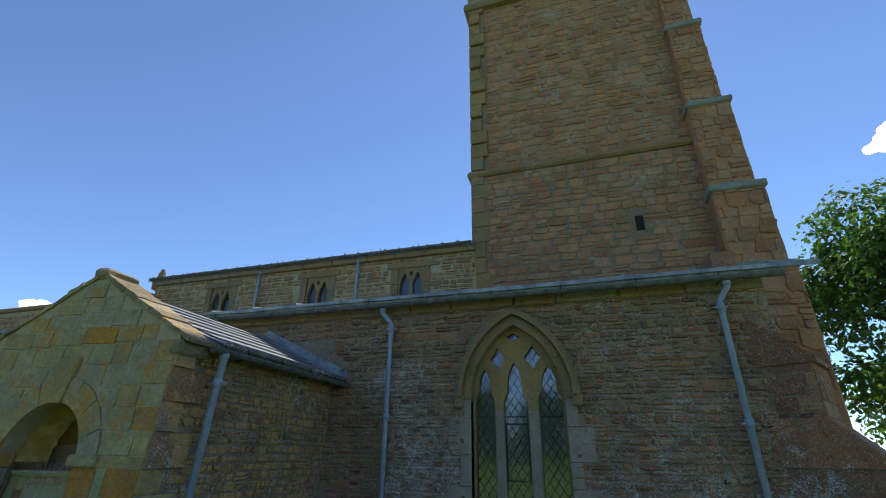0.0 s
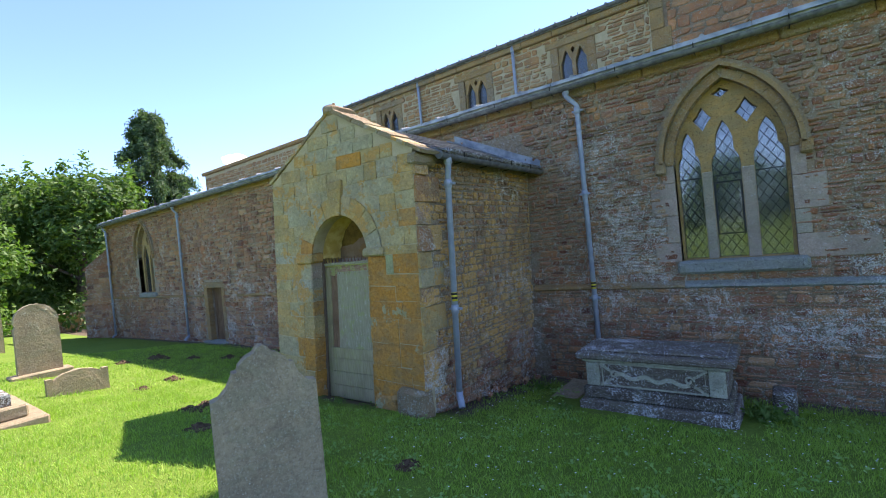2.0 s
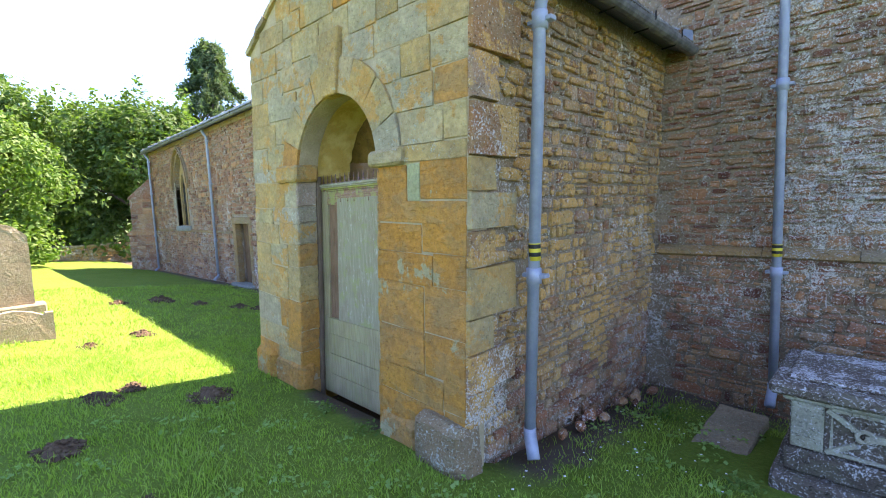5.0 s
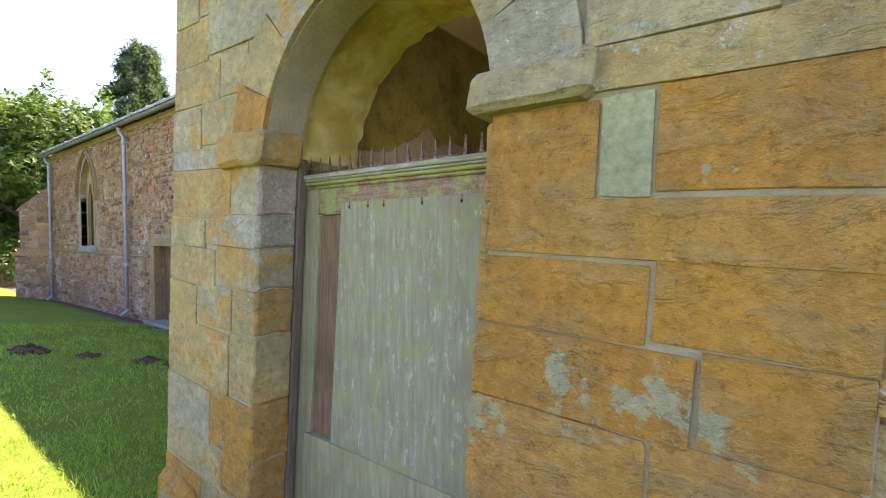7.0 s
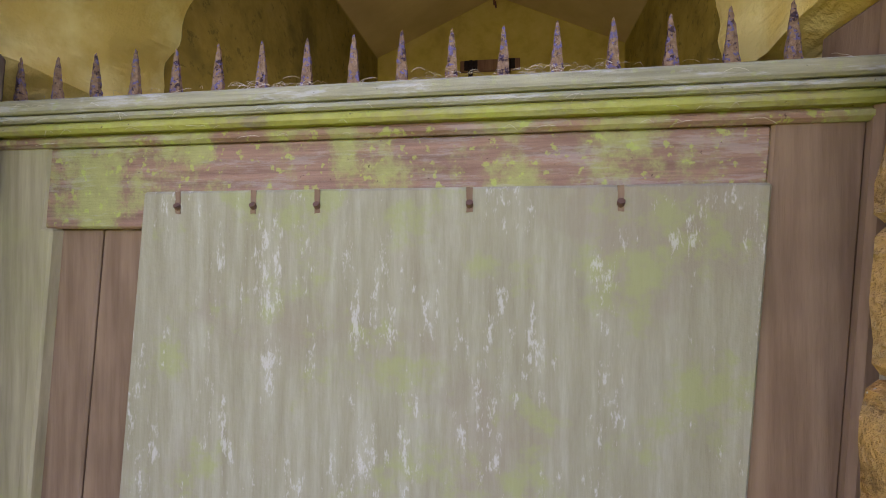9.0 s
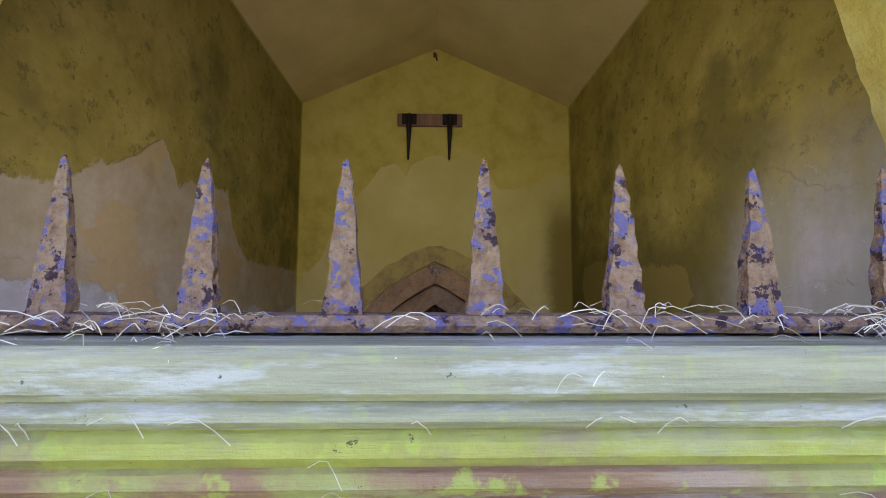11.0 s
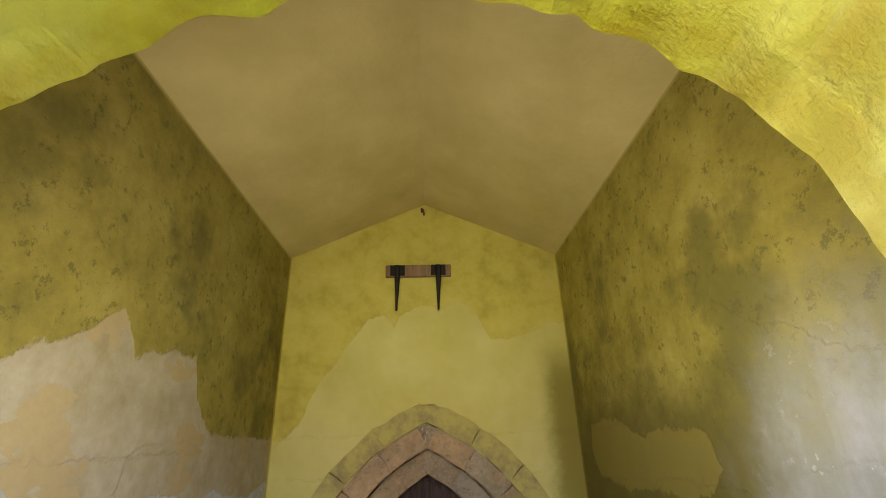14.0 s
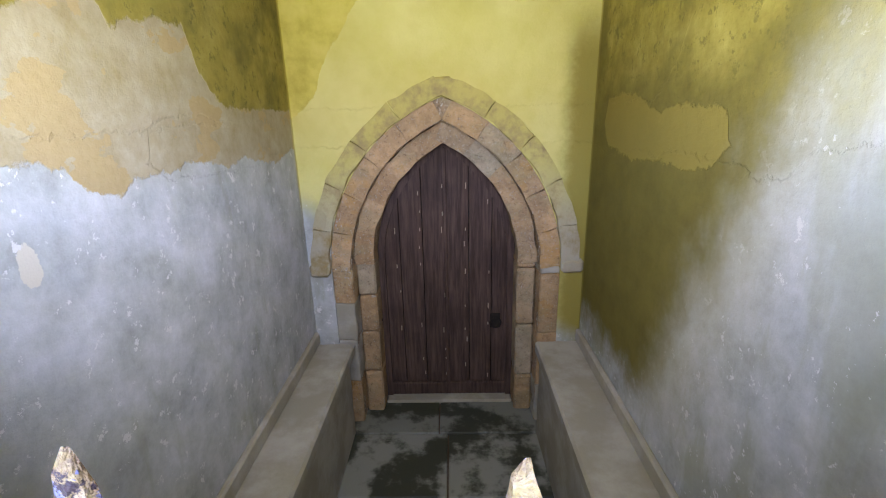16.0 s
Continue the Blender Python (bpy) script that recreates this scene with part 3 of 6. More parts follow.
def plate(outline, holes, y0, y1):
    """A flat plate in the xz plane with holes, from y0 to y1."""
    bm = bmesh.new()
    loops = []
    for pts in (outline, *holes):
        vs = [bm.verts.new((x, y0, z)) for x, z in pts]
        for a, b in zip(vs, vs[1:] + vs[:1]):
            bm.edges.new((a, b))
        loops.append(vs)
    bmesh.ops.triangle_fill(bm, use_beauty=True, use_dissolve=False, edges=bm.edges[:])
    front = bm.faces[:]
    twin = {v: bm.verts.new((v.co.x, y1, v.co.z)) for vs in loops for v in vs}
    for f in front:
        bm.faces.new([twin[v] for v in reversed(f.verts)])
    for vs in loops:
        for a, b in zip(vs, vs[1:] + vs[:1]):
            bm.faces.new((a, b, twin[b], twin[a]))
    return bm


def arch(xc, half, spring, rise, n=10):
    """The points of an arch from its left spring over the crown to the right; pointed when rise is over half."""
    R = (rise * rise + half * half) / (2 * half)
    a1 = math.atan2(rise, R - half)
    left = [(xc - half + R - R * math.cos(a1 * i / n), spring + R * math.sin(a1 * i / n)) for i in range(n + 1)]
    return left + [(2 * xc - x, z) for x, z in reversed(left[:-1])]


def opening(xc, half, sill, spring, rise, n=10):
    return [(xc - half, sill)] + arch(xc, half, spring, rise, n) + [(xc + half, sill)]


def shifted(path, d):
    """A path in the plane moved d to its left side."""
    out = []
    for i, (x, z) in enumerate(path):
        a, b = path[max(i - 1, 0)], path[min(i + 1, len(path) - 1)]
        tx, tz = b[0] - a[0], b[1] - a[1]
        k = math.hypot(tx, tz) or 1
        out.append((x - tz / k * d, z + tx / k * d))
    return out


def band(path, d0, d1, y0, y1, bm=None):
    """A bar of square section along a path in the xz plane, between the offsets d0 and d1."""
    own = bm or bmesh.new()
    p, q = shifted(path, d0), shifted(path, d1)
    rings = [[own.verts.new((a[0], y0, a[1])), own.verts.new((b[0], y0, b[1])), own.verts.new((b[0], y1, b[1])), own.verts.new((a[0], y1, a[1]))] for a, b in zip(p, q)]
    for r, s in zip(rings, rings[1:]):
        for i in range(4):
            own.faces.new((r[i], r[(i + 1) % 4], s[(i + 1) % 4], s[i]))
    own.faces.new(rings[0][::-1])
    own.faces.new(rings[-1])
    return own


def tube(pts, r, n=10, bm=None, taper=None):
    own = bm or bmesh.new()
    pts = [Vector(p) for p in pts]
    rings = []
    for i, p in enumerate(pts):
        t = (pts[min(i + 1, len(pts) - 1)] - pts[max(i - 1, 0)]).normalized()
        a = t.orthogonal().normalized() if abs(t.z) < 0.99 else Vector((1, 0, 0))
        a = (a - t * a.dot(t)).normalized()
        if rings and i:
            a = (last - t * last.dot(t)).normalized()
        last = a
        b = t.cross(a)
        k = r if taper is None else r * taper[i]
        rings.append([own.verts.new(p + (a * math.cos(2 * math.pi * j / n) + b * math.sin(2 * math.pi * j / n)) * k) for j in range(n)])
    for u, v in zip(rings, rings[1:]):
        for j in range(n):
            own.faces.new((u[j], u[(j + 1) % n], v[(j + 1) % n], v[j]))
    own.faces.new(rings[0][::-1])
    own.faces.new(rings[-1])
    return own


# the porch leans: its sides draw together and to the right as they rise
def lean(x, z):
    le, ri = -1.34 + 0.10 * z, 1.33 + 0.055 * z
    return le + (x + 1.15) / 2.5845 * (ri - le)


def lean_mesh(ob):
    for v in ob.data.vertices:
        v.co.x = lean(v.co.x, v.co.z)
    return ob


def ground_z(x, y):
    z = 0.11 - 0.13 * max(-4.5, min(2.9, y))
    if x < -8:
        z -= 0.02 * min(12.0, -8 - x)
    if -1.05 < x < 1.25 and 0.12 < y < 3.6:
        z = -0.34
    elif y > 3.0 and -19 < x < 7:
        z = -0.45
    return z


# ---- stones of the walls ----
def rubble_cells(u0, u1, v0, v1, hmin, hmax, wmin, wmax, keep, gap=0.012):
    """Uneven courses: long stones, short ones, and pairs of thin ones laid over each other."""
    cells, v = [], v0
    while v < v1 - 0.02:
        h = min(rnd.uniform(hmin, hmax), v1 - v)
        u = u0 - rnd.uniform(0, wmin)
        while u < u1:
            w = wmin + (wmax - wmin) * rnd.random() ** 1.6
            a, b = max(u, u0), min(u + w, u1)
            if b - a > 0.04 and keep((a + b) / 2, v + h / 2, b - a, h):
                g = gap * rnd.uniform(0.5, 1.5)
                lo, hi = v + g / 2 + rnd.uniform(-0.06, 0.06) * h, v + h - g / 2 + rnd.uniform(-0.06, 0.06) * h
                if h > 0.075 and rnd.random() < 0.28:
                    m = lo + (hi - lo) * rnd.uniform(0.35, 0.65)
                    cells.append((a + g / 2, b - g / 2, lo, m - g / 3))
                    cells.append((a + g / 2, b - g / 2, m + g / 3, hi))
                else:
                    cells.append((a + g / 2, b - g / 2, lo, hi))
            u += w
        v += h
    return cells


def stone_rings(jit, inset, rise):
    cut = 0.24 if jit > 0.05 else 0.03
    c = [(-0.5, -0.5 + cut), (-0.5 + cut * 0.7, -0.5), (0.05, -0.5), (0.5 - cut * 0.4, -0.5), (0.5, 0.5 - cut), (0.5 - cut * 0.6, 0.5), (-0.08, 0.5), (-0.5 + cut * 0.3, 0.5)]
    c = [(x + rnd.uniform(-jit, jit) * 0.6, z + rnd.uniform(-jit, jit)) for x, z in c]
    r0 = [(x, 0.35, z) for x, z in c]
    r1 = [(x * (1 - inset * 0.25), -0.62 * rise, z * (1 - inset * 0.5)) for x, z in c]
    r2 = [(x * (1 - inset), -rise * rnd.uniform(0.75, 1.1), z * (1 - inset * 1.9)) for x, z in c]
    return r0 + r1 + r2 + [(rnd.uniform(-0.2, 0.2) * min(jit * 8, 1), -rise * rnd.uniform(0.9, 1.0 + jit * 3), rnd.uniform(-0.15, 0.15) * min(jit * 8, 1))]


STONE_FACES = [(8 * k + i, 8 * k + (i + 1) % 8, 8 * k + 8 + (i + 1) % 8, 8 * k + 8 + i) for k in (0, 1) for i in range(8)] + [(16 + i, 16 + (i + 1) % 8, 24) for i in range(8)]
STONE_MESHES = {}


def stone_piece(kind, material, parent, m, name="stone"):
    """One stone as an object of its own, on one of eight shared meshes."""
    key = (kind, material.name)
    if key not in STONE_MESHES:
        jit, inset = {"rubble": (0.13, 0.12), "ashlar": (0.012, 0.014)}[kind]
        STONE_MESHES[key] = []
        for i in range(8):
            me = bpy.data.meshes.new(name)
            me.from_pydata(stone_rings(jit, inset, 1.0), [], STONE_FACES)
            me.materials.append(material)
            STONE_MESHES[key].append(me)
    ob = new(name, rnd.choice(STONE_MESHES[key]))
    ob.parent = parent
    ob.matrix_basis = m
    return ob


def wall_stones(cells, to_world, material, parent, name, singles=lambda u, v: False, proud=(0.008, 0.03), kind="rubble", most=300, shift=None):
    """Stones on a wall: those picked by singles as pieces of their own, the rest joined. to_world: a matrix whose x runs along the wall and -y out of it."""
    verts, faces, made = [], [], 0
    for a, b, c, d in cells:
        u, v, p = (a + b) / 2, (c + d) / 2, rnd.uniform(*proud)
        if made < most and singles(u, v):
            m = to_world @ Matrix.Translation((u, 0, v)) @ Matrix.Diagonal((b - a, p, d - c, 1))
            if shift:
                m = Matrix.Translation((shift(m.translation.x, m.translation.z) - m.translation.x, 0, 0)) @ m
            stone_piece(kind, material, parent, m)
            made += 1
        else:
            base = len(verts)
            for x, y, z in stone_rings(0.13, 0.12, 1.0):
                w = to_world @ Vector((u + x * (b - a), y * p, v + z * (d - c)))
                if shift:
                    w.x = shift(w.x, w.z)
                verts.append(w)
            faces += [tuple(base + i for i in f) for f in STONE_FACES]
    if verts:
        tagged(linked(name, verts, faces, material, parent), kind="stuff")


FRONT = Matrix.Identity(4)


# ---- ground ----
def build_ground():
    def lines(a, b, step, far):
        c = list(np.arange(a, b + 1e-6, step))
        lo, hi, k = [], [], 1.0
        while k < far:
            lo.append(a - k)
            hi.append(b + k)
            k *= 1.6
        return lo[::-1] + c + hi
    xs, ys = lines(-10, 7.6, 0.16, 2500), lines(-6, 3.6, 0.16, 2500)
    verts = []
    for y in ys:
        for x in xs:
            n = noise.noise(Vector((x * 0.9, y * 0.9, 3))) * 0.03 + noise.noise(Vector((x * 3.1, y * 3.1, 7))) * 0.012
            verts.append((x, y, ground_z(x, y) + (n if abs(x) < 40 else 0)))
    w = len(xs)
    faces = [(j * w + i, j * w + i + 1, (j + 1) * w + i + 1, (j + 1) * w + i) for j in range(len(ys) - 1) for i in range(w - 1)]
    tagged(linked("ground", verts, faces, M_GROUND, smooth=True), "mown green churchyard lawn rising away from the church", "lawn", kind="structure")


build_ground()

# ---- aisle wall ----
YA = 2.77
WIN_X, WIN_HALF = 4.075, 0.585
W1 = opening(WIN_X, WIN_HALF, 1.42, 2.65, 0.95)
W2 = opening(-13.2, 0.62, 1.28, 2.55, 1.05)
D2 = [(-9.05, -0.3), (-9.05, 1.36), (-8.22, 1.36), (-8.22, -0.3)]
D1 = opening(0.205, 0.575, -0.3, 1.02, 0.87)
wall_aisle = part("wall_aisle", plate([(-16.7, -0.8), (7.05, -0.8), (7.05, 3.96), (-16.7, 3.96)], [W1, W2, D2, D1], YA, 3.4), M_MORTAR)
tagged(wall_aisle, "dark brown ironstone rubble wall spotted with white lichen", "wall", kind="structure")


def clear_of(shapes, margin):
    def keep(u, v, w, h):
        for x0, x1, z0, z1 in shapes:
            if x0 - margin < u + w * 0.3 and u - w * 0.3 < x1 + margin and z0 - margin < v + h * 0.3 and v - h * 0.3 < z1 + margin:
                return False
        return True
    return keep


def in_window(xc, half, sill, spring, rise, extra):
    pts = arch(xc, half + extra, spring, rise + extra * 1.2, 12)
    def hit(u, v):
        if v < sill - 0.1 or abs(u - xc) > half + extra:
            return False
        if v < spring:
            return True
        zs = [z for x, z in pts if abs(x - u) < 0.14]
        return bool(zs) and v < max(zs)
    return hit


_w1, _w2 = in_window(WIN_X, WIN_HALF, 1.42, 2.65, 0.95, 0.10), in_window(-13.2, 0.62, 1.28, 2.55, 1.05, 0.12)
_near = clear_of([(-1.2, 1.44, -1, 3.5), (-9.2, -8.1, -1, 1.5)], 0.0)


def keep_aisle(u, v, w, h):
    return _near(u, v, w, h) and not _w1(u, v) and not _w2(u, v) and not (-1.2 < u < 1.40 and v < 3.66 - abs(u - 0.2) * 0.5)


wall_stones(rubble_cells(1.40, 7.05, -0.3, 1.10, 0.035, 0.115, 0.06, 0.30, keep_aisle, 0.02), Matrix.Translation((0, YA - 0.035, 0)), M_RUBBLE, wall_aisle, "wall_stones",
            lambda u, v: 1.4 < u < 5.3 and v > 0.1, (0.006, 0.030))
wall_stones(rubble_cells(1.40, 7.05, 1.17, 3.94, 0.035, 0.11, 0.06, 0.30, keep_aisle, 0.02), Matrix.Translation((0, YA, 0)), M_RUBBLE, wall_aisle, "wall_stones", proud=(0.006, 0.034))
wall_stones(rubble_cells(-1.2, 1.5, 2.9, 3.94, 0.04, 0.12, 0.08, 0.32, keep_aisle, 0.02), Matrix.Translation((0, YA, 0)), M_RUBBLE, wall_aisle, "wall_stones", proud=(0.008, 0.03))
wall_stones(rubble_cells(-16.7, -1.1, -0.7, 3.94, 0.07, 0.15, 0.12, 0.40, keep_aisle, 0.016), Matrix.Translation((0, YA, 0)), M_RUBBLE, wall_aisle, "wall_stones", proud=(0.006, 0.034))
part("lower_wall", bm_box(1.05, 7.05, YA - 0.035, YA - 0.001, -0.7, 1.09), M_MORTAR, wall_aisle)

# string course, in lengths
_x = 1.42
while _x < 7.0:
    w = min(rnd.uniform(0.5, 0.95), 7.05 - _x)
    bm = bmesh.new()
    prof = [(YA + 0.01, 1.175), (YA - 0.07, 1.13), (YA - 0.075, 1.10), (YA - 0.04, 1.075), (YA + 0.01, 1.07)]
    a = [bm.verts.new((_x + 0.003, y, z + rnd.uniform(-0.004, 0.004))) for y, z in prof]
    b = [bm.verts.new((_x + w - 0.003, y, z + rnd.uniform(-0.004, 0.004))) for y, z in prof]
    for i in range(5):
        bm.faces.new((a[i], a[(i + 1) % 5], b[(i + 1) % 5], b[i]))
    bm.faces.new(a[::-1])
    bm.faces.new(b)
    part("string_course", bm, M_SILL if 3.0 < _x < 6 else M_DRESS, wall_aisle)
    _x += w
_x = -16.7
while _x < -1.2:
    w = min(rnd.uniform(0.8, 1.5), -1.15 - _x)
    if not (-9.7 < _x < -8.1):
        part("string_course", bm_box(_x, _x + w - 0.01, YA - 0.06, YA, 1.10, 1.17, 0.02), M_DRESS, wall_aisle)
    _x += w
# corbel course of dressed stone under the gutters
_x = -16.7
while _x < 7.0:
    w = min(rnd.uniform(0.55, 1.0), 7.05 - _x)
    part("eaves_stone", bm_box(_x + 0.004, _x + w - 0.004, YA - 0.06, YA + 0.1, 3.84, 3.97, 0.02), M_DRESS, wall_aisle)
    _x += w


def build_window(name, xc, half, sill, spring, rise, y, label, lights, eyes, detail=True):
    win = thing(name, (xc, y, sill), label, "window", kind="structure")
    inv = Matrix.Translation((-xc, -y, -sill))

    def add(nm, bm, material, lab="", parent=None):
        bmesh.ops.transform(bm, matrix=inv, verts=bm.verts)
        return part(nm, bm, material, parent or win, lab)
    ring = arch(xc, half, spring, rise, 12)
    n = len(ring)
    segs = 5
    for side in (0, 1):
        half_ring = ring[:n // 2 + 1] if side == 0 else ring[n // 2:]
        k = len(half_ring) - 1
        for i in range(segs):
            a, b = round(i * k / segs), round((i + 1) * k / segs)
            add("voussoir", band(half_ring[a:b + 1], 0.0, 0.10, y - 0.02 - rnd.uniform(0, 0.006), y + 0.30), M_DRESS)
    hood = arch(xc, half + 0.11, spring + 0.02, rise + 0.11, 12)
    add("hood_mould", band(hood, 0.0, 0.045, y - 0.10, y + 0.02), M_DRESS, "weathered stone hood mould")
    add("hood_mould", band(hood, 0.045, 0.085, y - 0.07, y + 0.02), M_DRESS)
    for sx in (-1, 1):
        add("hood_stop", bm_box(xc + sx * (half + 0.15) - 0.06, xc + sx * (half + 0.15) + 0.06, y - 0.10, y + 0.02, spring - 0.10, spring + 0.06, 0.02), M_DRESS)
        z = sill
        i = 0
        while z < spring - 0.02:
            h = min(rnd.uniform(0.24, 0.42), spring - z)
            wide = 0.30 if i % 2 == 0 else 0.14
            x0, x1 = sorted((xc + sx * half, xc + sx * (half + wide)))
            add("jamb_stone", bm_box(x0, x1, y - 0.022, y + 0.30, z + 0.003, z + h - 0.003, 0.006), M_JAMB)
            z += h
            i += 1
    add("window_sill", rough(bm_box(xc - half - 0.05, xc + half + 0.1, y - 0.085, y + 0.2, sill - 0.16, sill + 0.005, 0.03), 0.006, 5, 2), M_SILL, "blue-grey sloping sill stone")
    holes = []
    for lx, lw, base, sp, apex in lights:
        o = opening(lx, lw, base, sp, (apex - sp) * 0.45, 5)
        top = opening(lx, lw * 0.62, sp + (apex - sp) * 0.30, sp + (apex - sp) * 0.45, (apex - sp) * 0.55, 5)[1:-1]
        left = [p for p in o[:7] if p[1] <= sp + (apex - sp) * 0.36 and p[0] < lx]
        right = [(2 * lx - x, z) for x, z in reversed(left)]
        holes.append(left + top + right)
    for ex, ez, ew, eh in eyes:
        holes.append([(ex - ew, ez), (ex - ew * 0.55, ez + eh * 0.35), (ex, ez + eh), (ex + ew * 0.55, ez + eh * 0.35), (ex + ew, ez), (ex + ew * 0.5, ez - eh * 0.45), (ex, ez - eh), (ex - ew * 0.5, ez - eh * 0.45)])
    outline = opening(xc, half, sill, spring, rise, 12)
    add("tracery", plate(outline, holes, y + 0.12, y + 0.22), M_TRACERY, "ochre stone tracery and mullions")
    gy = y + 0.185
    for hole in holes:
        add("glass", plate([((x - hole[0][0]) * 1.0 + hole[0][0], z) for x, z in hole], [], gy, gy + 0.004), M_GLASS).visible_shadow = False
        if detail:
            xs, zs = [p[0] for p in hole], [p[1] for p in hole]
            bm = bmesh.new()
            s = 0.105

            def inside(px, pz):
                r = False
                for (ax, az), (bx, bz) in zip(hole, hole[1:] + hole[:1]):
                    if (az > pz) != (bz > pz) and px < (bx - ax) * (pz - az) / (bz - az) + ax:
                        r = not r
                return r
            for sign in (-1, 1):
                c = min(zs) - 2
                while c < max(zs) + 2:
                    run = []
                    for i in range(81):
                        px = min(xs) + (max(xs) - min(xs)) * i / 80
                        pz = c + sign * (px - xc) * 1.45
                        if inside(px, pz):
                            run.append((px, pz))
                        if (not inside(px, pz) or i == 80) and len(run) > 1:
                            band([run[0], run[-1]], -0.004, 0.004, gy - 0.006, gy + 0.008, bm)
                            run = []
                        elif not inside(px, pz):
                            run = []
                    c += s * 1.45
            add("lead_lattice", bm, M_CAME, "black diamond lead lattice")
    return win, add


W1_LIGHTS = [(3.645, 0.13, 1.44, 2.62, 3.05), (4.04, 0.155, 1.44, 2.58, 3.12), (4.475, 0.15, 1.44, 2.62, 3.07)]
win1, add1 = build_window("window_1", WIN_X, WIN_HALF, 1.42, 2.65, 0.95, YA, "pointed three-light stone window with diamond leaded glass", W1_LIGHTS, [(3.83, 3.18, 0.105, 0.15), (4.29, 3.19, 0.115, 0.15), (4.045, 3.46, 0.10, 0.06)])
for lx, lw, *_r in W1_LIGHTS:
    add1("saddle_bar", bm_box(lx - lw, lx + lw, YA + 0.17, YA + 0.182, 2.45, 2.462), M_CAME)
for x0, x1 in ((3.773, 3.887), (4.193, 4.327)):
    add1("mullion", bm_box(x0, x1, YA + 0.112, YA + 0.228, 1.425, 2.52, 0.012), M_JAMB, "grey-brown stone mullion")
bm = bmesh.new()
for x0, x1, z0, z1 in ((3.895, 4.185, 2.36, 2.376), (3.895, 4.185, 1.72, 1.736), (3.895, 3.911, 1.72, 2.376), (4.169, 4.185, 1.72, 2.376)):
    bm_box(x0, x1, YA + 0.155, YA + 0.182, z0, z1, 0, bm)
add1("opening_casement", bm, M_CAME, "black iron casement frame")
for z0, z1, x0, x1 in ((1.40, 1.62, 4.66, 5.35),):
    add1("jamb_stone", bm_box(x0, x1, YA - 0.02, YA + 0.1, z0, z1, 0.006), M_JAMB)
build_window("window_2", -13.2, 0.62, 1.28, 2.55, 1.05, YA, "pointed two-light window in pale ochre stone", [(-13.48, 0.22, 1.30, 2.5, 2.95), (-12.92, 0.22, 1.30, 2.5, 2.95)], [(-13.2, 3.12, 0.15, 0.22)], True)

# blocked doorway of the far aisle, with its plank door
far_door = thing("door_2", (-8.63, YA + 0.2, -0.2), "small faded brown plank door in a square stone frame", "door", kind="structure")
for i in range(6):
    part("plank", bm_box(-0.42 + i * 0.14 + 0.003, -0.28 + i * 0.14 - 0.003, 0.0, 0.04, -0.1, 1.56, 0.006), M_FARDOOR, far_door)
part("lintel", bm_box(-0.62, 0.62, -0.215, -0.05, 1.55, 1.72, 0.015), M_DRESS, far_door)
for sx in (-1, 1):
    part("door_jamb", bm_box(sx * 0.5 - 0.09, sx * 0.5 + 0.09, -0.215, -0.05, -0.1, 1.55, 0.015), M_DRESS, far_door)
part("step", bm_box(-0.6, 0.6, -0.36, -0.02, -0.2, 0.02, 0.02), M_SILL, far_door)

# church interior behind the glass, its shade put into near-black colour
tagged(part("wall_inner_north", bm_box(-16.6, 7.0, 6.0, 6.1, -0.6, 5.2), M_INNER), "church interior wall, painted near black for the dim inside", "wall", kind="structure")
tagged(part("floor_inner", bm_box(-16.6, 7.0, 3.41, 6.0, -0.6, -0.4), M_INNER), "church floor, painted near black for the dim inside", "floor", kind="structure")


# ---- aisle roof, gutters, downpipes ----
def sheet(name, pts, thick, material, label, category):
    n = (Vector(pts[1]) - Vector(pts[0])).cross(Vector(pts[3]) - Vector(pts[0])).normalized() * thick
    v = [Vector(p) for p in pts] + [Vector(p) - n for p in pts]
    return tagged(linked(name, v, [(0, 1, 2, 3), (7, 6, 5, 4), (0, 4, 5, 1), (1, 5, 6, 2), (2, 6, 7, 3), (3, 7, 4, 0)], material), label, category, kind="structure")


aisle_roof = sheet("roof_aisle", [(-16.9, 2.56, 4.06), (7.25, 2.56, 4.06), (7.25, 6.36, 4.95), (-16.9, 6.36, 4.95)], 0.07, M_LEAD, "low grey lead lean-to roof", "roof")
for i in range(31):
    x = -16.6 + i * 0.79
    bm = tube([(x, 2.55, 4.075), (x, 6.35, 4.965)], 0.028, 6)
    part("lead_roll", bm, M_LEAD, aisle_roof)
bm = bmesh.new()
for i in range(31):
    bm_box(-16.9 + i * 0.79, -16.115 + i * 0.79, 2.535, 2.56, 4.015 + rnd.uniform(-0.006, 0.006), 4.068, 0.004, bm)
part("lead_edge", bm, M_LEAD, aisle_roof, "pale lichened lead drip edge")


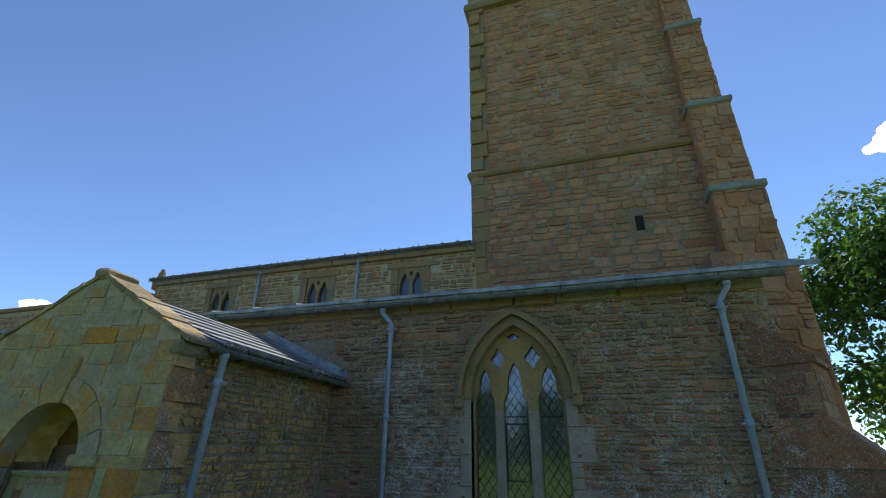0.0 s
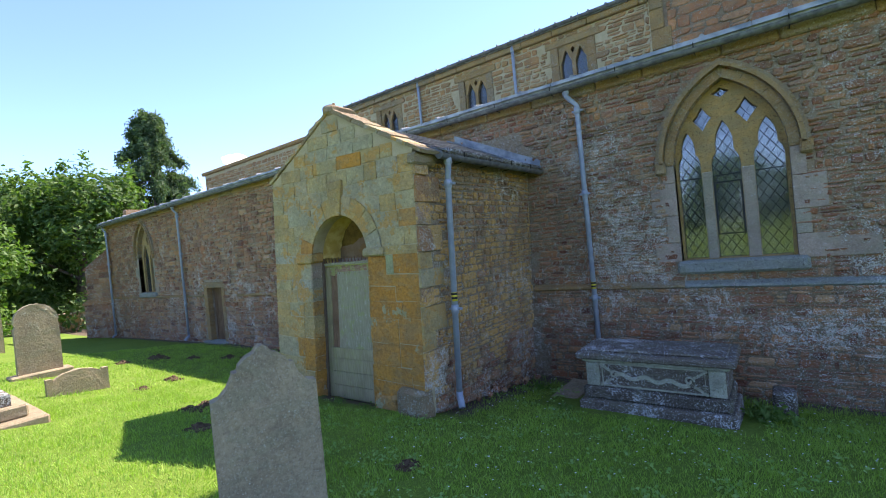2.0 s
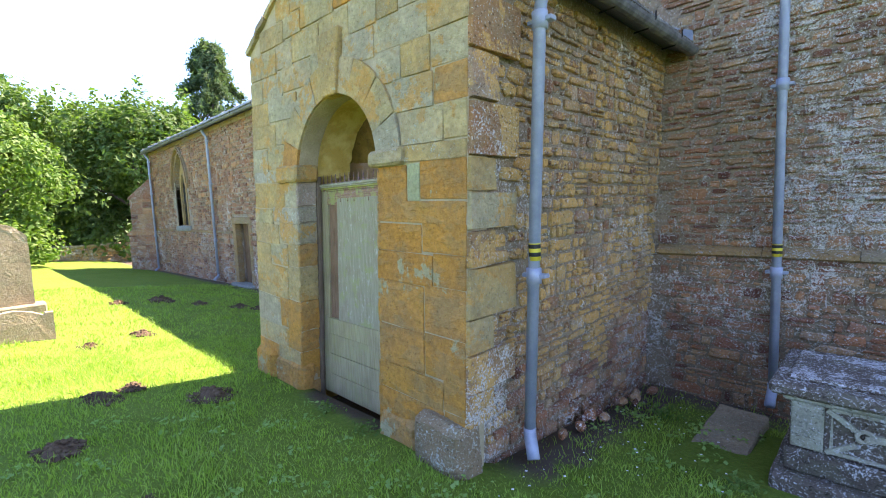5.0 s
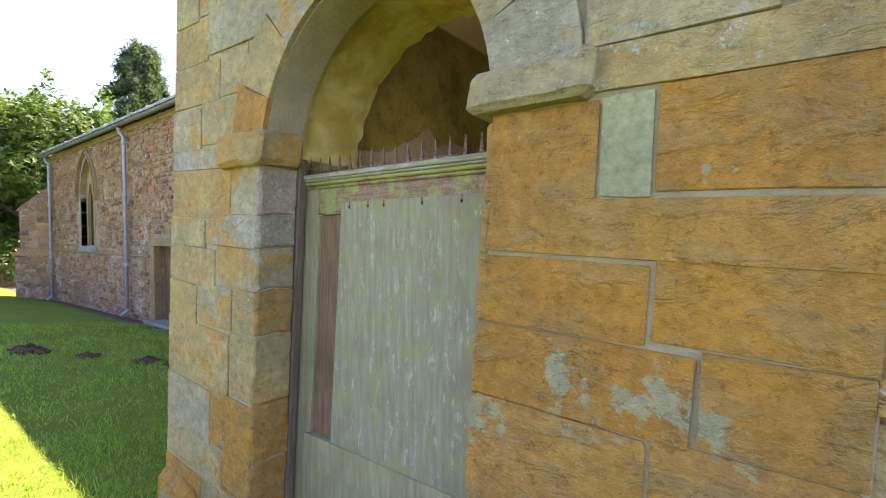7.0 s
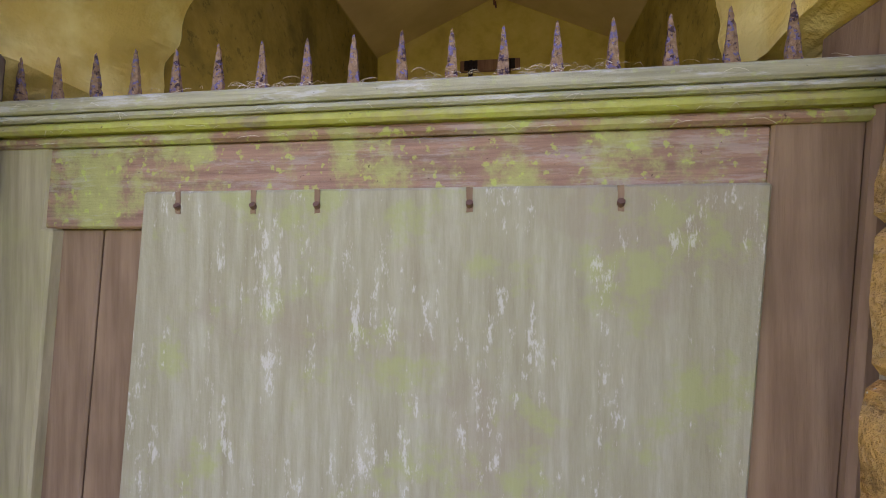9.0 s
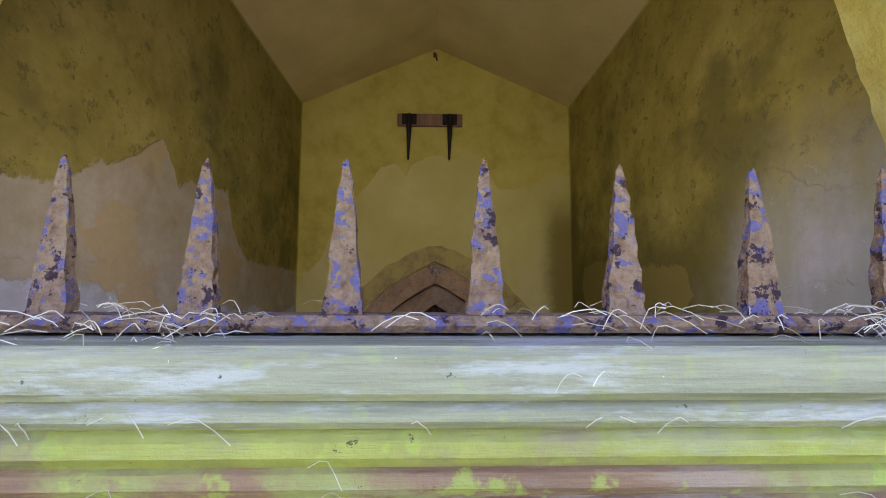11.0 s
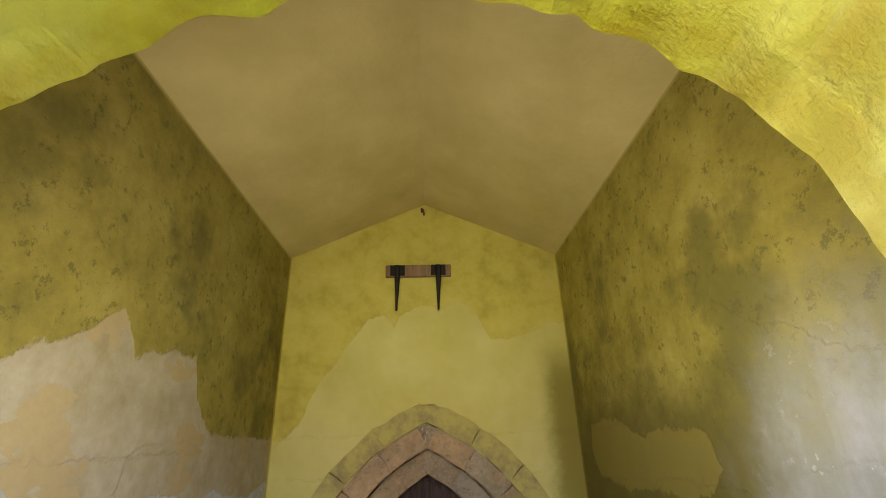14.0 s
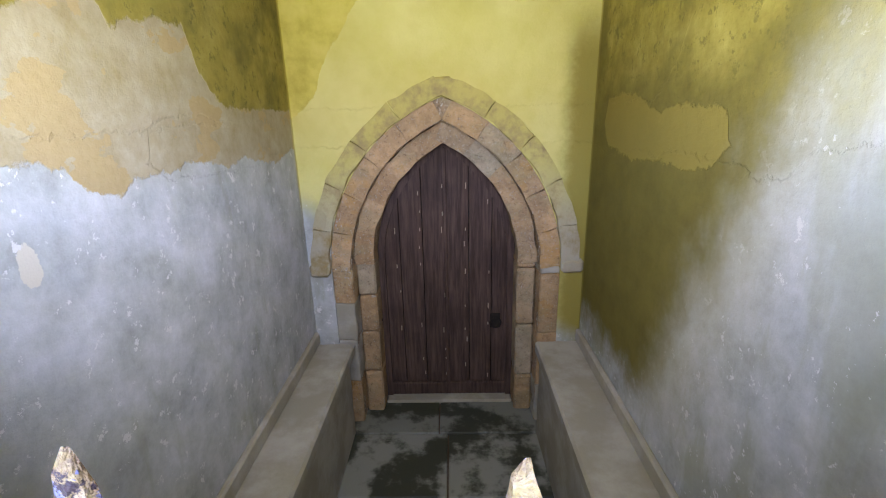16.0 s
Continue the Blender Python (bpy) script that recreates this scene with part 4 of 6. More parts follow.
def gutter(name, a, b, r, label, step=0.9):
    g = thing(name, a, label, "gutter")
    d = Vector(b) - Vector(a)
    side = Vector((d.y, -d.x, 0)).normalized()
    if side.y > 0 or (abs(side.y) < 0.1 and side.x < 0):
        side = -side
    bm = bmesh.new()
    rows = []
    n = 8
    for p in (Vector((0, 0, 0)), d):
        out = [bm.verts.new(p + side * math.cos(math.pi * i / n) * r - Vector((0, 0, math.sin(math.pi * i / n) * r))) for i in range(n + 1)]
        inn = [bm.verts.new(p + side * math.cos(math.pi * i / n) * r * 0.92 - Vector((0, 0, math.sin(math.pi * i / n) * r * 0.92))) for i in range(n, -1, -1)]
        rows.append(out + inn)
    m = len(rows[0])
    for i in range(m):
        bm.faces.new((rows[0][i], rows[0][(i + 1) % m], rows[1][(i + 1) % m], rows[1][i]))
    bm.faces.new(rows[0][:n + 1])
    bm.faces.new(rows[1][:n + 1][::-1])
    part("trough", bm, M_GUTTER, g)
    k = 0.4
    while k < d.length:
        p = d.normalized() * k
        bm = tube([p - side * 0.1 + Vector((0, 0, -r * 1.1)), p + Vector((0, 0, -r * 1.05)), p + side * r * 1.05, p + side * r * 1.05 + Vector((0, 0, 0.05))], 0.006, 5)
        part("bracket", bm, M_IRON, g)
        k += step
    return g


gutter("gutter", (-16.9, 2.56, 3.965), (-1.1, 2.56, 3.965), 0.055, "grey half-round gutter along the aisle eaves", 1.2)
gutter("gutter", (-1.05, 2.56, 3.965), (7.2, 2.56, 3.965), 0.055, "grey half-round gutter along the aisle eaves")


def downpipe(name, x, y, top, bottom, neck, collars, label, tag_z=None, lean_by=0.0, shoe=(0, -0.12)):
    pipe = thing(name, (x, y, bottom), label, "downpipe", "downpipes on the wall")
    h = top - bottom
    pts = [(neck[0], neck[1], h), (neck[0], neck[1], h - 0.08), ((neck[0] + lean_by * (h - 0.22)) * 0.5, neck[1] * 0.5, h - 0.15), (lean_by * (h - 0.22), 0, h - 0.22), (0, 0, 0.08)]
    part("pipe", tube(pts, 0.034, 12), M_PIPE, pipe, smooth=True)
    part("shoe", tube([(0, 0, 0.10), (0, 0, 0.05), (shoe[0] * 0.6, shoe[1] * 0.6, 0.0), (shoe[0], shoe[1], -0.05)], 0.038, 12), M_PIPE, pipe, smooth=True)
    part("collar", tube([(neck[0], neck[1], h - 0.06), (neck[0], neck[1], h + 0.02)], 0.046, 12), M_PIPE, pipe, smooth=True)
    for z in collars:
        c = part("collar", tube([(lean_by * (z - bottom), 0, z - bottom - 0.045), (lean_by * (z - bottom), 0, z - bottom + 0.045)], 0.044, 12), M_PIPE, pipe, smooth=True)
        bm = bm_box(lean_by * (z - bottom) - 0.075, lean_by * (z - bottom) + 0.075, -0.012, 0.045, z - bottom - 0.012, z - bottom + 0.012, 0.003)
        part("ear_bracket", bm, M_PIPE, pipe)
    if tag_z:
        zz = tag_z - bottom
        s = part("warning_sticker", tube([(lean_by * zz, 0, zz - 0.05), (lean_by * zz, 0, zz + 0.05)], 0.0352, 12), M_YELLOW, pipe, "yellow and black warning sticker", smooth=True)
        for k in (0.034, -0.012):
            part("print_bar", tube([(lean_by * zz, 0, zz + k - 0.014), (lean_by * zz, 0, zz + k + 0.010)], 0.0357, 12), M_BLACK, s)
    return pipe


downpipe("downpipe", 2.36, 2.66, 3.92, -0.05, (-0.115, -0.06), (0.98, 2.45, 3.62), "blue-grey painted downpipe on the brown aisle wall", 1.16)
downpipe("downpipe", 6.53, 2.66, 3.92, -0.2, (0.1, -0.06), (0.98, 2.35, 3.62), "blue-grey painted downpipe near the corner buttress", 1.16)
downpipe("downpipe", -10.25, 2.66, 3.92, -0.15, (-0.1, -0.06), (0.9, 2.45, 3.6), "blue-grey painted downpipe on the far aisle wall")
downpipe("downpipe", -16.45, 2.66, 3.92, -0.35, (-0.1, -0.06), (0.9, 2.45, 3.6), "blue-grey painted downpipe at the far aisle corner")


# ---- buttresses ----
def buttress(name, at, turn, steps, material, label):
    b = thing(name, at, label, "buttress", kind="structure", turn=turn)
    for i, (w, d, z0, z1, cap) in enumerate(steps):
        core = part("stage", bm_box(-w / 2, w / 2, -d, 0.3, z0, z1), M_MORTAR, b)
        for face in (0, 1, 2):
            if face == 0:
                m, u0, u1 = Matrix.Translation((0, -d, 0)), -w / 2, w / 2
            else:
                s = 1 if face == 1 else -1
                m = Matrix.Translation((s * w / 2, 0, 0)) @ Matrix.Rotation(radians(90 * s), 4, 'Z')
                u0, u1 = (-d, 0.0) if s == 1 else (0.0, d)
            cells = rubble_cells(u0, u1, z0, z1, 0.14, 0.28, 0.2, 0.5, lambda *a: True)
            wall_stones(cells, m, material, b, "wall_stones", lambda u, v: True, (0.006, 0.02), "ashlar")
        dn = steps[i + 1][1] if i + 1 < len(steps) else 0.0
        v = [(-w / 2 - 0.03, -d - 0.05, z1), (w / 2 + 0.03, -d - 0.05, z1), (w / 2 + 0.03, -dn, z1 + cap), (-w / 2 - 0.03, -dn, z1 + cap),
             (-w / 2 - 0.03, -d - 0.05, z1 - 0.06), (w / 2 + 0.03, -d - 0.05, z1 - 0.06), (w / 2 + 0.03, 0.2, z1 - 0.06), (-w / 2 - 0.03, 0.2, z1 - 0.06), (w / 2 + 0.03, 0.2, z1 + cap), (-w / 2 - 0.03, 0.2, z1 + cap)]
        linked("sloping_offset", v, [(0, 1, 2, 3), (4, 5, 1, 0), (5, 6, 8, 2, 1), (7, 4, 0, 3, 9), (3, 2, 8, 9), (6, 7, 9, 8), (7, 6, 5, 4)], M_RUBBLE, b)
    return b


buttress("buttress", (7.0, 3.05, 0), 60, [(0.7, 0.75, -0.6, 2.0, 0.4), (0.7, 0.42, 2.0, 3.0, 0.45)], M_RUBBLE, "stepped diagonal buttress of lichened ironstone at the aisle corner")
buttress("buttress", (-16.9, 3.0, 0), -45, [(0.7, 1.05, -0.8, 1.0, 0.15), (0.7, 0.9, 1.0, 2.35, 0.75)], M_RUBBLE, "sloping diagonal buttress at the far aisle corner")
tagged(part("wall_aisle_west", bm_box(6.75, 7.05, 3.4, 9.0, -0.6, 4.6), M_RUBBLE), "brown rubble end wall of the aisle", "wall", kind="structure")
tagged(part("wall_aisle_east", bm_box(-16.7, -16.4, 3.4, 9.0, -0.8, 4.6), M_RUBBLE), "brown rubble end wall of the aisle", "wall", kind="structure")

# ---- nave clerestory ----
YN = 6.36
CLERE = (-4.45, -1.42, 1.14)
holes = [[(c - 0.33, 5.3), (c - 0.33, 6.12), (c + 0.33, 6.12), (c + 0.33, 5.3)] for c in CLERE]
wall_nave = part("wall_nave", plate([(-6.9, 4.4), (2.75, 4.4), (2.75, 6.5), (-6.9, 6.5)], holes, YN, YN + 0.4), M_MORTAR_PALE)
tagged(wall_nave, "warm brown rubble clerestory wall with pale joints", "wall", kind="structure")
wall_stones(rubble_cells(-6.9, 2.75, 4.9, 6.4, 0.08, 0.17, 0.15, 0.45, clear_of([(c - 0.5, c + 0.5, 5.2, 6.28) for c in CLERE], 0.0), 0.03), Matrix.Translation((0, YN, 0)), M_CLERE, wall_nave, "wall_stones", lambda u, v: v > 5.2 and u > -3.5, (0.012, 0.03))
_x = -6.9
while _x < 2.7:
    w = min(rnd.uniform(0.6, 1.1), 2.75 - _x)
    part("cornice_stone", bm_box(_x + 0.004, _x + w - 0.004, YN - 0.10, YN + 0.1, 6.38, 6.52, 0.02), M_DRESS, wall_nave)
    _x += w
for i, c in enumerate(CLERE):
    w = thing("window_%d" % (i + 3), (c, YN, 5.3), "small two-light clerestory window with leaded glass", "window", kind="structure")
    hs = []
    for s in (-1, 1):
        lx = s * 0.165
        hs.append([(lx - 0.125, 0.02), (lx - 0.125, 0.45), (lx - 0.07, 0.56), (lx - 0.055, 0.62), (lx, 0.72), (lx + 0.055, 0.62), (lx + 0.07, 0.56), (lx + 0.125, 0.45), (lx + 0.125, 0.02)])
    hs.append([(-0.05, 0.70), (0, 0.76), (0.05, 0.70), (0, 0.60)])
    part("tracery", plate([(-0.33, 0), (-0.33, 0.82), (0.33, 0.82), (0.33, 0)], hs, 0.02, 0.14), M_DRESS, w)
    for s in (-1, 1):
        part("jamb_stone", bm_box(s * 0.42 - 0.09, s * 0.42 + 0.09, -0.025, 0.2, 0.0, 0.42, 0.006), M_DRESS, w)
        part("jamb_stone", bm_box(s * 0.42 - 0.09, s * 0.42 + 0.09, -0.025, 0.2, 0.425, 0.82, 0.006), M_DRESS, w)
        lx = s * 0.165
        part("glass", bm_box(lx - 0.14, lx + 0.14, 0.10, 0.104, 0.0, 0.75), M_GLASS, w).visible_shadow = False
        bm = bmesh.new()
        for sg in (-1, 1):
            for k in range(-3, 12):
                a, b = (lx - 0.125, k * 0.09), (lx + 0.125, k * 0.09 + sg * 0.30)
                band([a, b], -0.004, 0.004, 0.09, 0.098, bm)
        for v in bm.verts:
            v.co.z = min(max(v.co.z, 0.0), 0.72)
        part("lead_lattice", bm, M_CAME, w)
    part("lintel", bm_box(-0.62, 0.62, -0.03, 0.2, 0.825, 0.98, 0.01), M_DRESS, w)
nave_roof = sheet("roof_nave", [(-7.1, 6.2, 6.58), (2.75, 6.2, 6.58), (2.75, 9.6, 7.3), (-7.1, 9.6, 7.3)], 0.08, M_LEAD, "low grey lead nave roof", "roof")
for i in range(26):
    part("lead_roll", tube([(-6.9 + i * 0.37, 6.17, 6.60), (-6.9 + i * 0.37, 9.6, 7.32)], 0.025, 6), M_LEAD, nave_roof)
gutter("gutter", (-7.0, 6.19, 6.57), (2.7, 6.19, 6.57), 0.06, "grey gutter along the clerestory eaves", 1.0)
for x in (-3.22, -0.27):
    p = thing("downpipe", (x, YN - 0.08, 4.75), "pale grey clerestory downpipe", "downpipe", "downpipes on the wall")
    part("pipe", tube([(0, 0, 1.75), (0, 0, -0.14)], 0.035, 10), M_PIPE, p, smooth=True)
    part("collar", tube([(0, 0, 1.6), (0, 0, 1.7)], 0.045, 10), M_PIPE, p, smooth=True)
finial = thing("finial", (-6.95, YN + 0.1, 6.5), "small worn stone cross finial on the nave gable", "finial")
part("base", rough(bm_box(-0.14, 0.14, -0.14, 0.14, -0.2, 0.18, 0.03), 0.02, 8), M_DRESS, finial)
part("cross", rough(bm_box(-0.12, 0.12, -0.05, 0.05, 0.18, 0.38, 0.03, bm_box(-0.05, 0.05, -0.05, 0.05, 0.1, 0.46, 0.02)), 0.015, 9, 0), M_DRESS, finial)
wall_chancel = tagged(part("wall_chancel", bm_box(-15.7, -6.9, YN, YN + 0.5, 4.0, 6.02), M_MORTAR_PALE), "lower warm brown chancel wall beyond the nave", "wall", kind="structure")
wall_stones(rubble_cells(-15.7, -6.9, 4.9, 5.9, 0.09, 0.18, 0.2, 0.5, lambda *a: True, 0.025), Matrix.Translation((0, YN, 0)), M_CLERE, wall_chancel, "wall_stones", proud=(0.012, 0.03))
part("parapet_coping", bm_box(-15.85, -6.9, YN - 0.1, YN + 0.6, 6.02, 6.16, 0.03), M_DRESS, wall_chancel)
# near-black solid fill in place of the shaded nave behind the clerestory glass
tagged(part("wall_nave_core", bm_box(-6.8, 2.7, YN + 0.6, 12.5, -0.5, 6.45), M_INNER), "solid near-black block for the unlit nave behind the clerestory", "wall", kind="structure")

# ---- tower ----
tower = thing("tower", (2.7, 6.4, 0), "tall square west tower of warm ironstone rubble with a string course", "tower")


def tower_face(m, u0, u1, z0, z1, keep=lambda *a: True):
    cells = rubble_cells(u0, u1, z0, z1, 0.14, 0.26, 0.2, 0.6, keep, 0.02)
    wall_stones(cells, m, M_TOWER, tower, "wall_stones", lambda u, v: 4.8 < v < 7.4 and u > 0, (0.008, 0.035), most=240)


part("lower_stage", bm_box(0, 5.6, 0, 5.6, -0.5, 8.45), M_MORTAR, tower)
part("upper_stage", bm_box(0.07, 5.53, 0.07, 5.53, 8.45, 15.2), M_MORTAR, tower)
slot = clear_of([(3.58, 3.86, 6.38, 6.85)], 0.0)
tower_face(Matrix.Identity(4), 0.35, 5.5, 4.6, 8.40, slot)
tower_face(Matrix.Translation((0, 0.07, 0)), 0.4, 5.45, 8.62, 15.1)
side = Matrix.Rotation(radians(-90), 4, 'Z')
wall_stones(rubble_cells(-5.5, 0, 4.6, 15.1, 0.16, 0.30, 0.3, 0.7, lambda *a: True, 0.02), side, M_TOWER, tower, "wall_stones", proud=(0.008, 0.03))
# flush near-black block stands in for the shade inside the slit
part("slit_window", bm_box(3.63, 3.80, -0.02, 0.02, 6.45, 6.80, 0.01), M_IRON, tower, "narrow slit window, its dark inside a flush near-black block")
part("string_course", bm_box(-0.12, 5.72, -0.10, 5.7, 8.42, 8.60, 0.05), M_DRESS, tower)
for z in (4.6, 5.4, 6.2, 7.0, 7.8, 8.65, 9.5, 10.4, 11.3, 12.2, 13.1, 14.0):
    for k in (0, 1):
        w = 0.42 if (k + int(z)) % 2 else 0.3
        part("quoin", bm_box(-0.03, w, -0.035, 0.5, z + k * 0.4 + 0.004, z + k * 0.4 + 0.396, 0.015), M_DRESS, tower)
part("parapet_string", rough(bm_box(-0.18, 5.75, -0.16, 5.75, 14.55, 14.8, 0.06), 0.02, 4, 2), M_DRESS, tower)
part("parapet", bm_box(-0.05, 5.6, -0.05, 5.6, 14.8, 15.9, 0.03), M_TOWER, tower)
for z0, z1, d, w in ((-0.5, 5.2, 1.05, 1.0), (5.2, 7.0, 0.75, 0.95), (7.0, 9.3, 0.5, 0.85), (9.3, 11.9, 0.3, 0.75), (11.9, 13.4, 0.18, 0.65)):
    part("angle_buttress", rough(bm_box(5.35 - w * 0.3, 5.35 + w * 0.7, -d * 0.6, 0.6, z0, z1, 0.03), 0.025, 2.2, 4), M_TOWER, tower)
    part("buttress_offset", rough(bm_box(5.30 - w * 0.3, 5.40 + w * 0.7, -d * 0.6 - 0.06, 0.3, z1 - 0.1, z1 + 0.06, 0.03), 0.02, 3, 3), M_SILL, tower)
    cells = rubble_cells(5.35 - w * 0.3, 5.35 + w * 0.7, max(z0, 3.0), z1 - 0.1, 0.2, 0.35, 0.25, 0.5, lambda *a: True, 0.015)
    wall_stones(cells, Matrix.Translation((0, -d * 0.6 - 0.005, 0)), M_TOWER, tower, "wall_stones", proud=(0.01, 0.03))


# ---- porch walls ----
PX, PZ, PR = 0.18, 1.90, 0.51
outline = [(-1.15, -0.5), (1.4345, -0.5), (1.4345, 2.98), (0.12, 3.68), (-1.15, 3.02)]
wall_porch = lean_mesh(part("wall_porch_front", plate(outline, [[(PX - PR - 0.03, -0.35), (PX - PR - 0.03, 1.86)] + arch(PX, PR, PZ, PR, 12) + [(PX + PR, -0.35)]], 0.0, 0.16), M_MORTAR_PALE))
tagged(wall_porch, "golden and green-stained ashlar porch front with round arch", "wall", kind="structure")
lean_mesh(part("inner_front", rough(plate([(-1.12, -0.5), (1.37, -0.5), (1.37, 2.9), (0.12, 3.55), (-1.12, 2.9)], [[(PX - 0.62, -0.35), (PX - 0.62, 1.84), (PX - 0.545, 1.90)] + arch(PX - 0.03, PR + 0.012, PZ + 0.02, PR + 0.012, 14) + [(PX + 0.545, 1.90), (PX + 0.62, 1.84), (PX + 0.62, -0.35)]], 0.16, 0.50), 0.011, 22, 4), M_SOFFIT, wall_porch, "rough yellowed plaster reveal, brightened for bounced sunlight"))


def ashlar(x0, x1, z0, z1, material, proud=0.012, name="ashlar_block", y=0.0):
    """A block of the leaning front, laid in its course."""
    a, b = lean(x0, (z0 + z1) / 2), lean(x1, (z0 + z1) / 2)
    tilt = (lean(x0, z1) - lean(x0, z0)) / (z1 - z0)
    m = Matrix(((b - a - 0.004, 0, tilt * (z1 - z0), (a + b) / 2), (0, proud, 0, y), (0, 0, z1 - z0 - 0.004, (z0 + z1) / 2), (0, 0, 0, 1)))
    return stone_piece("ashlar", material, wall_porch, m, "ashlar_block")


def split(x0, x1, wmin, wmax):
    out, x = [], x0
    while x < x1 - 0.01:
        w = rnd.uniform(wmin, wmax)
        if x1 - x - w < wmin * 0.6:
            w = x1 - x
        out.append((x, min(x + w, x1)))
        x += w
    return out


COURSES = [-0.12, 0.16, 0.44, 0.62, 0.88, 1.166, 1.357, 1.53, 1.66, 1.877, 1.975, 2.17, 2.36, 2.55, 2.74, 2.94]
for z0, z1 in zip(COURSES, COURSES[1:]):
    zm = (z0 + z1) / 2
    if zm < PZ:
        spans = [(-1.15, PX - PR - 0.03), (PX + PR, 1.4345)]
    elif zm < PZ + 0.76:
        k = math.sqrt(max(0.75 ** 2 - (zm - PZ) ** 2, 0.02))
        spans = [(-1.15, PX - k), (PX + k, 1.4345)]
    else:
        spans = [(-1.15, PX - 0.13), (PX + 0.13, 1.4345)] if zm < 2.83 else [(-1.15, 1.4345)]
    for i, (a, b) in enumerate(spans):
        if 1.6 < zm < 1.87 and i == 1:
            pieces = [(a, 0.964), (0.964, 1.073), (1.073, b)]
        elif i == 1 and 1.36 < zm < 1.53:
            pieces = [(a, 1.09), (1.09, b)]
        elif i == 1 and 1.53 < zm < 1.66:
            pieces = [(a, b)]
        else:
            pieces = split(a, b, 0.26, 0.62) if zm < 2.2 else split(a, b, 0.2, 0.5)
        for j, (c, d) in enumerate(pieces):
            if 1.6 < zm < 1.87 and i == 1 and j == 1:
                mt = M_PALE
            elif i == 1 and zm < 1.9:
                mt = M_GOLD
            elif zm < 1.0:
                mt = M_GOLD if rnd.random() < 0.6 else M_GREEN
            elif i == 1 and zm > 2.3:
                mt = M_GOLD if rnd.random() < 0.25 else M_GREEN
            else:
                mt = M_GREEN if rnd.random() < (0.96 if i == 0 else 0.85) else M_GOLD
            ashlar(c, d, z0, z1, mt, rnd.uniform(0.004, 0.012))
GABLE = [2.94, 3.10, 3.26, 3.42, 3.58]
for z0, z1 in zip(GABLE, GABLE[1:]):
    f = (z1 - 3.0) / 0.68
    a, b = -1.15 + max(f, 0) * 1.27 + 0.03, 1.4345 - max((z1 - 2.96) / 0.72, 0) * 1.31 - 0.03
    for c, d in split(a, b, 0.2, 0.5):
        ashlar(c, d, z0, z1, M_GREEN if rnd.random() < 0.8 else M_GOLD, rnd.uniform(0.006, 0.016))

# stones of the reveals
for z0, z1 in zip(COURSES, COURSES[1:9] + [1.862]):
    for s, x in ((-1, PX - PR - 0.038), (1, PX + PR)):
        d = rnd.uniform(0.002, 0.012) if s < 0 else 0.003
        lean_mesh(part("reveal_stone", rough(bm_box(min(x, x - s * d) - 0.012, max(x, x - s * d) + 0.012, -0.010, 0.162, z0 + 0.002, z1 - 0.002, 0.008), 0.011 if s < 0 else 0.007, 14, 5),
                       (M_GOLD if z1 < 1.4 or s > 0 else M_JAMB) if rnd.random() < 0.75 else M_GREEN, wall_porch))

# arch ring of the porch
_ring = arch(PX, PR, PZ, PR, 28)
for i in range(8):
    seg = _ring[i * 7:i * 7 + 8]
    ob = part("voussoir", band(seg, 0.003, 0.23, -0.016 - rnd.uniform(0, 0.008), 0.158), M_GREEN if i else M_GOLD, wall_porch)
    lean_mesh(ob)
bm = bmesh.new()
kv = [(-0.085, 2.40), (0.085, 2.40), (0.14, 2.82), (-0.14, 2.82)]
fr = [bm.verts.new((PX + x, -0.045, z)) for x, z in kv]
bk = [bm.verts.new((PX + x, 0.05, z)) for x, z in kv]
bm.faces.new(fr)
bm.faces.new(bk[::-1])
for i in range(4):
    bm.faces.new((fr[i], fr[(i + 1) % 4], bk[(i + 1) % 4], bk[i]))
bmesh.ops.bevel(bm, geom=bm.edges[:], offset=0.008, segments=1, affect='EDGES')
lean_mesh(part("keystone", bm, M_GREEN, wall_porch, "tall green-stained keystone"))
for x0, x1, z0, z1 in ((PX + PR - 0.055, PX + PR + 0.26, 1.875, 1.978), (PX - PR - 0.30, PX - PR + 0.03, 1.862, 1.985)):
    lean_mesh(part("impost", rough(bm_box(x0, x1, -0.055, 0.155, z0, z1, 0.018), 0.012, 9, 3), M_GREEN, wall_porch, "worn projecting impost block"))
for x0, x1, y0, z0, z1 in ((1.08, 1.47, -0.09, -0.15, 0.40), (0.70, 1.09, -0.045, -0.15, 0.30), (-1.19, -0.80, -0.05, -0.2, 0.36), (-0.80, -0.34, -0.035, -0.2, 0.33)):
    lean_mesh(part("plinth_stone", rough(bm_box(x0, x1, y0, 0.12, z0, z1, 0.04), 0.028, 5, 4), M_COPING if x0 > 1.0 else M_GOLD, wall_porch, "rough battered plinth stone"))

# gable coping
for pts in (((-1.17, 2.99), (0.12, 3.67)), ((1.56, 2.91), (0.12, 3.67))):
    (xa, za), (xb, zb) = pts
    for i in range(7):
        f0, f1 = i / 7, (i + 1) / 7 - 0.006
        seg = [(xa + (xb - xa) * f, za + (zb - za) * f) for f in (f0, (f0 + f1) / 2, f1)]
        d = 1 if xb > xa else -1
        bm = band(seg, -0.01 * d, (0.038 + rnd.uniform(-0.010, 0.010)) * d, -0.028 + rnd.uniform(-0.012, 0.010), 0.34)
        lean_mesh(part("coping_stone", rough(bm, 0.012, 9, 3), M_GREEN if rnd.random() < 0.7 else M_COPING, wall_porch, "lichened gable coping stone"))
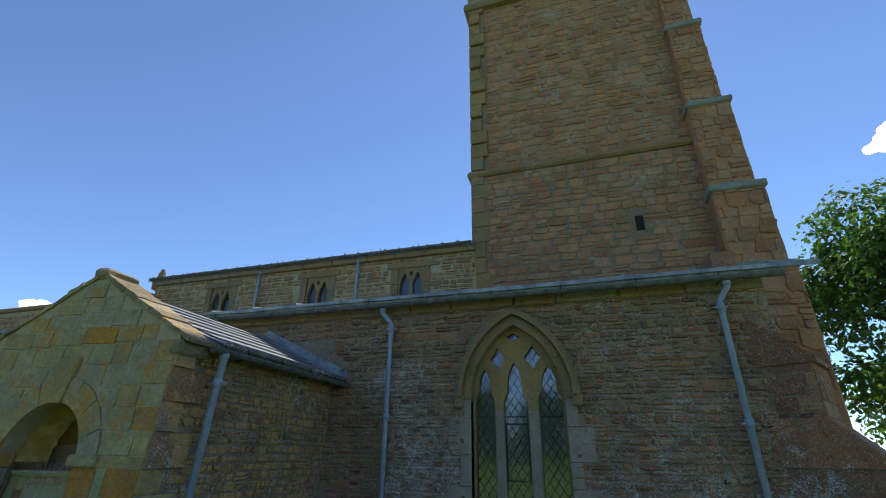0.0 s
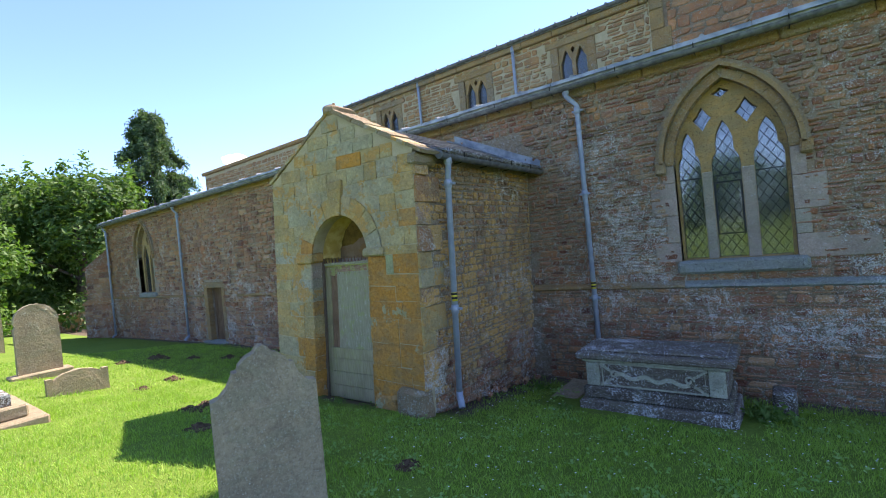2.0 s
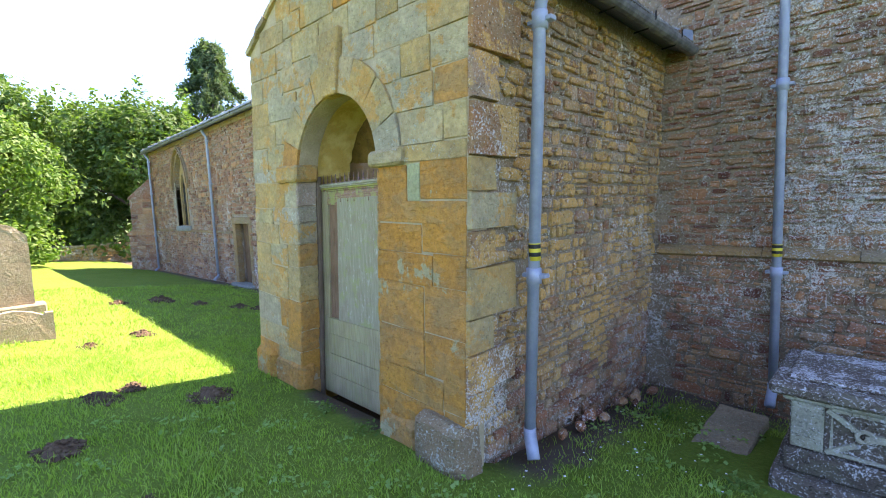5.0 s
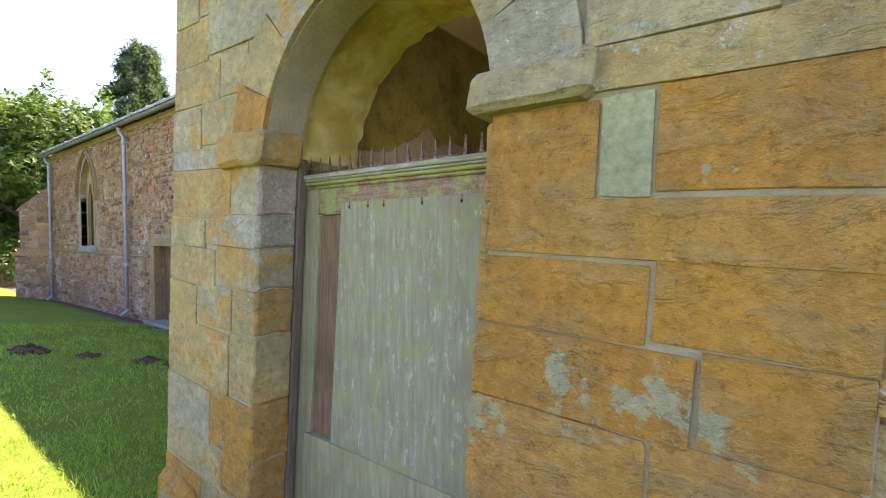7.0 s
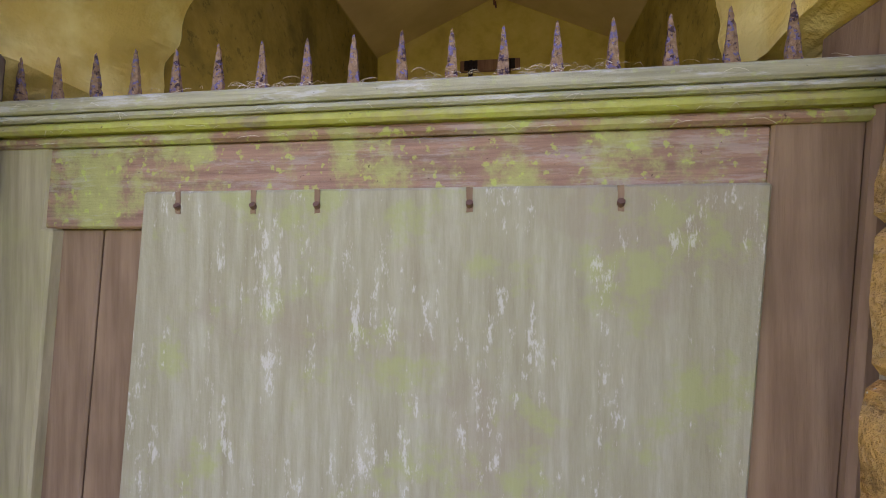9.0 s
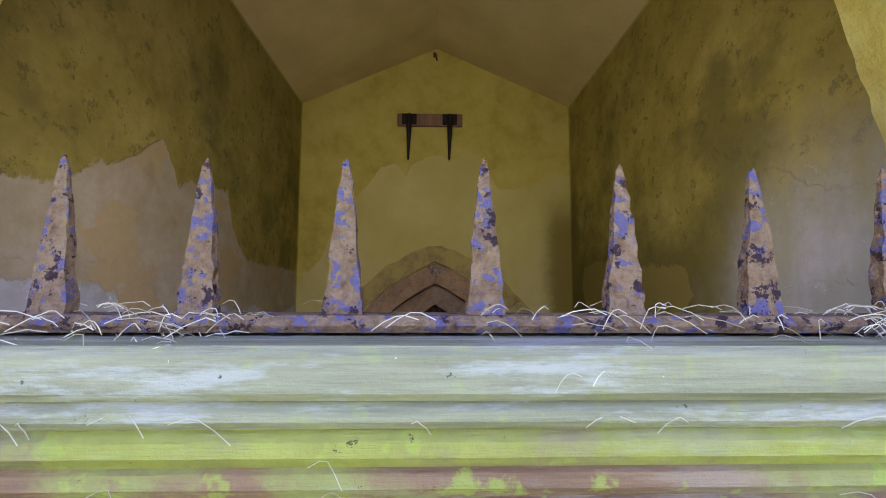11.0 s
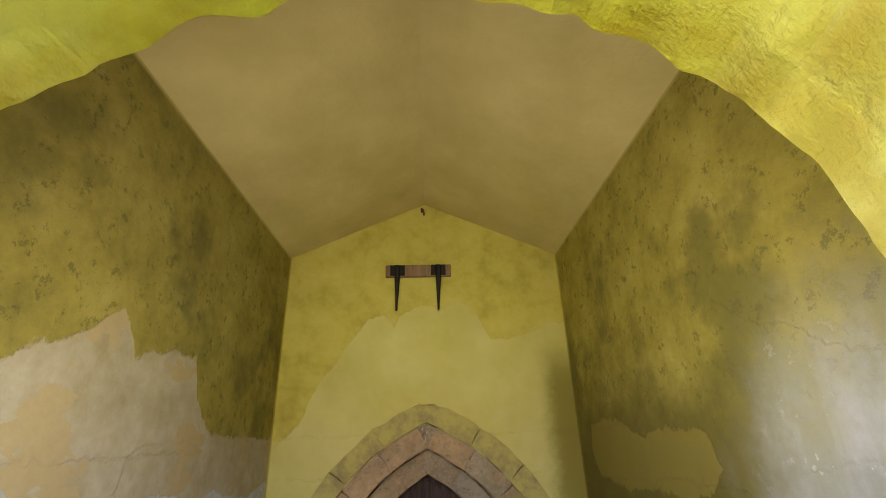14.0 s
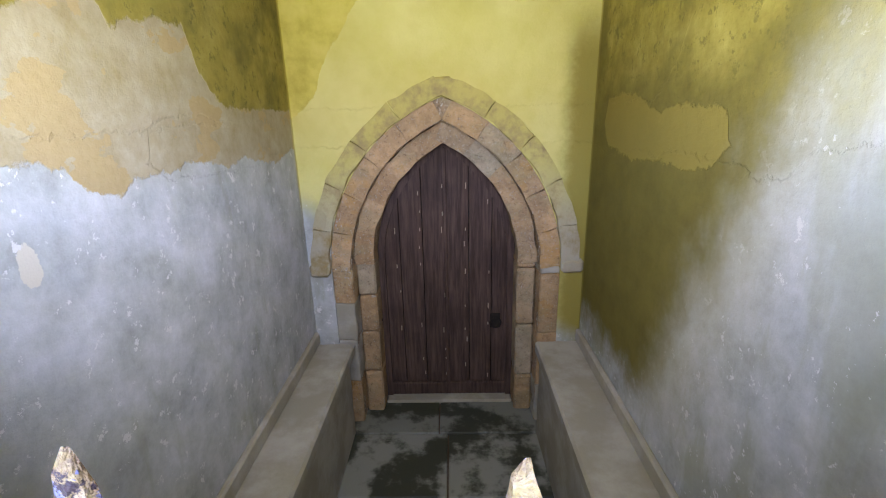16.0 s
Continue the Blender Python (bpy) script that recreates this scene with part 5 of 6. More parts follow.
lean_mesh(part("ridge_stone", rough(bm_box(0.03, 0.21, -0.05, 0.36, 3.62, 3.735, 0.035), 0.018, 8, 4), M_COPING, wall_porch, "rounded ridge stone at the gable apex"))
lean_mesh(part("kneeler", rough(bm_box(1.36, 1.50, -0.025, 0.34, 2.80, 2.93, 0.025), 0.012, 7, 3), M_COPING, wall_porch, "projecting kneeler stone under the eaves"))


def side_wall(name, outer, inner, label):
    v = []
    for y in (0.16 if outer > 0 else 0.16, YA + 0.02):
        for z in (-0.5, 2.96):
            v += [(lean(outer, z), y, z), (inner, y, z)]
    w = tagged(linked(name, v, [(0, 1, 3, 2), (4, 6, 7, 5), (0, 4, 5, 1), (2, 3, 7, 6), (0, 2, 6, 4), (1, 5, 7, 3)], M_MORTAR if outer > 0 else M_RUBBLE), label, "wall", kind="structure")
    return w


wall_side = side_wall("wall_porch_east", 1.41, 1.05, "warm ironstone rubble side wall of the porch with white lichen")
side_wall("wall_porch_west", -1.13, -0.64, "rubble side wall of the porch")
EASTQ = Matrix.Translation((1.436, 0, 0)) @ Matrix.Rotation(radians(90), 4, 'Z')
EAST = Matrix.Translation((1.41, 0, 0)) @ Matrix.Rotation(radians(90), 4, 'Z')
z = 0.38
i = 0
QUOINS = []
while z < 2.85:
    h = rnd.uniform(0.17, 0.30)
    w = 0.42 if i % 2 else 0.22
    QUOINS.append((z, z + h, w))
    m = EASTQ @ Matrix.Translation((w / 2 - 0.006, 0, z + h / 2)) @ Matrix.Diagonal((w - 0.008, rnd.uniform(0.022, 0.034), h - 0.01, 1))
    m = Matrix.Translation((lean(1.41, z + h / 2) - 1.41, 0, 0)) @ m
    stone_piece("ashlar", M_RUBBLE_WARM if rnd.random() < 0.7 else M_GREEN, wall_side, m)
    z += h
    i += 1
_sc = rubble_cells(0.20, 2.74, -0.25, 2.86, 0.035, 0.125, 0.06, 0.28, lambda u, v, w, h: not any(a - 0.03 < v < b + 0.03 and u - w / 2 < q - 0.04 for a, b, q in QUOINS), 0.019)
wall_stones([c for c in _sc if c[2] + 0.25 * math.sin(c[0] * 9) < 0.35], EAST, M_RUBBLE, wall_side, "wall_stones", lambda u, v: True, (0.008, 0.04), shift=lambda x, z: x + lean(1.41, z) - 1.41)
wall_stones([c for c in _sc if c[2] + 0.25 * math.sin(c[0] * 9) >= 0.35], EAST, M_RUBBLE_WARM, wall_side, "wall_stones", lambda u, v: True, (0.006, 0.032), shift=lambda x, z: x + lean(1.41, z) - 1.41)

# porch roof
porch_roof = thing("roof_porch", (0.2, 0.3, 3.6), "grey slate porch roof with lead flashing", "roof", kind="structure")
for s in (1, -1):
    ex = 1.46 if s > 0 else -1.22
    v = [(0, 0.0, 0.02), (0, 2.47, 0.02), (ex, 2.47, -0.66), (ex, 0.0, -0.66), (0, 0.0, -0.04), (0, 2.47, -0.04), (ex, 2.47, -0.72), (ex, 0.0, -0.72)]
    linked("roof_deck", v, [(0, 1, 2, 3), (7, 6, 5, 4), (0, 4, 5, 1), (1, 5, 6, 2), (2, 6, 7, 3), (3, 7, 4, 0)], M_SLATE, porch_roof)
slate = None
for r in range(7):
    for c in range(10):
        f0, f1 = r / 7, (r + 1.25) / 7
        y0 = c * 0.247 + (0.12 if r % 2 else 0)
        if y0 + 0.24 > 2.47:
            continue
        lift = 0.028
        v = [(1.46 * f0, y0, 0.02 - 0.68 * f0 + 0.006), (1.46 * f1, y0, 0.02 - 0.68 * f1 + lift), (1.46 * f1, y0 + 0.24, 0.02 - 0.68 * f1 + lift), (1.46 * f0, y0 + 0.24, 0.02 - 0.68 * f0 + 0.006)]
        v += [(x, y, z - 0.009) for x, y, z in v]
        linked("slate", v, [(3, 2, 1, 0), (4, 5, 6, 7), (0, 1, 5, 4), (1, 2, 6, 5), (2, 3, 7, 6), (3, 0, 4, 7)], M_SLATE, porch_roof)
bm = bmesh.new()
for k, (ya, yb, za) in enumerate(((2.20, 2.458, 0.05), (2.44, 2.468, 0.16))):
    ends = [[bm.verts.new((x, y, z - 0.466 * x)) for y, z in ((ya, za - (0.02 if k == 0 else 0.13)), (yb, za - (0.02 if k == 0 else 0.13)), (yb, za), (ya, za))] for x in (0.0, 1.50)]
    for i in range(4):
        bm.faces.new((ends[0][i], ends[0][(i + 1) % 4], ends[1][(i + 1) % 4], ends[1][i]))
    bm.faces.new(ends[0][::-1])
    bm.faces.new(ends[1])
part("lead_flashing", bm, M_LEAD, porch_roof, "blue-grey lead flashing against the aisle wall")
part("eaves_lead", rough(bm_box(1.42, 1.51, 0.06, 2.42, -0.685, -0.625, 0.02), 0.010, 9, 5), M_SLAB, porch_roof, "white-lichened lead edge over the gutter")
gutter("gutter", (1.66, 0.24, 2.905), (1.70, 2.72, 2.895), 0.055, "grey half-round gutter along the porch eaves", 0.55)
pp = downpipe("downpipe", 1.475, 0.44, 2.87, 0.16, (0.185, -0.05), (1.20, 2.60), "blue-grey painted downpipe with sticker beside the porch corner", 1.34, 0.05, (0.07, -0.07))

# ---- porch interior ----
wl = part("wall_room_west", bm_box(-0.66, -0.62, 0.5, YA, -0.3, 3.05), M_PLASTER)
tagged(wl, "peeling plaster wall, yellow-green with algae above and grey limewash below", "wall", kind="structure")
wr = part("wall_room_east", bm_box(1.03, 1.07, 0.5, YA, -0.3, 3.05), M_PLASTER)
tagged(wr, "stained plaster wall with painted shade, yellow-brown towards the corner and grey near the arch", "wall", kind="structure")
bk_out = [(-0.64, -0.3), (1.05, -0.3), (1.05, 3.0), (0.205, 3.38), (-0.64, 3.0)]
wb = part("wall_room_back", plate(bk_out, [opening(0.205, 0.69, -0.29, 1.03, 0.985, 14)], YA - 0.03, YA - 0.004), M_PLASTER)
tagged(wb, "bright yellow algae-stained plaster over the church door", "wall", kind="structure")
for s, (xa, xb) in ((1, (0.205, 1.06)), (-1, (0.205, -0.65))):
    za, zb = 3.365, 2.985
    v = [(xa, 0.45, za), (xa, YA, za), (xb, YA, zb), (xb, 0.45, zb), (xa, 0.45, za + 0.04), (xa, YA, za + 0.04), (xb, YA, zb + 0.04), (xb, 0.45, zb + 0.04)]
    tagged(linked("ceiling", v, [(0, 1, 2, 3), (7, 6, 5, 4), (0, 4, 5, 1), (1, 5, 6, 2), (2, 6, 7, 3), (3, 7, 4, 0)], M_PLASTER), "cream plaster pitched porch ceiling", "ceiling", kind="structure")
floor = tagged(part("floor", bm_box(-0.64, 1.05, 0.2, 3.2, -0.3, -0.10), M_EARTH), "worn damp flagstone porch floor", "floor", kind="structure")
fy = 0.5
row = 0
while fy < 3.15:
    h = rnd.uniform(0.42, 0.62)
    for a, b in ((-0.62, 0.14 + 0.06 * (row % 2)), (0.14 + 0.06 * (row % 2), 1.03)):
        part("flagstone", bm_box(a + 0.004, b - 0.004, fy + 0.004, min(fy + h, 3.2) - 0.004, -0.16, -0.08 + rnd.uniform(-0.003, 0.003), 0.006), M_FLAG, floor)
    fy += h
    row += 1
for nm, x0, x1, lab in (("stone_bench", -0.62, -0.375, "long low stone bench along the grey porch wall"), ("stone_bench", 0.755, 1.03, "long low stone bench along the stained porch wall")):
    b = thing(nm, ((x0 + x1) / 2, 1.6, -0.08), lab, "bench", "benches in the porch")
    w = (x1 - x0) / 2
    part("bench_base", rough(bm_box(-w + 0.02, w - 0.03, -1.05, 1.05, 0, 0.56, 0.01), 0.008, 6, 4), M_BENCH, b)
    part("bench_top", rough(bm_box(-w, w, -1.07, 1.10, 0.56, 0.64, 0.012), 0.004, 6, 5), M_BENCH, b, "worn grey seat slab")
    part("wall_skirting", bm_box((w - 0.03) if x0 > 0 else -w, w if x0 > 0 else -w + 0.03, -1.07, 1.10, 0.64, 0.72, 0.008), M_BENCH, b)

# inner church doorway
doorway = thing("doorway", (0.205, YA, -0.08), "pointed church doorway of worn red-brown sandstone", "doorway", kind="structure")
for d0, d1, half, rise, ya, yb, nseg in ((0.0, 0.105, 0.695, 1.0, -0.055, 0.02, 5), (0.0, 0.122, 0.575, 0.87, -0.012, 0.20, 5), (-0.115, 0.0, 0.57, 0.865, 0.10, 0.28, 5)):
    ring = arch(0, half, 1.10, rise, 15)
    for i in range(2 * nseg):
        k = 30 // (2 * nseg)
        part("arch_stone", rough(band(ring[i * k:i * k + k + 1], d0 + 0.001, d1, ya - rnd.uniform(0, 0.010), yb), 0.013, 11, 2), M_HOOD if half > 0.6 else M_ARCH, doorway)
for s in (-1, 1):
    z = 0.0
    while z < 1.09:
        h = min(rnd.uniform(0.2, 0.4), 1.10 - z)
        x0, x1 = sorted((s * 0.572, s * 0.735))
        part("jamb_stone", rough(bm_box(x0, x1, -0.015, 0.2, z + 0.001, z + h - 0.001, 0.008), 0.012, 9, 4), M_ARCH if rnd.random() < 0.4 else M_BENCH, doorway)
        x0, x1 = sorted((s * 0.452, s * 0.568))
        part("jamb_stone", rough(bm_box(x0, x1, 0.10, 0.30, z + 0.003, z + h - 0.003, 0.012), 0.006, 8, 2), M_ARCH, doorway)
        z += h
    part("hood_stop", rough(bm_box(s * 0.755 - 0.06, s * 0.755 + 0.06, -0.065, 0.02, 1.08, 1.16, 0.015), 0.012, 9, 3), M_HOOD, doorway)
part("arch_stone", rough(bm_box(-0.05, 0.05, -0.05, 0.02, 2.10, 2.195, 0.01), 0.01, 9, 2), M_HOOD, doorway)
idoor = thing("door_3", (0.205, YA + 0.29, -0.08), "dark old oak plank church door with pointed top and nail heads", "door", kind="structure")
shape = opening(0, 0.47, 0.0, 1.08, 0.80, 12)


def under(x):
    best = 0
    for (ax, az), (bx, bz) in zip(shape[1:-1], shape[2:-1]):
        if min(ax, bx) <= x <= max(ax, bx) and abs(bx - ax) > 1e-6:
            best = az + (bz - az) * (x - ax) / (bx - ax)
    return best or 1.08


for i in range(6):
    x0, x1 = -0.46 + i * 0.1533, -0.46 + (i + 1) * 0.1533
    xs = [x0 + 0.003 + (x1 - x0 - 0.006) * k / 4 for k in range(5)]
    part("plank", plate([(x0 + 0.003, 0.0)] + [(x, under(x)) for x in xs] + [(x1 - 0.003, 0.0)], [], 0.0, 0.05), M_DARKDOOR, idoor)
    for k in range(11):
        zz = 0.15 + k * 0.14 + rnd.uniform(-0.05, 0.05)
        if zz < under((x0 + x1) / 2) - 0.08 and rnd.random() < 0.75:
            xx, hh = x1 - 0.02 + rnd.uniform(-0.01, 0.012), rnd.uniform(0.006, 0.022)
            part("nail_head", bm_box(xx - 0.0035, xx + 0.0035, -0.006, 0.002, zz - hh, zz + hh, 0.002), M_JAMB, idoor)
part("edge_moulding", band(opening(0, 0.46, 0.02, 1.08, 0.775, 12), -0.05, -0.01, -0.03, 0.01), M_DARKDOOR, idoor)
part("centre_strip", bm_box(-0.012, 0.012, -0.02, 0.005, 0.02, 1.80, 0.004), M_DARKDOOR, idoor)
part("bottom_rail", bm_box(-0.43, 0.43, -0.025, 0.005, 0.02, 0.12, 0.008), M_DARKDOOR, idoor)
bm = bmesh.new()
ringp = [(0.035 * math.cos(a), -0.03, 0.035 * math.sin(a)) for a in np.linspace(0, 2 * math.pi, 17)]
tube(ringp, 0.008, 6, bm)
bm_box(-0.035, 0.035, -0.012, 0.002, -0.05, 0.06, 0.006, bm)
bmesh.ops.translate(bm, vec=(0.335, 0, 0.60), verts=bm.verts)
part("ring_handle", bm, M_IRON, idoor, "black iron ring handle")
part("threshold", bm_box(-0.45, 0.45, -0.1, 0.05, -0.02, 0.02, 0.01), M_BENCH, idoor)
# unseen backing, coloured near black like the unlit church
tagged(part("wall_behind_door", bm_box(-0.5, 0.9, 3.18, 3.2, -0.3, 2.1), M_INNER), "unseen near-black backing for the unlit church behind the door", "wall", kind="structure")

bracket = thing("iron_bracket", (0.165, YA - 0.03, 2.90), "dark wooden board with two hanging iron prongs on the plaster", "bracket")
part("board", bm_box(-0.2, 0.2, -0.03, 0.0, -0.045, 0.03, 0.004), M_BROWNWOOD, bracket)
for s in (-0.127, 0.122):
    part("prong", tube([(s, -0.04, 0.02), (s, -0.045, -0.06), (s - 0.004, -0.03, -0.26)], 0.018, 6, taper=[1, 0.9, 0.3]), M_IRON, bracket)
    part("backplate", bm_box(s - 0.045, s + 0.045, -0.034, -0.028, -0.04, 0.028, 0.002), M_IRON, bracket)

hook = thing("iron_hook", (0.19, YA - 0.03, 3.31), "small rusty iron hook at the peak of the plaster wall", "hook")
part("shank", tube([(0, 0.0, 0.0), (0, -0.04, 0.005), (0.01, -0.06, -0.015), (0.015, -0.05, -0.05)], 0.006, 6), M_RUST, hook)

# ---- porch door ----
door = thing("door_1", (0.15, 0.21, 0.03), "weathered grey-green oak porch door topped with iron spikes", "door", kind="structure")


def dpart(name, x0, x1, y0, y1, z0, z1, material, bevel=0.003, label="", parent=None):
    ob = part(name, bm_box(x0, x1, y0, y1, z0, z1, bevel), material, parent or door, label)
    lean_mesh(ob)
    for v in ob.data.vertices:
        v.co -= Vector((0.15, 0.21, 0.03))
    return ob


dpart("hanging_post", -0.45, -0.345, 0.164, 0.205, -0.1, 1.90, M_POST, 0.006, "dark weathered hanging post")
dpart("hanging_post", 0.70, 0.78, 0.20, 0.30, -0.1, 1.90, M_BROWNWOOD, 0.006)
dpart("stile", -0.392, -0.275, 0.212, 0.255, 0.04, 1.778, M_DOORWOOD)
dpart("stile", 0.612, 0.70, 0.212, 0.255, 0.04, 1.778, M_BROWNWOOD)
dpart("top_rail", -0.275, 0.612, 0.212, 0.255, 1.665, 1.773, M_RAILMOSS, 0.003, "mossy brown top rail")
for z0, z1, y in ((1.8135, 1.832, 0.186), (1.8032, 1.8125, 0.190), (1.7885, 1.8028, 0.194), (1.7735, 1.7881, 0.205)):
    dpart("moulding", -0.395, 0.71, y, 0.262, z0, z1, M_CAPGREY if z0 > 1.80 else M_CAPMOSS if z0 > 1.78 else M_RAILMOSS, 0.0045 if z0 < 1.80 else 0.003, "mossy moulded capping")
dpart("recessed_panel", -0.275, -0.195, 0.222, 0.24, 0.72, 1.665, M_BROWNWOOD)
dpart("recessed_panel", -0.192, -0.11, 0.222, 0.24, 0.72, 1.665, M_BROWNWOOD)
dpart("panel_moulding", -0.275, -0.255, 0.205, 0.225, 0.72, 1.665, M_DOORWOOD)
dpart("covering_board", -0.12, 0.613, 0.204, 0.213, 0.70, 1.712, M_BOARD, 0.003, "large streaked plywood-grey covering board")
dpart("lock_rail", -0.275, 0.612, 0.192, 0.245, 0.585, 0.72, M_DOORWOOD)
for z0, z1 in ((0.05, 0.22), (0.226, 0.40), (0.406, 0.58)):
    dpart("lower_board", -0.275, 0.612, 0.205, 0.235, z0, z1, M_DOORWOOD)
for x in (-0.085, 0.019, 0.102, 0.286, 0.45):
    ob = part("nail", tube([(x - 0.15, 0.2005 - 0.21, 1.694 - 0.03), (x - 0.15, 0.206 - 0.21, 1.690 - 0.03)], 0.0042, 10), M_RUST, door, "rusty round nail head")
    part("rust_streak", rough(bm_box(x - 0.1535, x - 0.1465, 0.2032 - 0.21, 0.2045 - 0.21, 1.683 - 0.03, 1.7115 - 0.03), 0.0012, 150, 2), M_BROWNWOOD, door)
dpart("keyhole", -0.37, -0.35, 0.194, 0.199, 0.66, 0.70, M_IRON)
dpart("spike_bar", -0.40, 0.71, 0.216, 0.250, 1.8335, 1.8405, M_SPIKE, 0.003, "flaking purple-painted iron bar")
k = 0
x = 0.0115 - 0.0622 * 6
while x < 0.69:
    bm = bmesh.new()
    h = rnd.uniform(0.068, 0.074)
    lv = [(f, 0.0074 * (1 - f) ** 0.75 * (1 + rnd.uniform(-0.07, 0.07)) + 0.0009) for f in (0, .07, .14, .22, .3, .38, .46, .54, .62, .7, .78, .85, .91, .96)] + [(1.0, 0.0004)]
    rows = []
    for f, r in lv:
        jx, jy = rnd.uniform(-0.0005, 0.0005), rnd.uniform(-0.0004, 0.0004)
        rows.append([bm.verts.new((x - 0.15 + sx * r * rnd.uniform(0.9, 1.08) + jx, 0.232 - 0.21 + sy * r * 0.6 + jy, 1.839 - 0.03 + f * h + rnd.uniform(-0.0008, 0.0008))) for sx, sy in ((-1, -0.8), (0, -1.15), (1, -0.8), (1, 0.8), (0, 1.1), (-1, 0.8))])
    for a, b in zip(rows, rows[1:]):
        for i in range(6):
            bm.faces.new((a[i], a[(i + 1) % 6], b[(i + 1) % 6], b[i]))
    bm.faces.new(rows[-1])
    bm.faces.new(rows[0][::-1])
    part("spike", bm, M_SPIKE, door)
    x += 0.0622
    k += 1
# straw caught on the capping
nest = bmesh.new()
for i in range(400):
    near = rnd.random() < 0.78
    cx = rnd.gauss(*rnd.choice(((0.375, 0.03), (0.36, 0.02), (0.40, 0.035), (0.385, 0.03), (0.03, 0.02), (0.08, 0.02), (0.25, 0.03)))) if near else rnd.uniform(-0.35, 0.66)
    z0 = rnd.uniform(1.828, 1.845) if near else rnd.choice((1.84, 1.822, 1.806, 1.79, 1.777))
    y0 = rnd.uniform(0.19, 0.25) if near else {1.84: 0.20, 1.822: 0.186, 1.806: 0.189, 1.79: 0.194, 1.777: 0.20}[z0]
    ang, ln = rnd.uniform(-0.7, 0.7) + (math.pi if rnd.random() < 0.5 else 0), rnd.uniform(0.005, 0.02) if near else rnd.uniform(0.008, 0.028)
    p0 = Vector((cx, y0, z0))
    p1 = p0 + Vector((math.cos(ang) * ln * 0.5, rnd.uniform(-0.006, 0.004), math.sin(ang) * ln * 0.15 + 0.001))
    p2 = p0 + Vector((math.cos(ang) * ln, rnd.uniform(-0.01, 0.006), math.sin(ang) * ln * 0.15 - rnd.uniform(0, 0.006)))
    tube([p0, p0.lerp(p1, 0.6) + Vector((0, 0, 0.001)), p1, p1.lerp(p2, 0.5) + Vector((0, 0, 0.0006)), p2], 0.00022, 3, nest)
straw = tagged(part("straw_wisps", nest, M_STRAW), "dry straw and cobweb wisps caught on the door capping", "straw", kind="stuff")


# ---- churchyard monuments ----
def headstone(name, at, turn, half, shoulder, top, thick, style, label, material=M_GRAVE, group="headstones"):
    st = thing(name, at, label, "headstone", group, turn=turn)
    if style == "ogee":
        left = [(-half, -0.3), (-half, shoulder), (-half * 0.84, shoulder + 0.012), (-half * 0.70, shoulder + 0.05), (-half * 0.60, shoulder + 0.105), (-half * 0.585, shoulder + 0.13), (-half * 0.48, shoulder + 0.135), (-half * 0.44, shoulder + 0.165),
                (-half * 0.30, shoulder + 0.2), (-half * 0.16, shoulder + 0.215), (-half * 0.09, top - 0.012), (-half * 0.03, top)]
    elif style == "round":
        left = [(-half, -0.1), (-half, shoulder - 0.1), (-half * 0.93, shoulder - 0.07), (-half, shoulder)] + [(-half * math.cos(a), shoulder + (top - shoulder) * math.sin(a)) for a in (0.25, 0.5, 0.8, 1.1, 1.4)]
    else:
        left = [(-half, -0.15), (-half, shoulder), (-half * 0.8, shoulder), (-half * 0.78, shoulder - 0.03), (-half * 0.5, shoulder + 0.03), (-half * 0.1, top)]
    pts = left + [(-x, z) for x, z in reversed(left)]
    bm = plate(pts, [], -thick / 2, thick / 2)
    bmesh.ops.subdivide_edges(bm, edges=[e for e in bm.edges if e.calc_length() > 0.12], cuts=2)
    for v in bm.verts:
        v.co += noise.noise_vector(v.co * 9 + Vector(at)) * 0.007
    part("slab", bm, material, st)
    return st


h1 = headstone("headstone", (2.09, -2.255, 0.40), 67.6 + 180, 0.28, 0.81, 1.065, 0.085, "ogee", "weathered grey-brown headstone with shaped shoulders, mottled by lichen")
for i in range(7):
    w = 0.17 - 0.02 * (i % 3)
    part("worn_lettering", bm_box(-w, w, 0.0435, 0.046, 0.72 - i * 0.07, 0.728 - i * 0.07), M_GRAVE, h1)
g1 = headstone("headstone", (-5.93, -1.66, 0.36), 90, 0.30, 0.95, 1.25, 0.1, "round", "pale round-topped headstone on a stepped plinth, sunlit")
part("plinth", bm_box(-0.42, 0.42, -0.18, 0.18, -0.15, 0.07, 0.02), M_GRAVE, g1)
headstone("headstone", (-3.78, -1.68, 0.30), 90, 0.36, 0.30, 0.36, 0.09, "low", "low broken headstone with scrolled top edge standing in the grass")
headstone("headstone", (-12.9, -1.35, 0.15), 90, 0.32, 1.0, 1.3, 0.12, "round", "tall grey headstone further along the lawn")
headstone("headstone", (-8.6, -4.1, 0.60), 90, 0.30, 0.8, 1.05, 0.1, "round", "grey headstone in the sunlit grass")

ledger = thing("coped_tomb", (-2.85, -2.95, 0.42), "low stepped coped stone tomb in the grass", "tomb")
part("base_slab", rough(bm_box(-0.95, 0.85, -0.62, 0.58, -0.15, 0.10, 0.02), 0.006, 5, 3), M_GRAVE, ledger)
part("step", rough(bm_box(-0.82, 0.70, -0.48, 0.44, 0.10, 0.24, 0.02), 0.005, 5, 3), M_GRAVE, ledger)
v = [(-0.72, -0.36, 0.24), (0.6, -0.36, 0.24), (0.6, 0.32, 0.24), (-0.72, 0.32, 0.24), (-0.72, -0.36, 0.36), (0.6, -0.36, 0.36), (0.6, 0.32, 0.36), (-0.72, 0.32, 0.36), (-0.6, -0.02, 0.50), (0.48, -0.02, 0.50)]
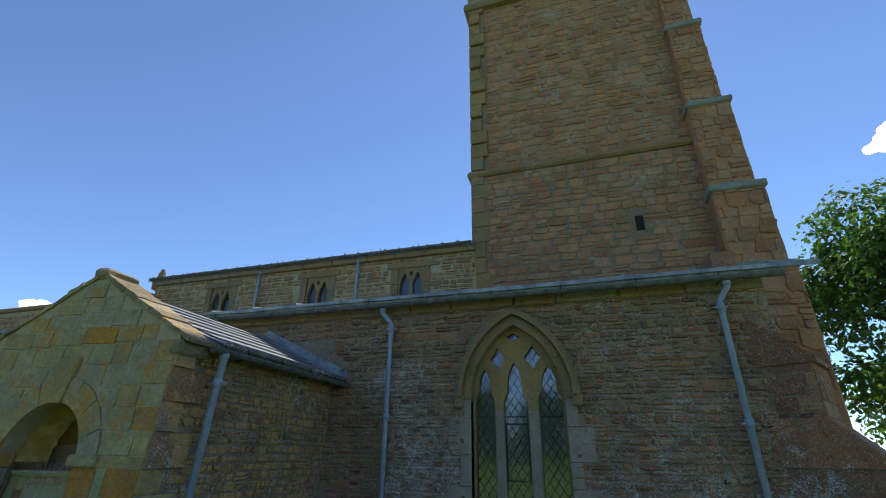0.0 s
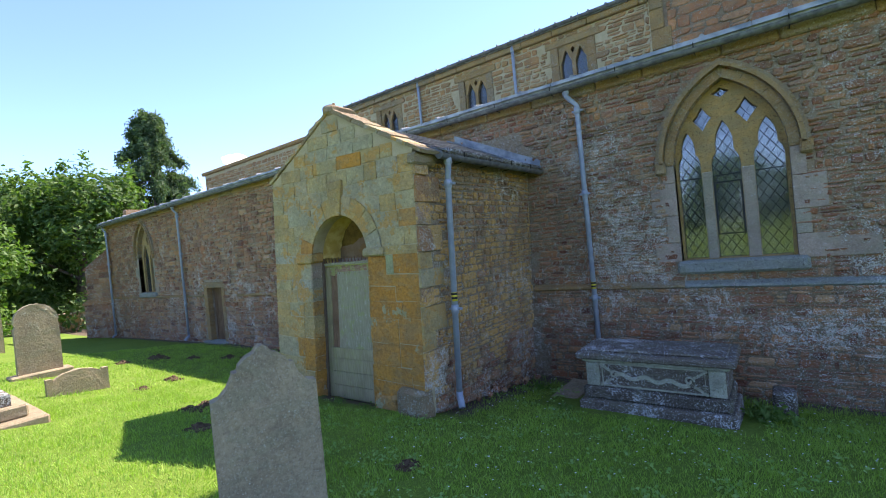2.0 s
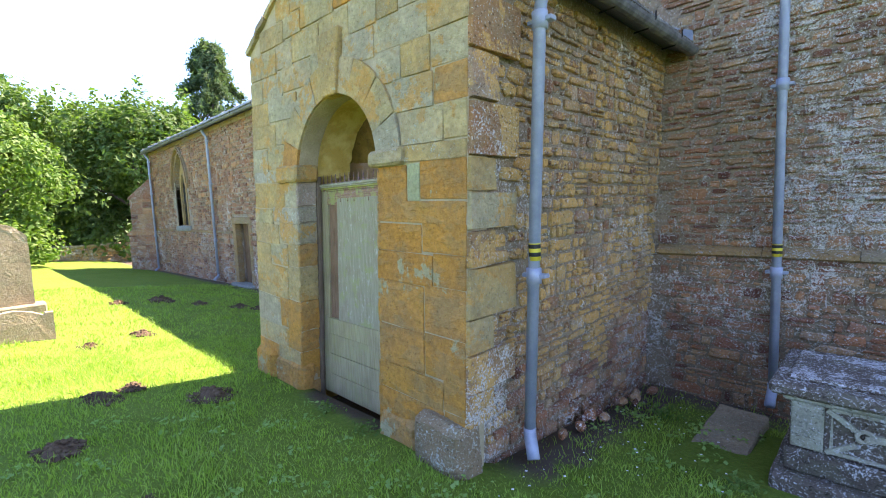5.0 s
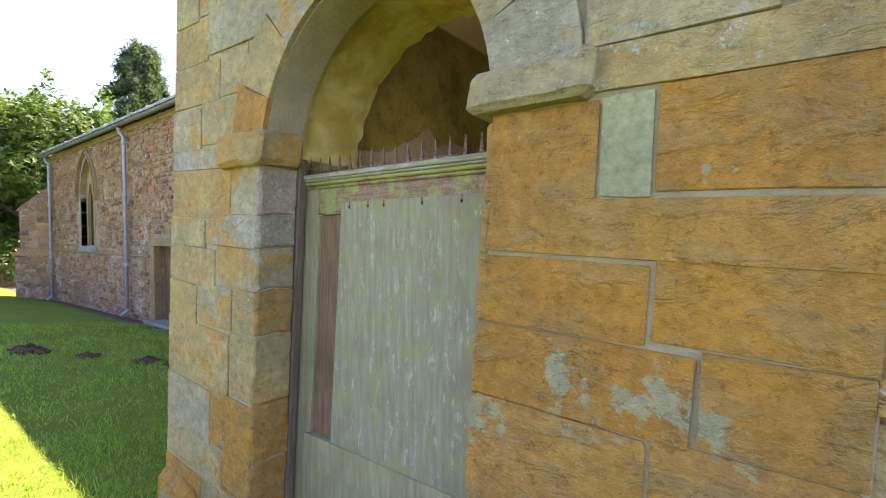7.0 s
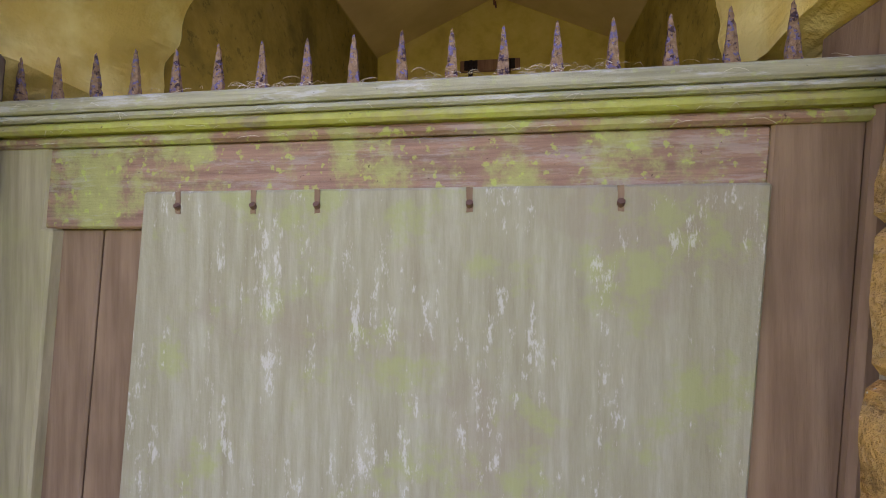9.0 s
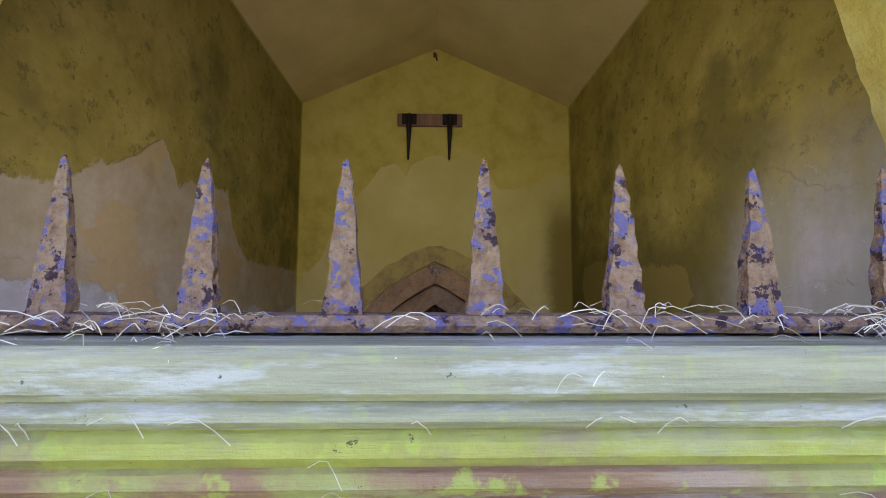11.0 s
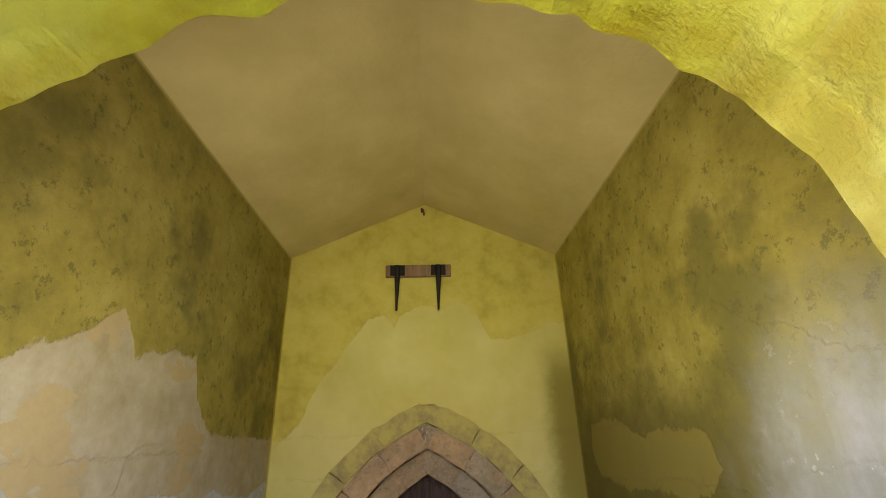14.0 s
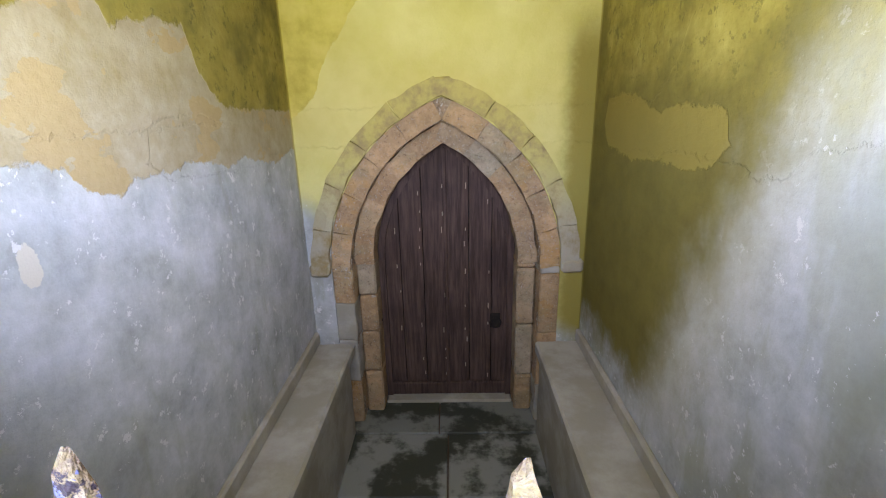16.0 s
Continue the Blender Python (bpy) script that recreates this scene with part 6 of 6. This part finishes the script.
linked("coped_top", v, [(3, 2, 1, 0), (0, 1, 5, 4), (1, 2, 6, 5), (2, 3, 7, 6), (3, 0, 4, 7), (4, 5, 9, 8), (6, 7, 8, 9), (5, 6, 9), (7, 4, 8)], M_SLAB, ledger)

tomb = thing("chest_tomb", (3.31, 1.66, -0.12), "carved limestone chest tomb with a lichen-spotted lid, beside the aisle wall", "tomb")
part("plinth", rough(bm_box(-0.755, 0.755, -0.43, 0.34, -0.1, 0.17, 0.02), 0.010, 5, 5), M_SLAB, tomb, "dark lichened plinth")
part("step", rough(bm_box(-0.715, 0.715, -0.365, 0.32, 0.17, 0.30, 0.02), 0.008, 6, 5), M_SLAB, tomb)
# darker material here paints in recess shade and stain behind the carvings
part("chest", bm_box(-0.685, 0.685, -0.315, 0.30, 0.30, 0.60, 0.01), M_SLAB, tomb)
part("cornice", bm_box(-0.715, 0.715, -0.345, 0.33, 0.575, 0.615, 0.012), M_TOMB, tomb)
part("lid", rough(bm_box(-0.775, 0.775, -0.40, 0.36, 0.615, 0.685, 0.018), 0.005, 7, 5), M_SLAB, tomb, "mottled grey lid with white lichen")
part("lid_top", rough(bm_box(-0.70, 0.70, -0.30, 0.27, 0.685, 0.712, 0.012), 0.004, 7, 5), M_SLAB, tomb)
for s in (-1, 1):
    pn = part("end_panel", bm_box(s * 0.605 - 0.072, s * 0.605 + 0.072, -0.332, -0.312, 0.31, 0.57, 0.006), M_TOMB, tomb)
    bm = bmesh.new()
    cx = s * 0.605
    for k in range(8):
        a = k * math.pi / 4
        tube([(cx, -0.334, 0.43), (cx + math.cos(a) * 0.045, -0.338, 0.43 + math.sin(a) * 0.045)], 0.008, 5, bm)
    band([(cx - 0.055, 0.50), (cx, 0.55), (cx + 0.055, 0.50)], -0.005, 0.005, -0.342, -0.33, bm)
    part("carved_rosette", bm, M_TOMB, tomb)
    bm = bmesh.new()
    for zz in (0, 1):
        a, b = (s * 0.52, 0.32 if zz == 0 else 0.56), (s * 0.40, 0.40 if zz == 0 else 0.48)
        band([a, b], -0.012, 0.012, -0.335, -0.31, bm)
    part("corner_spandrel", bm, M_TOMB, tomb)
bm = bmesh.new()
rib = [(-0.36 + 0.72 * i / 40, 0.445 + 0.020 * math.sin(i * 0.47) - 0.035 * i / 40) for i in range(41)]
band(rib, -0.019, 0.019, -0.336, -0.31, bm)
for cx in (-0.37, 0.36):
    tube([(cx + 0.045 * math.cos(t) * (1 - t / 9), -0.33, 0.45 + 0.045 * math.sin(t) * (1 - t / 9)) for t in np.linspace(0, 7, 18)], 0.012, 6, bm)
part("carved_scroll", bm, M_TOMB, tomb, "carved ribbon scroll")
part("panel_frame", band([(-0.50, 0.325), (-0.50, 0.565), (0.50, 0.565), (0.50, 0.325), (-0.50, 0.325)], -0.008, 0.008, -0.328, -0.31), M_TOMB, tomb)
kerb = thing("stone_slab", (4.42, 2.15, -0.2), "low broken mossy stone slab beside the tomb", "slab")
part("slab", rough(bm_box(-0.10, 0.10, -0.14, 0.10, -0.1, 0.28, 0.02), 0.012, 7, 4), M_SLAB, kerb)
kerb2 = thing("ledger_stone", (2.22, 1.75, -0.11), "flat sunken ledger stone in bare earth", "slab")
part("slab", rough(bm_box(-0.17, 0.17, -0.6, 0.6, -0.1, 0.012, 0.01), 0.014, 5, 6), M_GRAVE, kerb2)
rubble_heap = thing("fallen_stone", (1.55, 1.4, 0.0), "loose fallen rubble stones at the foot of the porch wall", "stone")
for i in range(16):
    x, y, s = rnd.uniform(-0.12, 0.0), rnd.uniform(-0.7, 1.0), rnd.uniform(0.02, 0.045)
    bm = bm_box(x - s, x + s * 0.8, y - s * 1.2, y + s * 1.2, -0.06 - 0.13 * y + 0.02, -0.13 * y + s * 0.7, 0.02)
    part("stone", rough(bm, 0.02, 8, 2), M_RUBBLE, rubble_heap)


def molehill(x, y, r):
    """A low crumbly dome of earth with loose clods on and round it."""
    bm = bmesh.new()
    rs = random.Random(int(x * 100) + int(y * 37))
    rings = []
    for i in range(8):
        f = i / 7
        ring = []
        for j in range(20):
            a = 2 * math.pi * j / 20
            k = f * r * (1 + 0.3 * noise.noise(Vector((math.cos(a) * 1.3 + x, math.sin(a) * 1.3 + y, 1))))
            px, py = k * math.cos(a), k * math.sin(a)
            z = 0.36 * r * (math.cos(math.pi * f) * 0.5 + 0.5) * (1 + 0.5 * noise.noise(Vector((px * 28 + x, py * 28, y)))) + ground_z(x + px, y + py) - ground_z(x, y) - 0.012 * f
            ring.append(bm.verts.new((px, py, z)))
            if i == 0:
                break
        rings.append(ring)
    for j in range(20):
        bm.faces.new((rings[0][0], rings[1][j], rings[1][(j + 1) % 20]))
    for u, v in zip(rings[1:], rings[2:]):
        for j in range(20):
            bm.faces.new((u[j], v[j], v[(j + 1) % 20], u[(j + 1) % 20]))
    for i in range(46):
        a, d, c = rs.uniform(0, 6.283), r * 1.15 * rs.random() ** 0.7, rs.uniform(0.06, 0.15) * r
        zz = 0.36 * r * (math.cos(math.pi * min(d / r, 1)) * 0.5 + 0.5)
        m = Matrix.Translation((d * math.cos(a), d * math.sin(a), zz + c * 0.3 - 0.13 * d * math.sin(a))) @ Matrix.Diagonal((c * rs.uniform(0.7, 1.2), c * rs.uniform(0.7, 1.2), c * 0.7, 1))
        bmesh.ops.create_icosphere(bm, subdivisions=1, radius=1, matrix=m)
    ob = part("molehill", bm, M_MOLE, None)
    ob.location = (x, y, ground_z(x, y) + 0.012)
    tagged(ob, "small heap of dark crumbly molehill earth on the lawn", "molehill", "molehills on the lawn")


for x, y, r in ((-3.48, -0.55, 0.15), (-1.14, -1.30, 0.15), (-0.77, -0.65, 0.17), (-0.31, -1.60, 0.14), (-6.45, 0.35, 0.24), (-5.87, 0.83, 0.14), (-5.25, 1.30, 0.15), (-3.09, -1.10, 0.10), (-6.46, -0.28, 0.13), (-4.9, 1.5, 0.14), (-1.33, -1.06, 0.10), (2.08, -1.15, 0.10), (0.55, -1.35, 0.06)):
    molehill(x, y, r)

# boundary wall
bwall = thing("boundary_wall", (-23.5, 0, -0.4), "low dry stone boundary wall at the edge of the churchyard", "wall")
part("wall_core", bm_box(-0.22, 0.18, -30, 4.5, -0.3, 0.72), M_MORTAR, bwall)
wall_stones(rubble_cells(-30, 4.5, -0.2, 0.75, 0.09, 0.16, 0.2, 0.5, lambda *a: True, 0.02), Matrix.Translation((0.18, 0, 0)) @ Matrix.Rotation(radians(90), 4, 'Z'), M_RUBBLE_WARM, bwall, "wall_stones", lambda u, v: u > -6, (0.01, 0.05))
_y = -30.0
while _y < 4.4:
    part("coping_stone", bm_box(-0.26, 0.24, _y, _y + 0.55, 0.72, 0.84, 0.03), M_GRAVE, bwall)
    _y += 0.56


# ---- trees ----
def leaf_mesh(name, centres, normals, size, material, parent, ratio=0.55):
    """Many single leaves: each a bent pair of triangles on a stalk end."""
    rs = np.random.RandomState(len(centres) % 1000 + 5)
    n = len(centres)
    a = rs.normal(size=(n, 3))
    a /= np.linalg.norm(a, axis=1)[:, None]
    nn = normals + rs.normal(scale=0.6, size=(n, 3))
    nn /= np.linalg.norm(nn, axis=1)[:, None]
    t = np.cross(nn, a)
    t /= np.linalg.norm(t, axis=1)[:, None] + 1e-9
    b = np.cross(nn, t)
    s = size * rs.uniform(0.6, 1.4, size=(n, 1))
    p0, p1 = centres - t * s, centres + t * s
    p2, p3 = centres + b * s * ratio + nn * s * 0.2, centres - b * s * ratio + nn * s * 0.2
    verts = np.stack([p0, p2, p1, p3], 1).reshape(-1, 3)
    idx = np.arange(n)[:, None] * 4
    faces = np.concatenate([idx + np.array([[0, 1, 2]]), idx + np.array([[0, 2, 3]])], 0)
    return linked(name, verts.tolist(), faces.tolist(), material, parent)


def broad_tree(at, height, radius, leaves, size, material, label, seed, low=0.12, flat=1.0):
    tr = thing("tree", at, label, "tree", "churchyard trees")
    rs = np.random.RandomState(seed)
    pts = [(0.12 * math.sin(i * 1.3 + seed), 0.12 * math.cos(i * 1.7 + seed), height * 0.7 * i / 6) for i in range(7)]
    part("trunk", tube(pts, radius * 0.07 + 0.08, 9, taper=[1.3, 1, 0.9, 0.75, 0.6, 0.45, 0.25]), M_BARK, tr)
    clumps = []
    limb = bmesh.new()
    for i in range(34):
        f = rs.uniform(low, 1.0)
        a = rs.uniform(0, 2 * math.pi)
        env = radius * (math.sin(math.pi * min(1, 0.18 + 0.80 * f)) ** 0.6)
        d = env * rs.uniform(0.35, 1.0)
        c = np.array([math.cos(a) * d, math.sin(a) * d * flat, height * f * 0.93])
        clumps.append((c, radius * rs.uniform(0.22, 0.42)))
        if i < 16:
            base = np.array([0, 0, min(height * 0.6, c[2] * 0.65)])
            mid = base * 0.45 + c * 0.55 + np.array([0, 0, 0.3])
            tube([base, mid, c], 0.07 * radius / 3, 5, limb, taper=[1, 0.6, 0.2])
    part("limbs", limb, M_BARK, tr)
    per = leaves // len(clumps)
    cs, ns = [], []
    for c, r in clumps:
        v = rs.normal(size=(per, 3))
        v /= np.linalg.norm(v, axis=1)[:, None]
        k = rs.uniform(0.45, 1.0, size=(per, 1)) ** 0.5
        lump = 1 + 0.35 * np.sin(v[:, :1] * 5 + c[0] * 3) * np.cos(v[:, 1:2] * 6 + c[1])
        cs.append(c + v * k * r * lump * np.array([1.15, 1.15, 0.75]))
        ns.append(v + np.array([0, 0, 0.6]))
    for i in range(14):
        a, f = rs.uniform(0, 2 * math.pi), rs.uniform(0.75, 1.0)
        b = np.array([math.cos(a) * radius * 0.5, math.sin(a) * radius * 0.5 * flat, height * f * 0.95])
        tip = b + np.array([math.cos(a) * 0.4, math.sin(a) * 0.4, 1]) * radius * rs.uniform(0.15, 0.4)
        u = rs.uniform(0, 1, size=(60, 1))
        cs.append(b + (tip - b) * u + rs.normal(scale=size * 1.2, size=(60, 3)))
        ns.append(np.tile([0.0, 0, 1.0], (60, 1)))
    cs = np.concatenate(cs)
    cs[:, 2] = np.maximum(cs[:, 2], 0.15)
    leaf_mesh("crown", cs, np.concatenate(ns), size, material, tr)
    return tr


def conifer(at, height, radius, label, seed):
    tr = thing("conifer", at, label, "tree", "churchyard trees")
    rs = np.random.RandomState(seed)
    part("trunk", tube([(0, 0, height * i / 6) for i in range(7)], 0.28, 8, taper=[1.2, 1, 0.85, 0.7, 0.5, 0.3, 0.1]), M_BARK, tr)
    cs, ns = [], []
    limb = bmesh.new()
    for i in range(230):
        f = rs.uniform(0.12, 0.995) ** 0.85
        a = rs.uniform(0, 2 * math.pi)
        r = radius * min(1.0, (1.06 - f) * 1.9 + 0.16) * rs.uniform(0.72, 1.08)
        z0 = height * f
        base, tip = np.array([0, 0, z0]), np.array([math.cos(a) * r, math.sin(a) * r, z0 - 0.28 * r])
        if i % 4 == 0:
            tube([base, tip], 0.03, 4, limb, taper=[1, 0.3])
        m = 210
        u = rs.uniform(0.25, 1.0, size=(m, 1)) ** 0.7
        p = base + (tip - base) * u
        p[:, 2] += -0.55 * (u[:, 0] ** 2) * rs.uniform(0.0, 1.2, size=m)
        p += rs.normal(scale=0.13, size=(m, 3))
        cs.append(p)
        ns.append(np.tile([math.cos(a) * 0.8, math.sin(a) * 0.8, 0.4], (m, 1)))
    part("limbs", limb, M_BARK, tr)
    leaf_mesh("crown", np.concatenate(cs), np.concatenate(ns), 0.15, M_NEEDLE, tr, 0.3)
    return tr


conifer((-31, 10.3, -0.6), 14.2, 3.1, "tall dark green spruce tree beyond the aisle", 3)
broad_tree((-25.5, 4.2, -0.7), 8.2, 4.3, 30000, 0.13, M_LEAF, "leafy green beech tree at the churchyard edge", 7)
broad_tree((-27.5, -1.5, -0.6), 8.8, 4.6, 30000, 0.13, M_LEAF, "leafy green beech tree at the churchyard edge", 12)
broad_tree((-18.5, -2.1, 0.0), 5.6, 2.3, 26000, 0.09, M_LEAF_BRIGHT, "bright sunlit green tree bushy to the ground", 21, 0.03)
broad_tree((-34, 3.0, -0.8), 9.5, 5.5, 22000, 0.17, M_LEAF, "dense green tree behind the others", 33)
broad_tree((-36, 10.0, -0.8), 8.0, 5.0, 18000, 0.17, M_LEAF, "dense dark green tree under the spruce", 41)
broad_tree((-33, -9.0, -0.4), 9.0, 5.5, 18000, 0.18, M_LEAF, "broad green tree along the boundary", 45)
broad_tree((19.3, 20.0, 0.0), 13.1, 5.6, 34000, 0.15, M_LEAF, "tall green tree behind the tower", 52, 0.05)
for i, (x, y, h) in enumerate(((-24, -58, 9), (-12, -62, 10), (0, -60, 8.5), (11, -57, 9.5), (22, -60, 9), (33, -58, 10))):
    broad_tree((x, y, 0.6), h, 6.2, 9000, 0.34, M_LEAF, "broad green tree across the churchyard", 60 + i)


# ---- cloud ----
def cloud(at, size, seed, label):
    bm = bmesh.new()
    rs = random.Random(seed)
    for i in range(12):
        c = Vector((0, (rs.random() - 0.5) * size * 1.6, rs.random() * size * 0.35))
        m = Matrix.Translation(c) @ Matrix.Diagonal((size * 0.25, size * 0.34 * rs.uniform(0.6, 1), size * 0.2 * rs.uniform(0.6, 1), 1))
        bmesh.ops.create_icosphere(bm, subdivisions=3, radius=1, matrix=m)
    for v in bm.verts:
        v.co += noise.noise_vector(v.co / size * 5) * size * 0.09
    ob = part("backdrop_cloud", bm, M_CLOUD, None, smooth=True)
    ob.matrix_basis = pose(*at, 0, 0, 25)
    tagged(ob, label, "cloud", kind="structure")


cloud((-880, 520, 205), 60, 4, "small white cumulus cloud low in the sky")
cloud((620, 900, 560), 75, 9, "small white cumulus cloud high in the sky")


# ---- grass ----
def grass(name, x0, x1, y0, y1, per, height, width, label, seed):
    rs = np.random.RandomState(seed)
    n = int((x1 - x0) * (y1 - y0) * per)
    x, y = rs.uniform(x0, x1, n), rs.uniform(y0, y1, n)
    keep = ~((x > -1.35) & (x < 1.36) & (y > -0.06 - 0.14 * (np.abs(x - 0.1) < 0.6)) & (y < 3))
    keep &= ~((x > 2.42) & (x < 4.26) & (y > 1.05) & (y < 2.15)) & (y < 2.70) & ~((x > 2.02) & (x < 2.42) & (y > 1.1) & (y < 2.4))
    keep &= ~((np.abs(x + 2.9) < 0.95) & (np.abs(y + 2.97) < 0.62))
    edge = np.clip((2.7 - y) / 0.5, 0, 1) * np.where((x > 1.3) & (y > 0), np.clip((x - 1.45) / 0.45, 0, 1), 1)
    keep &= rs.uniform(size=n) < 0.12 + 0.88 * edge
    x, y = x[keep], y[keep]
    n = len(x)
    z = 0.11 - 0.13 * np.clip(y, -4.5, 2.9) - 0.02 * np.clip(-8 - x, 0, 12)
    z += np.array([noise.noise(Vector((a * 0.9, b * 0.9, 3))) * 0.03 + noise.noise(Vector((a * 3.1, b * 3.1, 7))) * 0.012 for a, b in zip(x, y)]) - 0.006
    tuft = np.array([noise.noise(Vector((a * 2.3, b * 2.3, 11))) + 0.6 * noise.noise(Vector((a * 8.0, b * 8.0, 5))) for a, b in zip(x, y)])
    ang, h = rs.uniform(0, 2 * math.pi, n), height * rs.uniform(0.45, 1.25, n) * np.clip(1 + 1.1 * tuft, 0.45, 2.1)
    lx, ly = rs.normal(scale=0.5, size=n) * h, rs.normal(scale=0.5, size=n) * h
    dx, dy = np.cos(ang) * width, np.sin(ang) * width
    v = np.empty((n, 5, 3))
    v[:, 0] = np.stack([x - dx, y - dy, z], 1)
    v[:, 1] = np.stack([x + dx, y + dy, z], 1)
    v[:, 2] = np.stack([x + lx * 0.4 + dx * 0.8, y + ly * 0.4 + dy * 0.8, z + h * 0.6], 1)
    v[:, 3] = np.stack([x + lx * 0.4 - dx * 0.8, y + ly * 0.4 - dy * 0.8, z + h * 0.6], 1)
    v[:, 4] = np.stack([x + lx, y + ly, z + h], 1)
    b = np.arange(n) * 5
    q = np.stack([b, b + 1, b + 2, b + 3], 1).tolist()
    t = np.stack([b + 3, b + 2, b + 4], 1).tolist()
    tagged(linked(name, v.reshape(-1, 3).tolist(), q + t, M_GRASS), label, "grass", kind="stuff")


grass("grass", -3.0, 5.6, -3.3, 2.72, 2900, 0.040, 0.0028, "short mown green grass", 2)
grass("grass_beyond", -9.5, -3.0, -4.5, 2.72, 650, 0.042, 0.005, "short mown green grass further off", 4)
rs = np.random.RandomState(8)
dv, df = [], []
for i in range(420):
    x, y = rs.uniform(1.5, 5.2), rs.uniform(-1.6, 2.5)
    if 2.4 < x < 4.2 and 1.1 < y < 2.1:
        continue
    z, r = ground_z(x, y) + rs.uniform(0.025, 0.05), rs.uniform(0.004, 0.009)
    b = len(dv)
    dv += [(x + r * math.cos(a), y + r * math.sin(a), z + 0.003 * (k % 2)) for k, a in enumerate(np.linspace(0, 2 * math.pi, 7)[:-1])] + [(x, y, z + 0.004)]
    df += [(b + k, b + (k + 1) % 6, b + 6) for k in range(6)]
tagged(linked("daisies", dv, df, M_DAISY), "scattered white daisies and clover in the grass", "flowers", kind="stuff")


# ---- clover and broad weeds in the lawn ----
rs = np.random.RandomState(14)
cc = []
for i in range(260):
    x, y = rs.uniform(-0.6, 4.9), rs.uniform(-1.8, 2.2)
    if (2.4 < x < 4.25 and 1.05 < y < 2.1) or (x < 1.5 and y > -0.1):
        continue
    k = rs.randint(8, 22)
    p = rs.normal(scale=(0.05, 0.05, 0.008), size=(k, 3)) + np.array([x, y, 0.038])
    p[:, 2] += 0.11 - 0.13 * p[:, 1]
    cc.append(p)
cc = np.concatenate(cc)
tagged(leaf_mesh("clover", cc, np.tile([0.0, 0.0, 1.6], (len(cc), 1)), 0.014, M_CLOVER, None, 0.8), "small broad-leaved clover and plantain in the grass", "weeds", kind="stuff")


# ---- weeds by the walls ----
def weed(at, n, size, label, seed):
    w = thing("weed_clump", at, label, "weeds", "weeds by the walls")
    rs = np.random.RandomState(seed)
    c = rs.normal(scale=(size, size, size * 0.5), size=(n, 3))
    c[:, 2] = np.abs(c[:, 2]) + 0.02
    leaf_mesh("leaves", c, np.tile([0.0, -0.3, 1.0], (n, 1)), size * 0.3, M_LEAF_BRIGHT, w)
    bm = bmesh.new()
    for i in range(6):
        tube([(0, 0, -0.03), tuple(c[i] * 0.5), tuple(c[i])], 0.003, 4, bm)
    part("stems", bm, M_LEAF_BRIGHT, w)


weed((4.28, 1.75, -0.12), 220, 0.10, "ferny green weeds growing beside the tomb", 1)
weed((0.05, -0.10, 0.12), 90, 0.045, "small green weed at the foot of the porch door", 2)
weed((0.55, -0.12, 0.12), 70, 0.05, "small green weeds at the porch threshold", 3)
weed((1.75, 1.9, -0.14), 110, 0.06, "green nettles at the foot of the porch wall", 4)
weed((2.45, 1.05, -0.03), 90, 0.05, "low green weeds round the tomb plinth", 5)
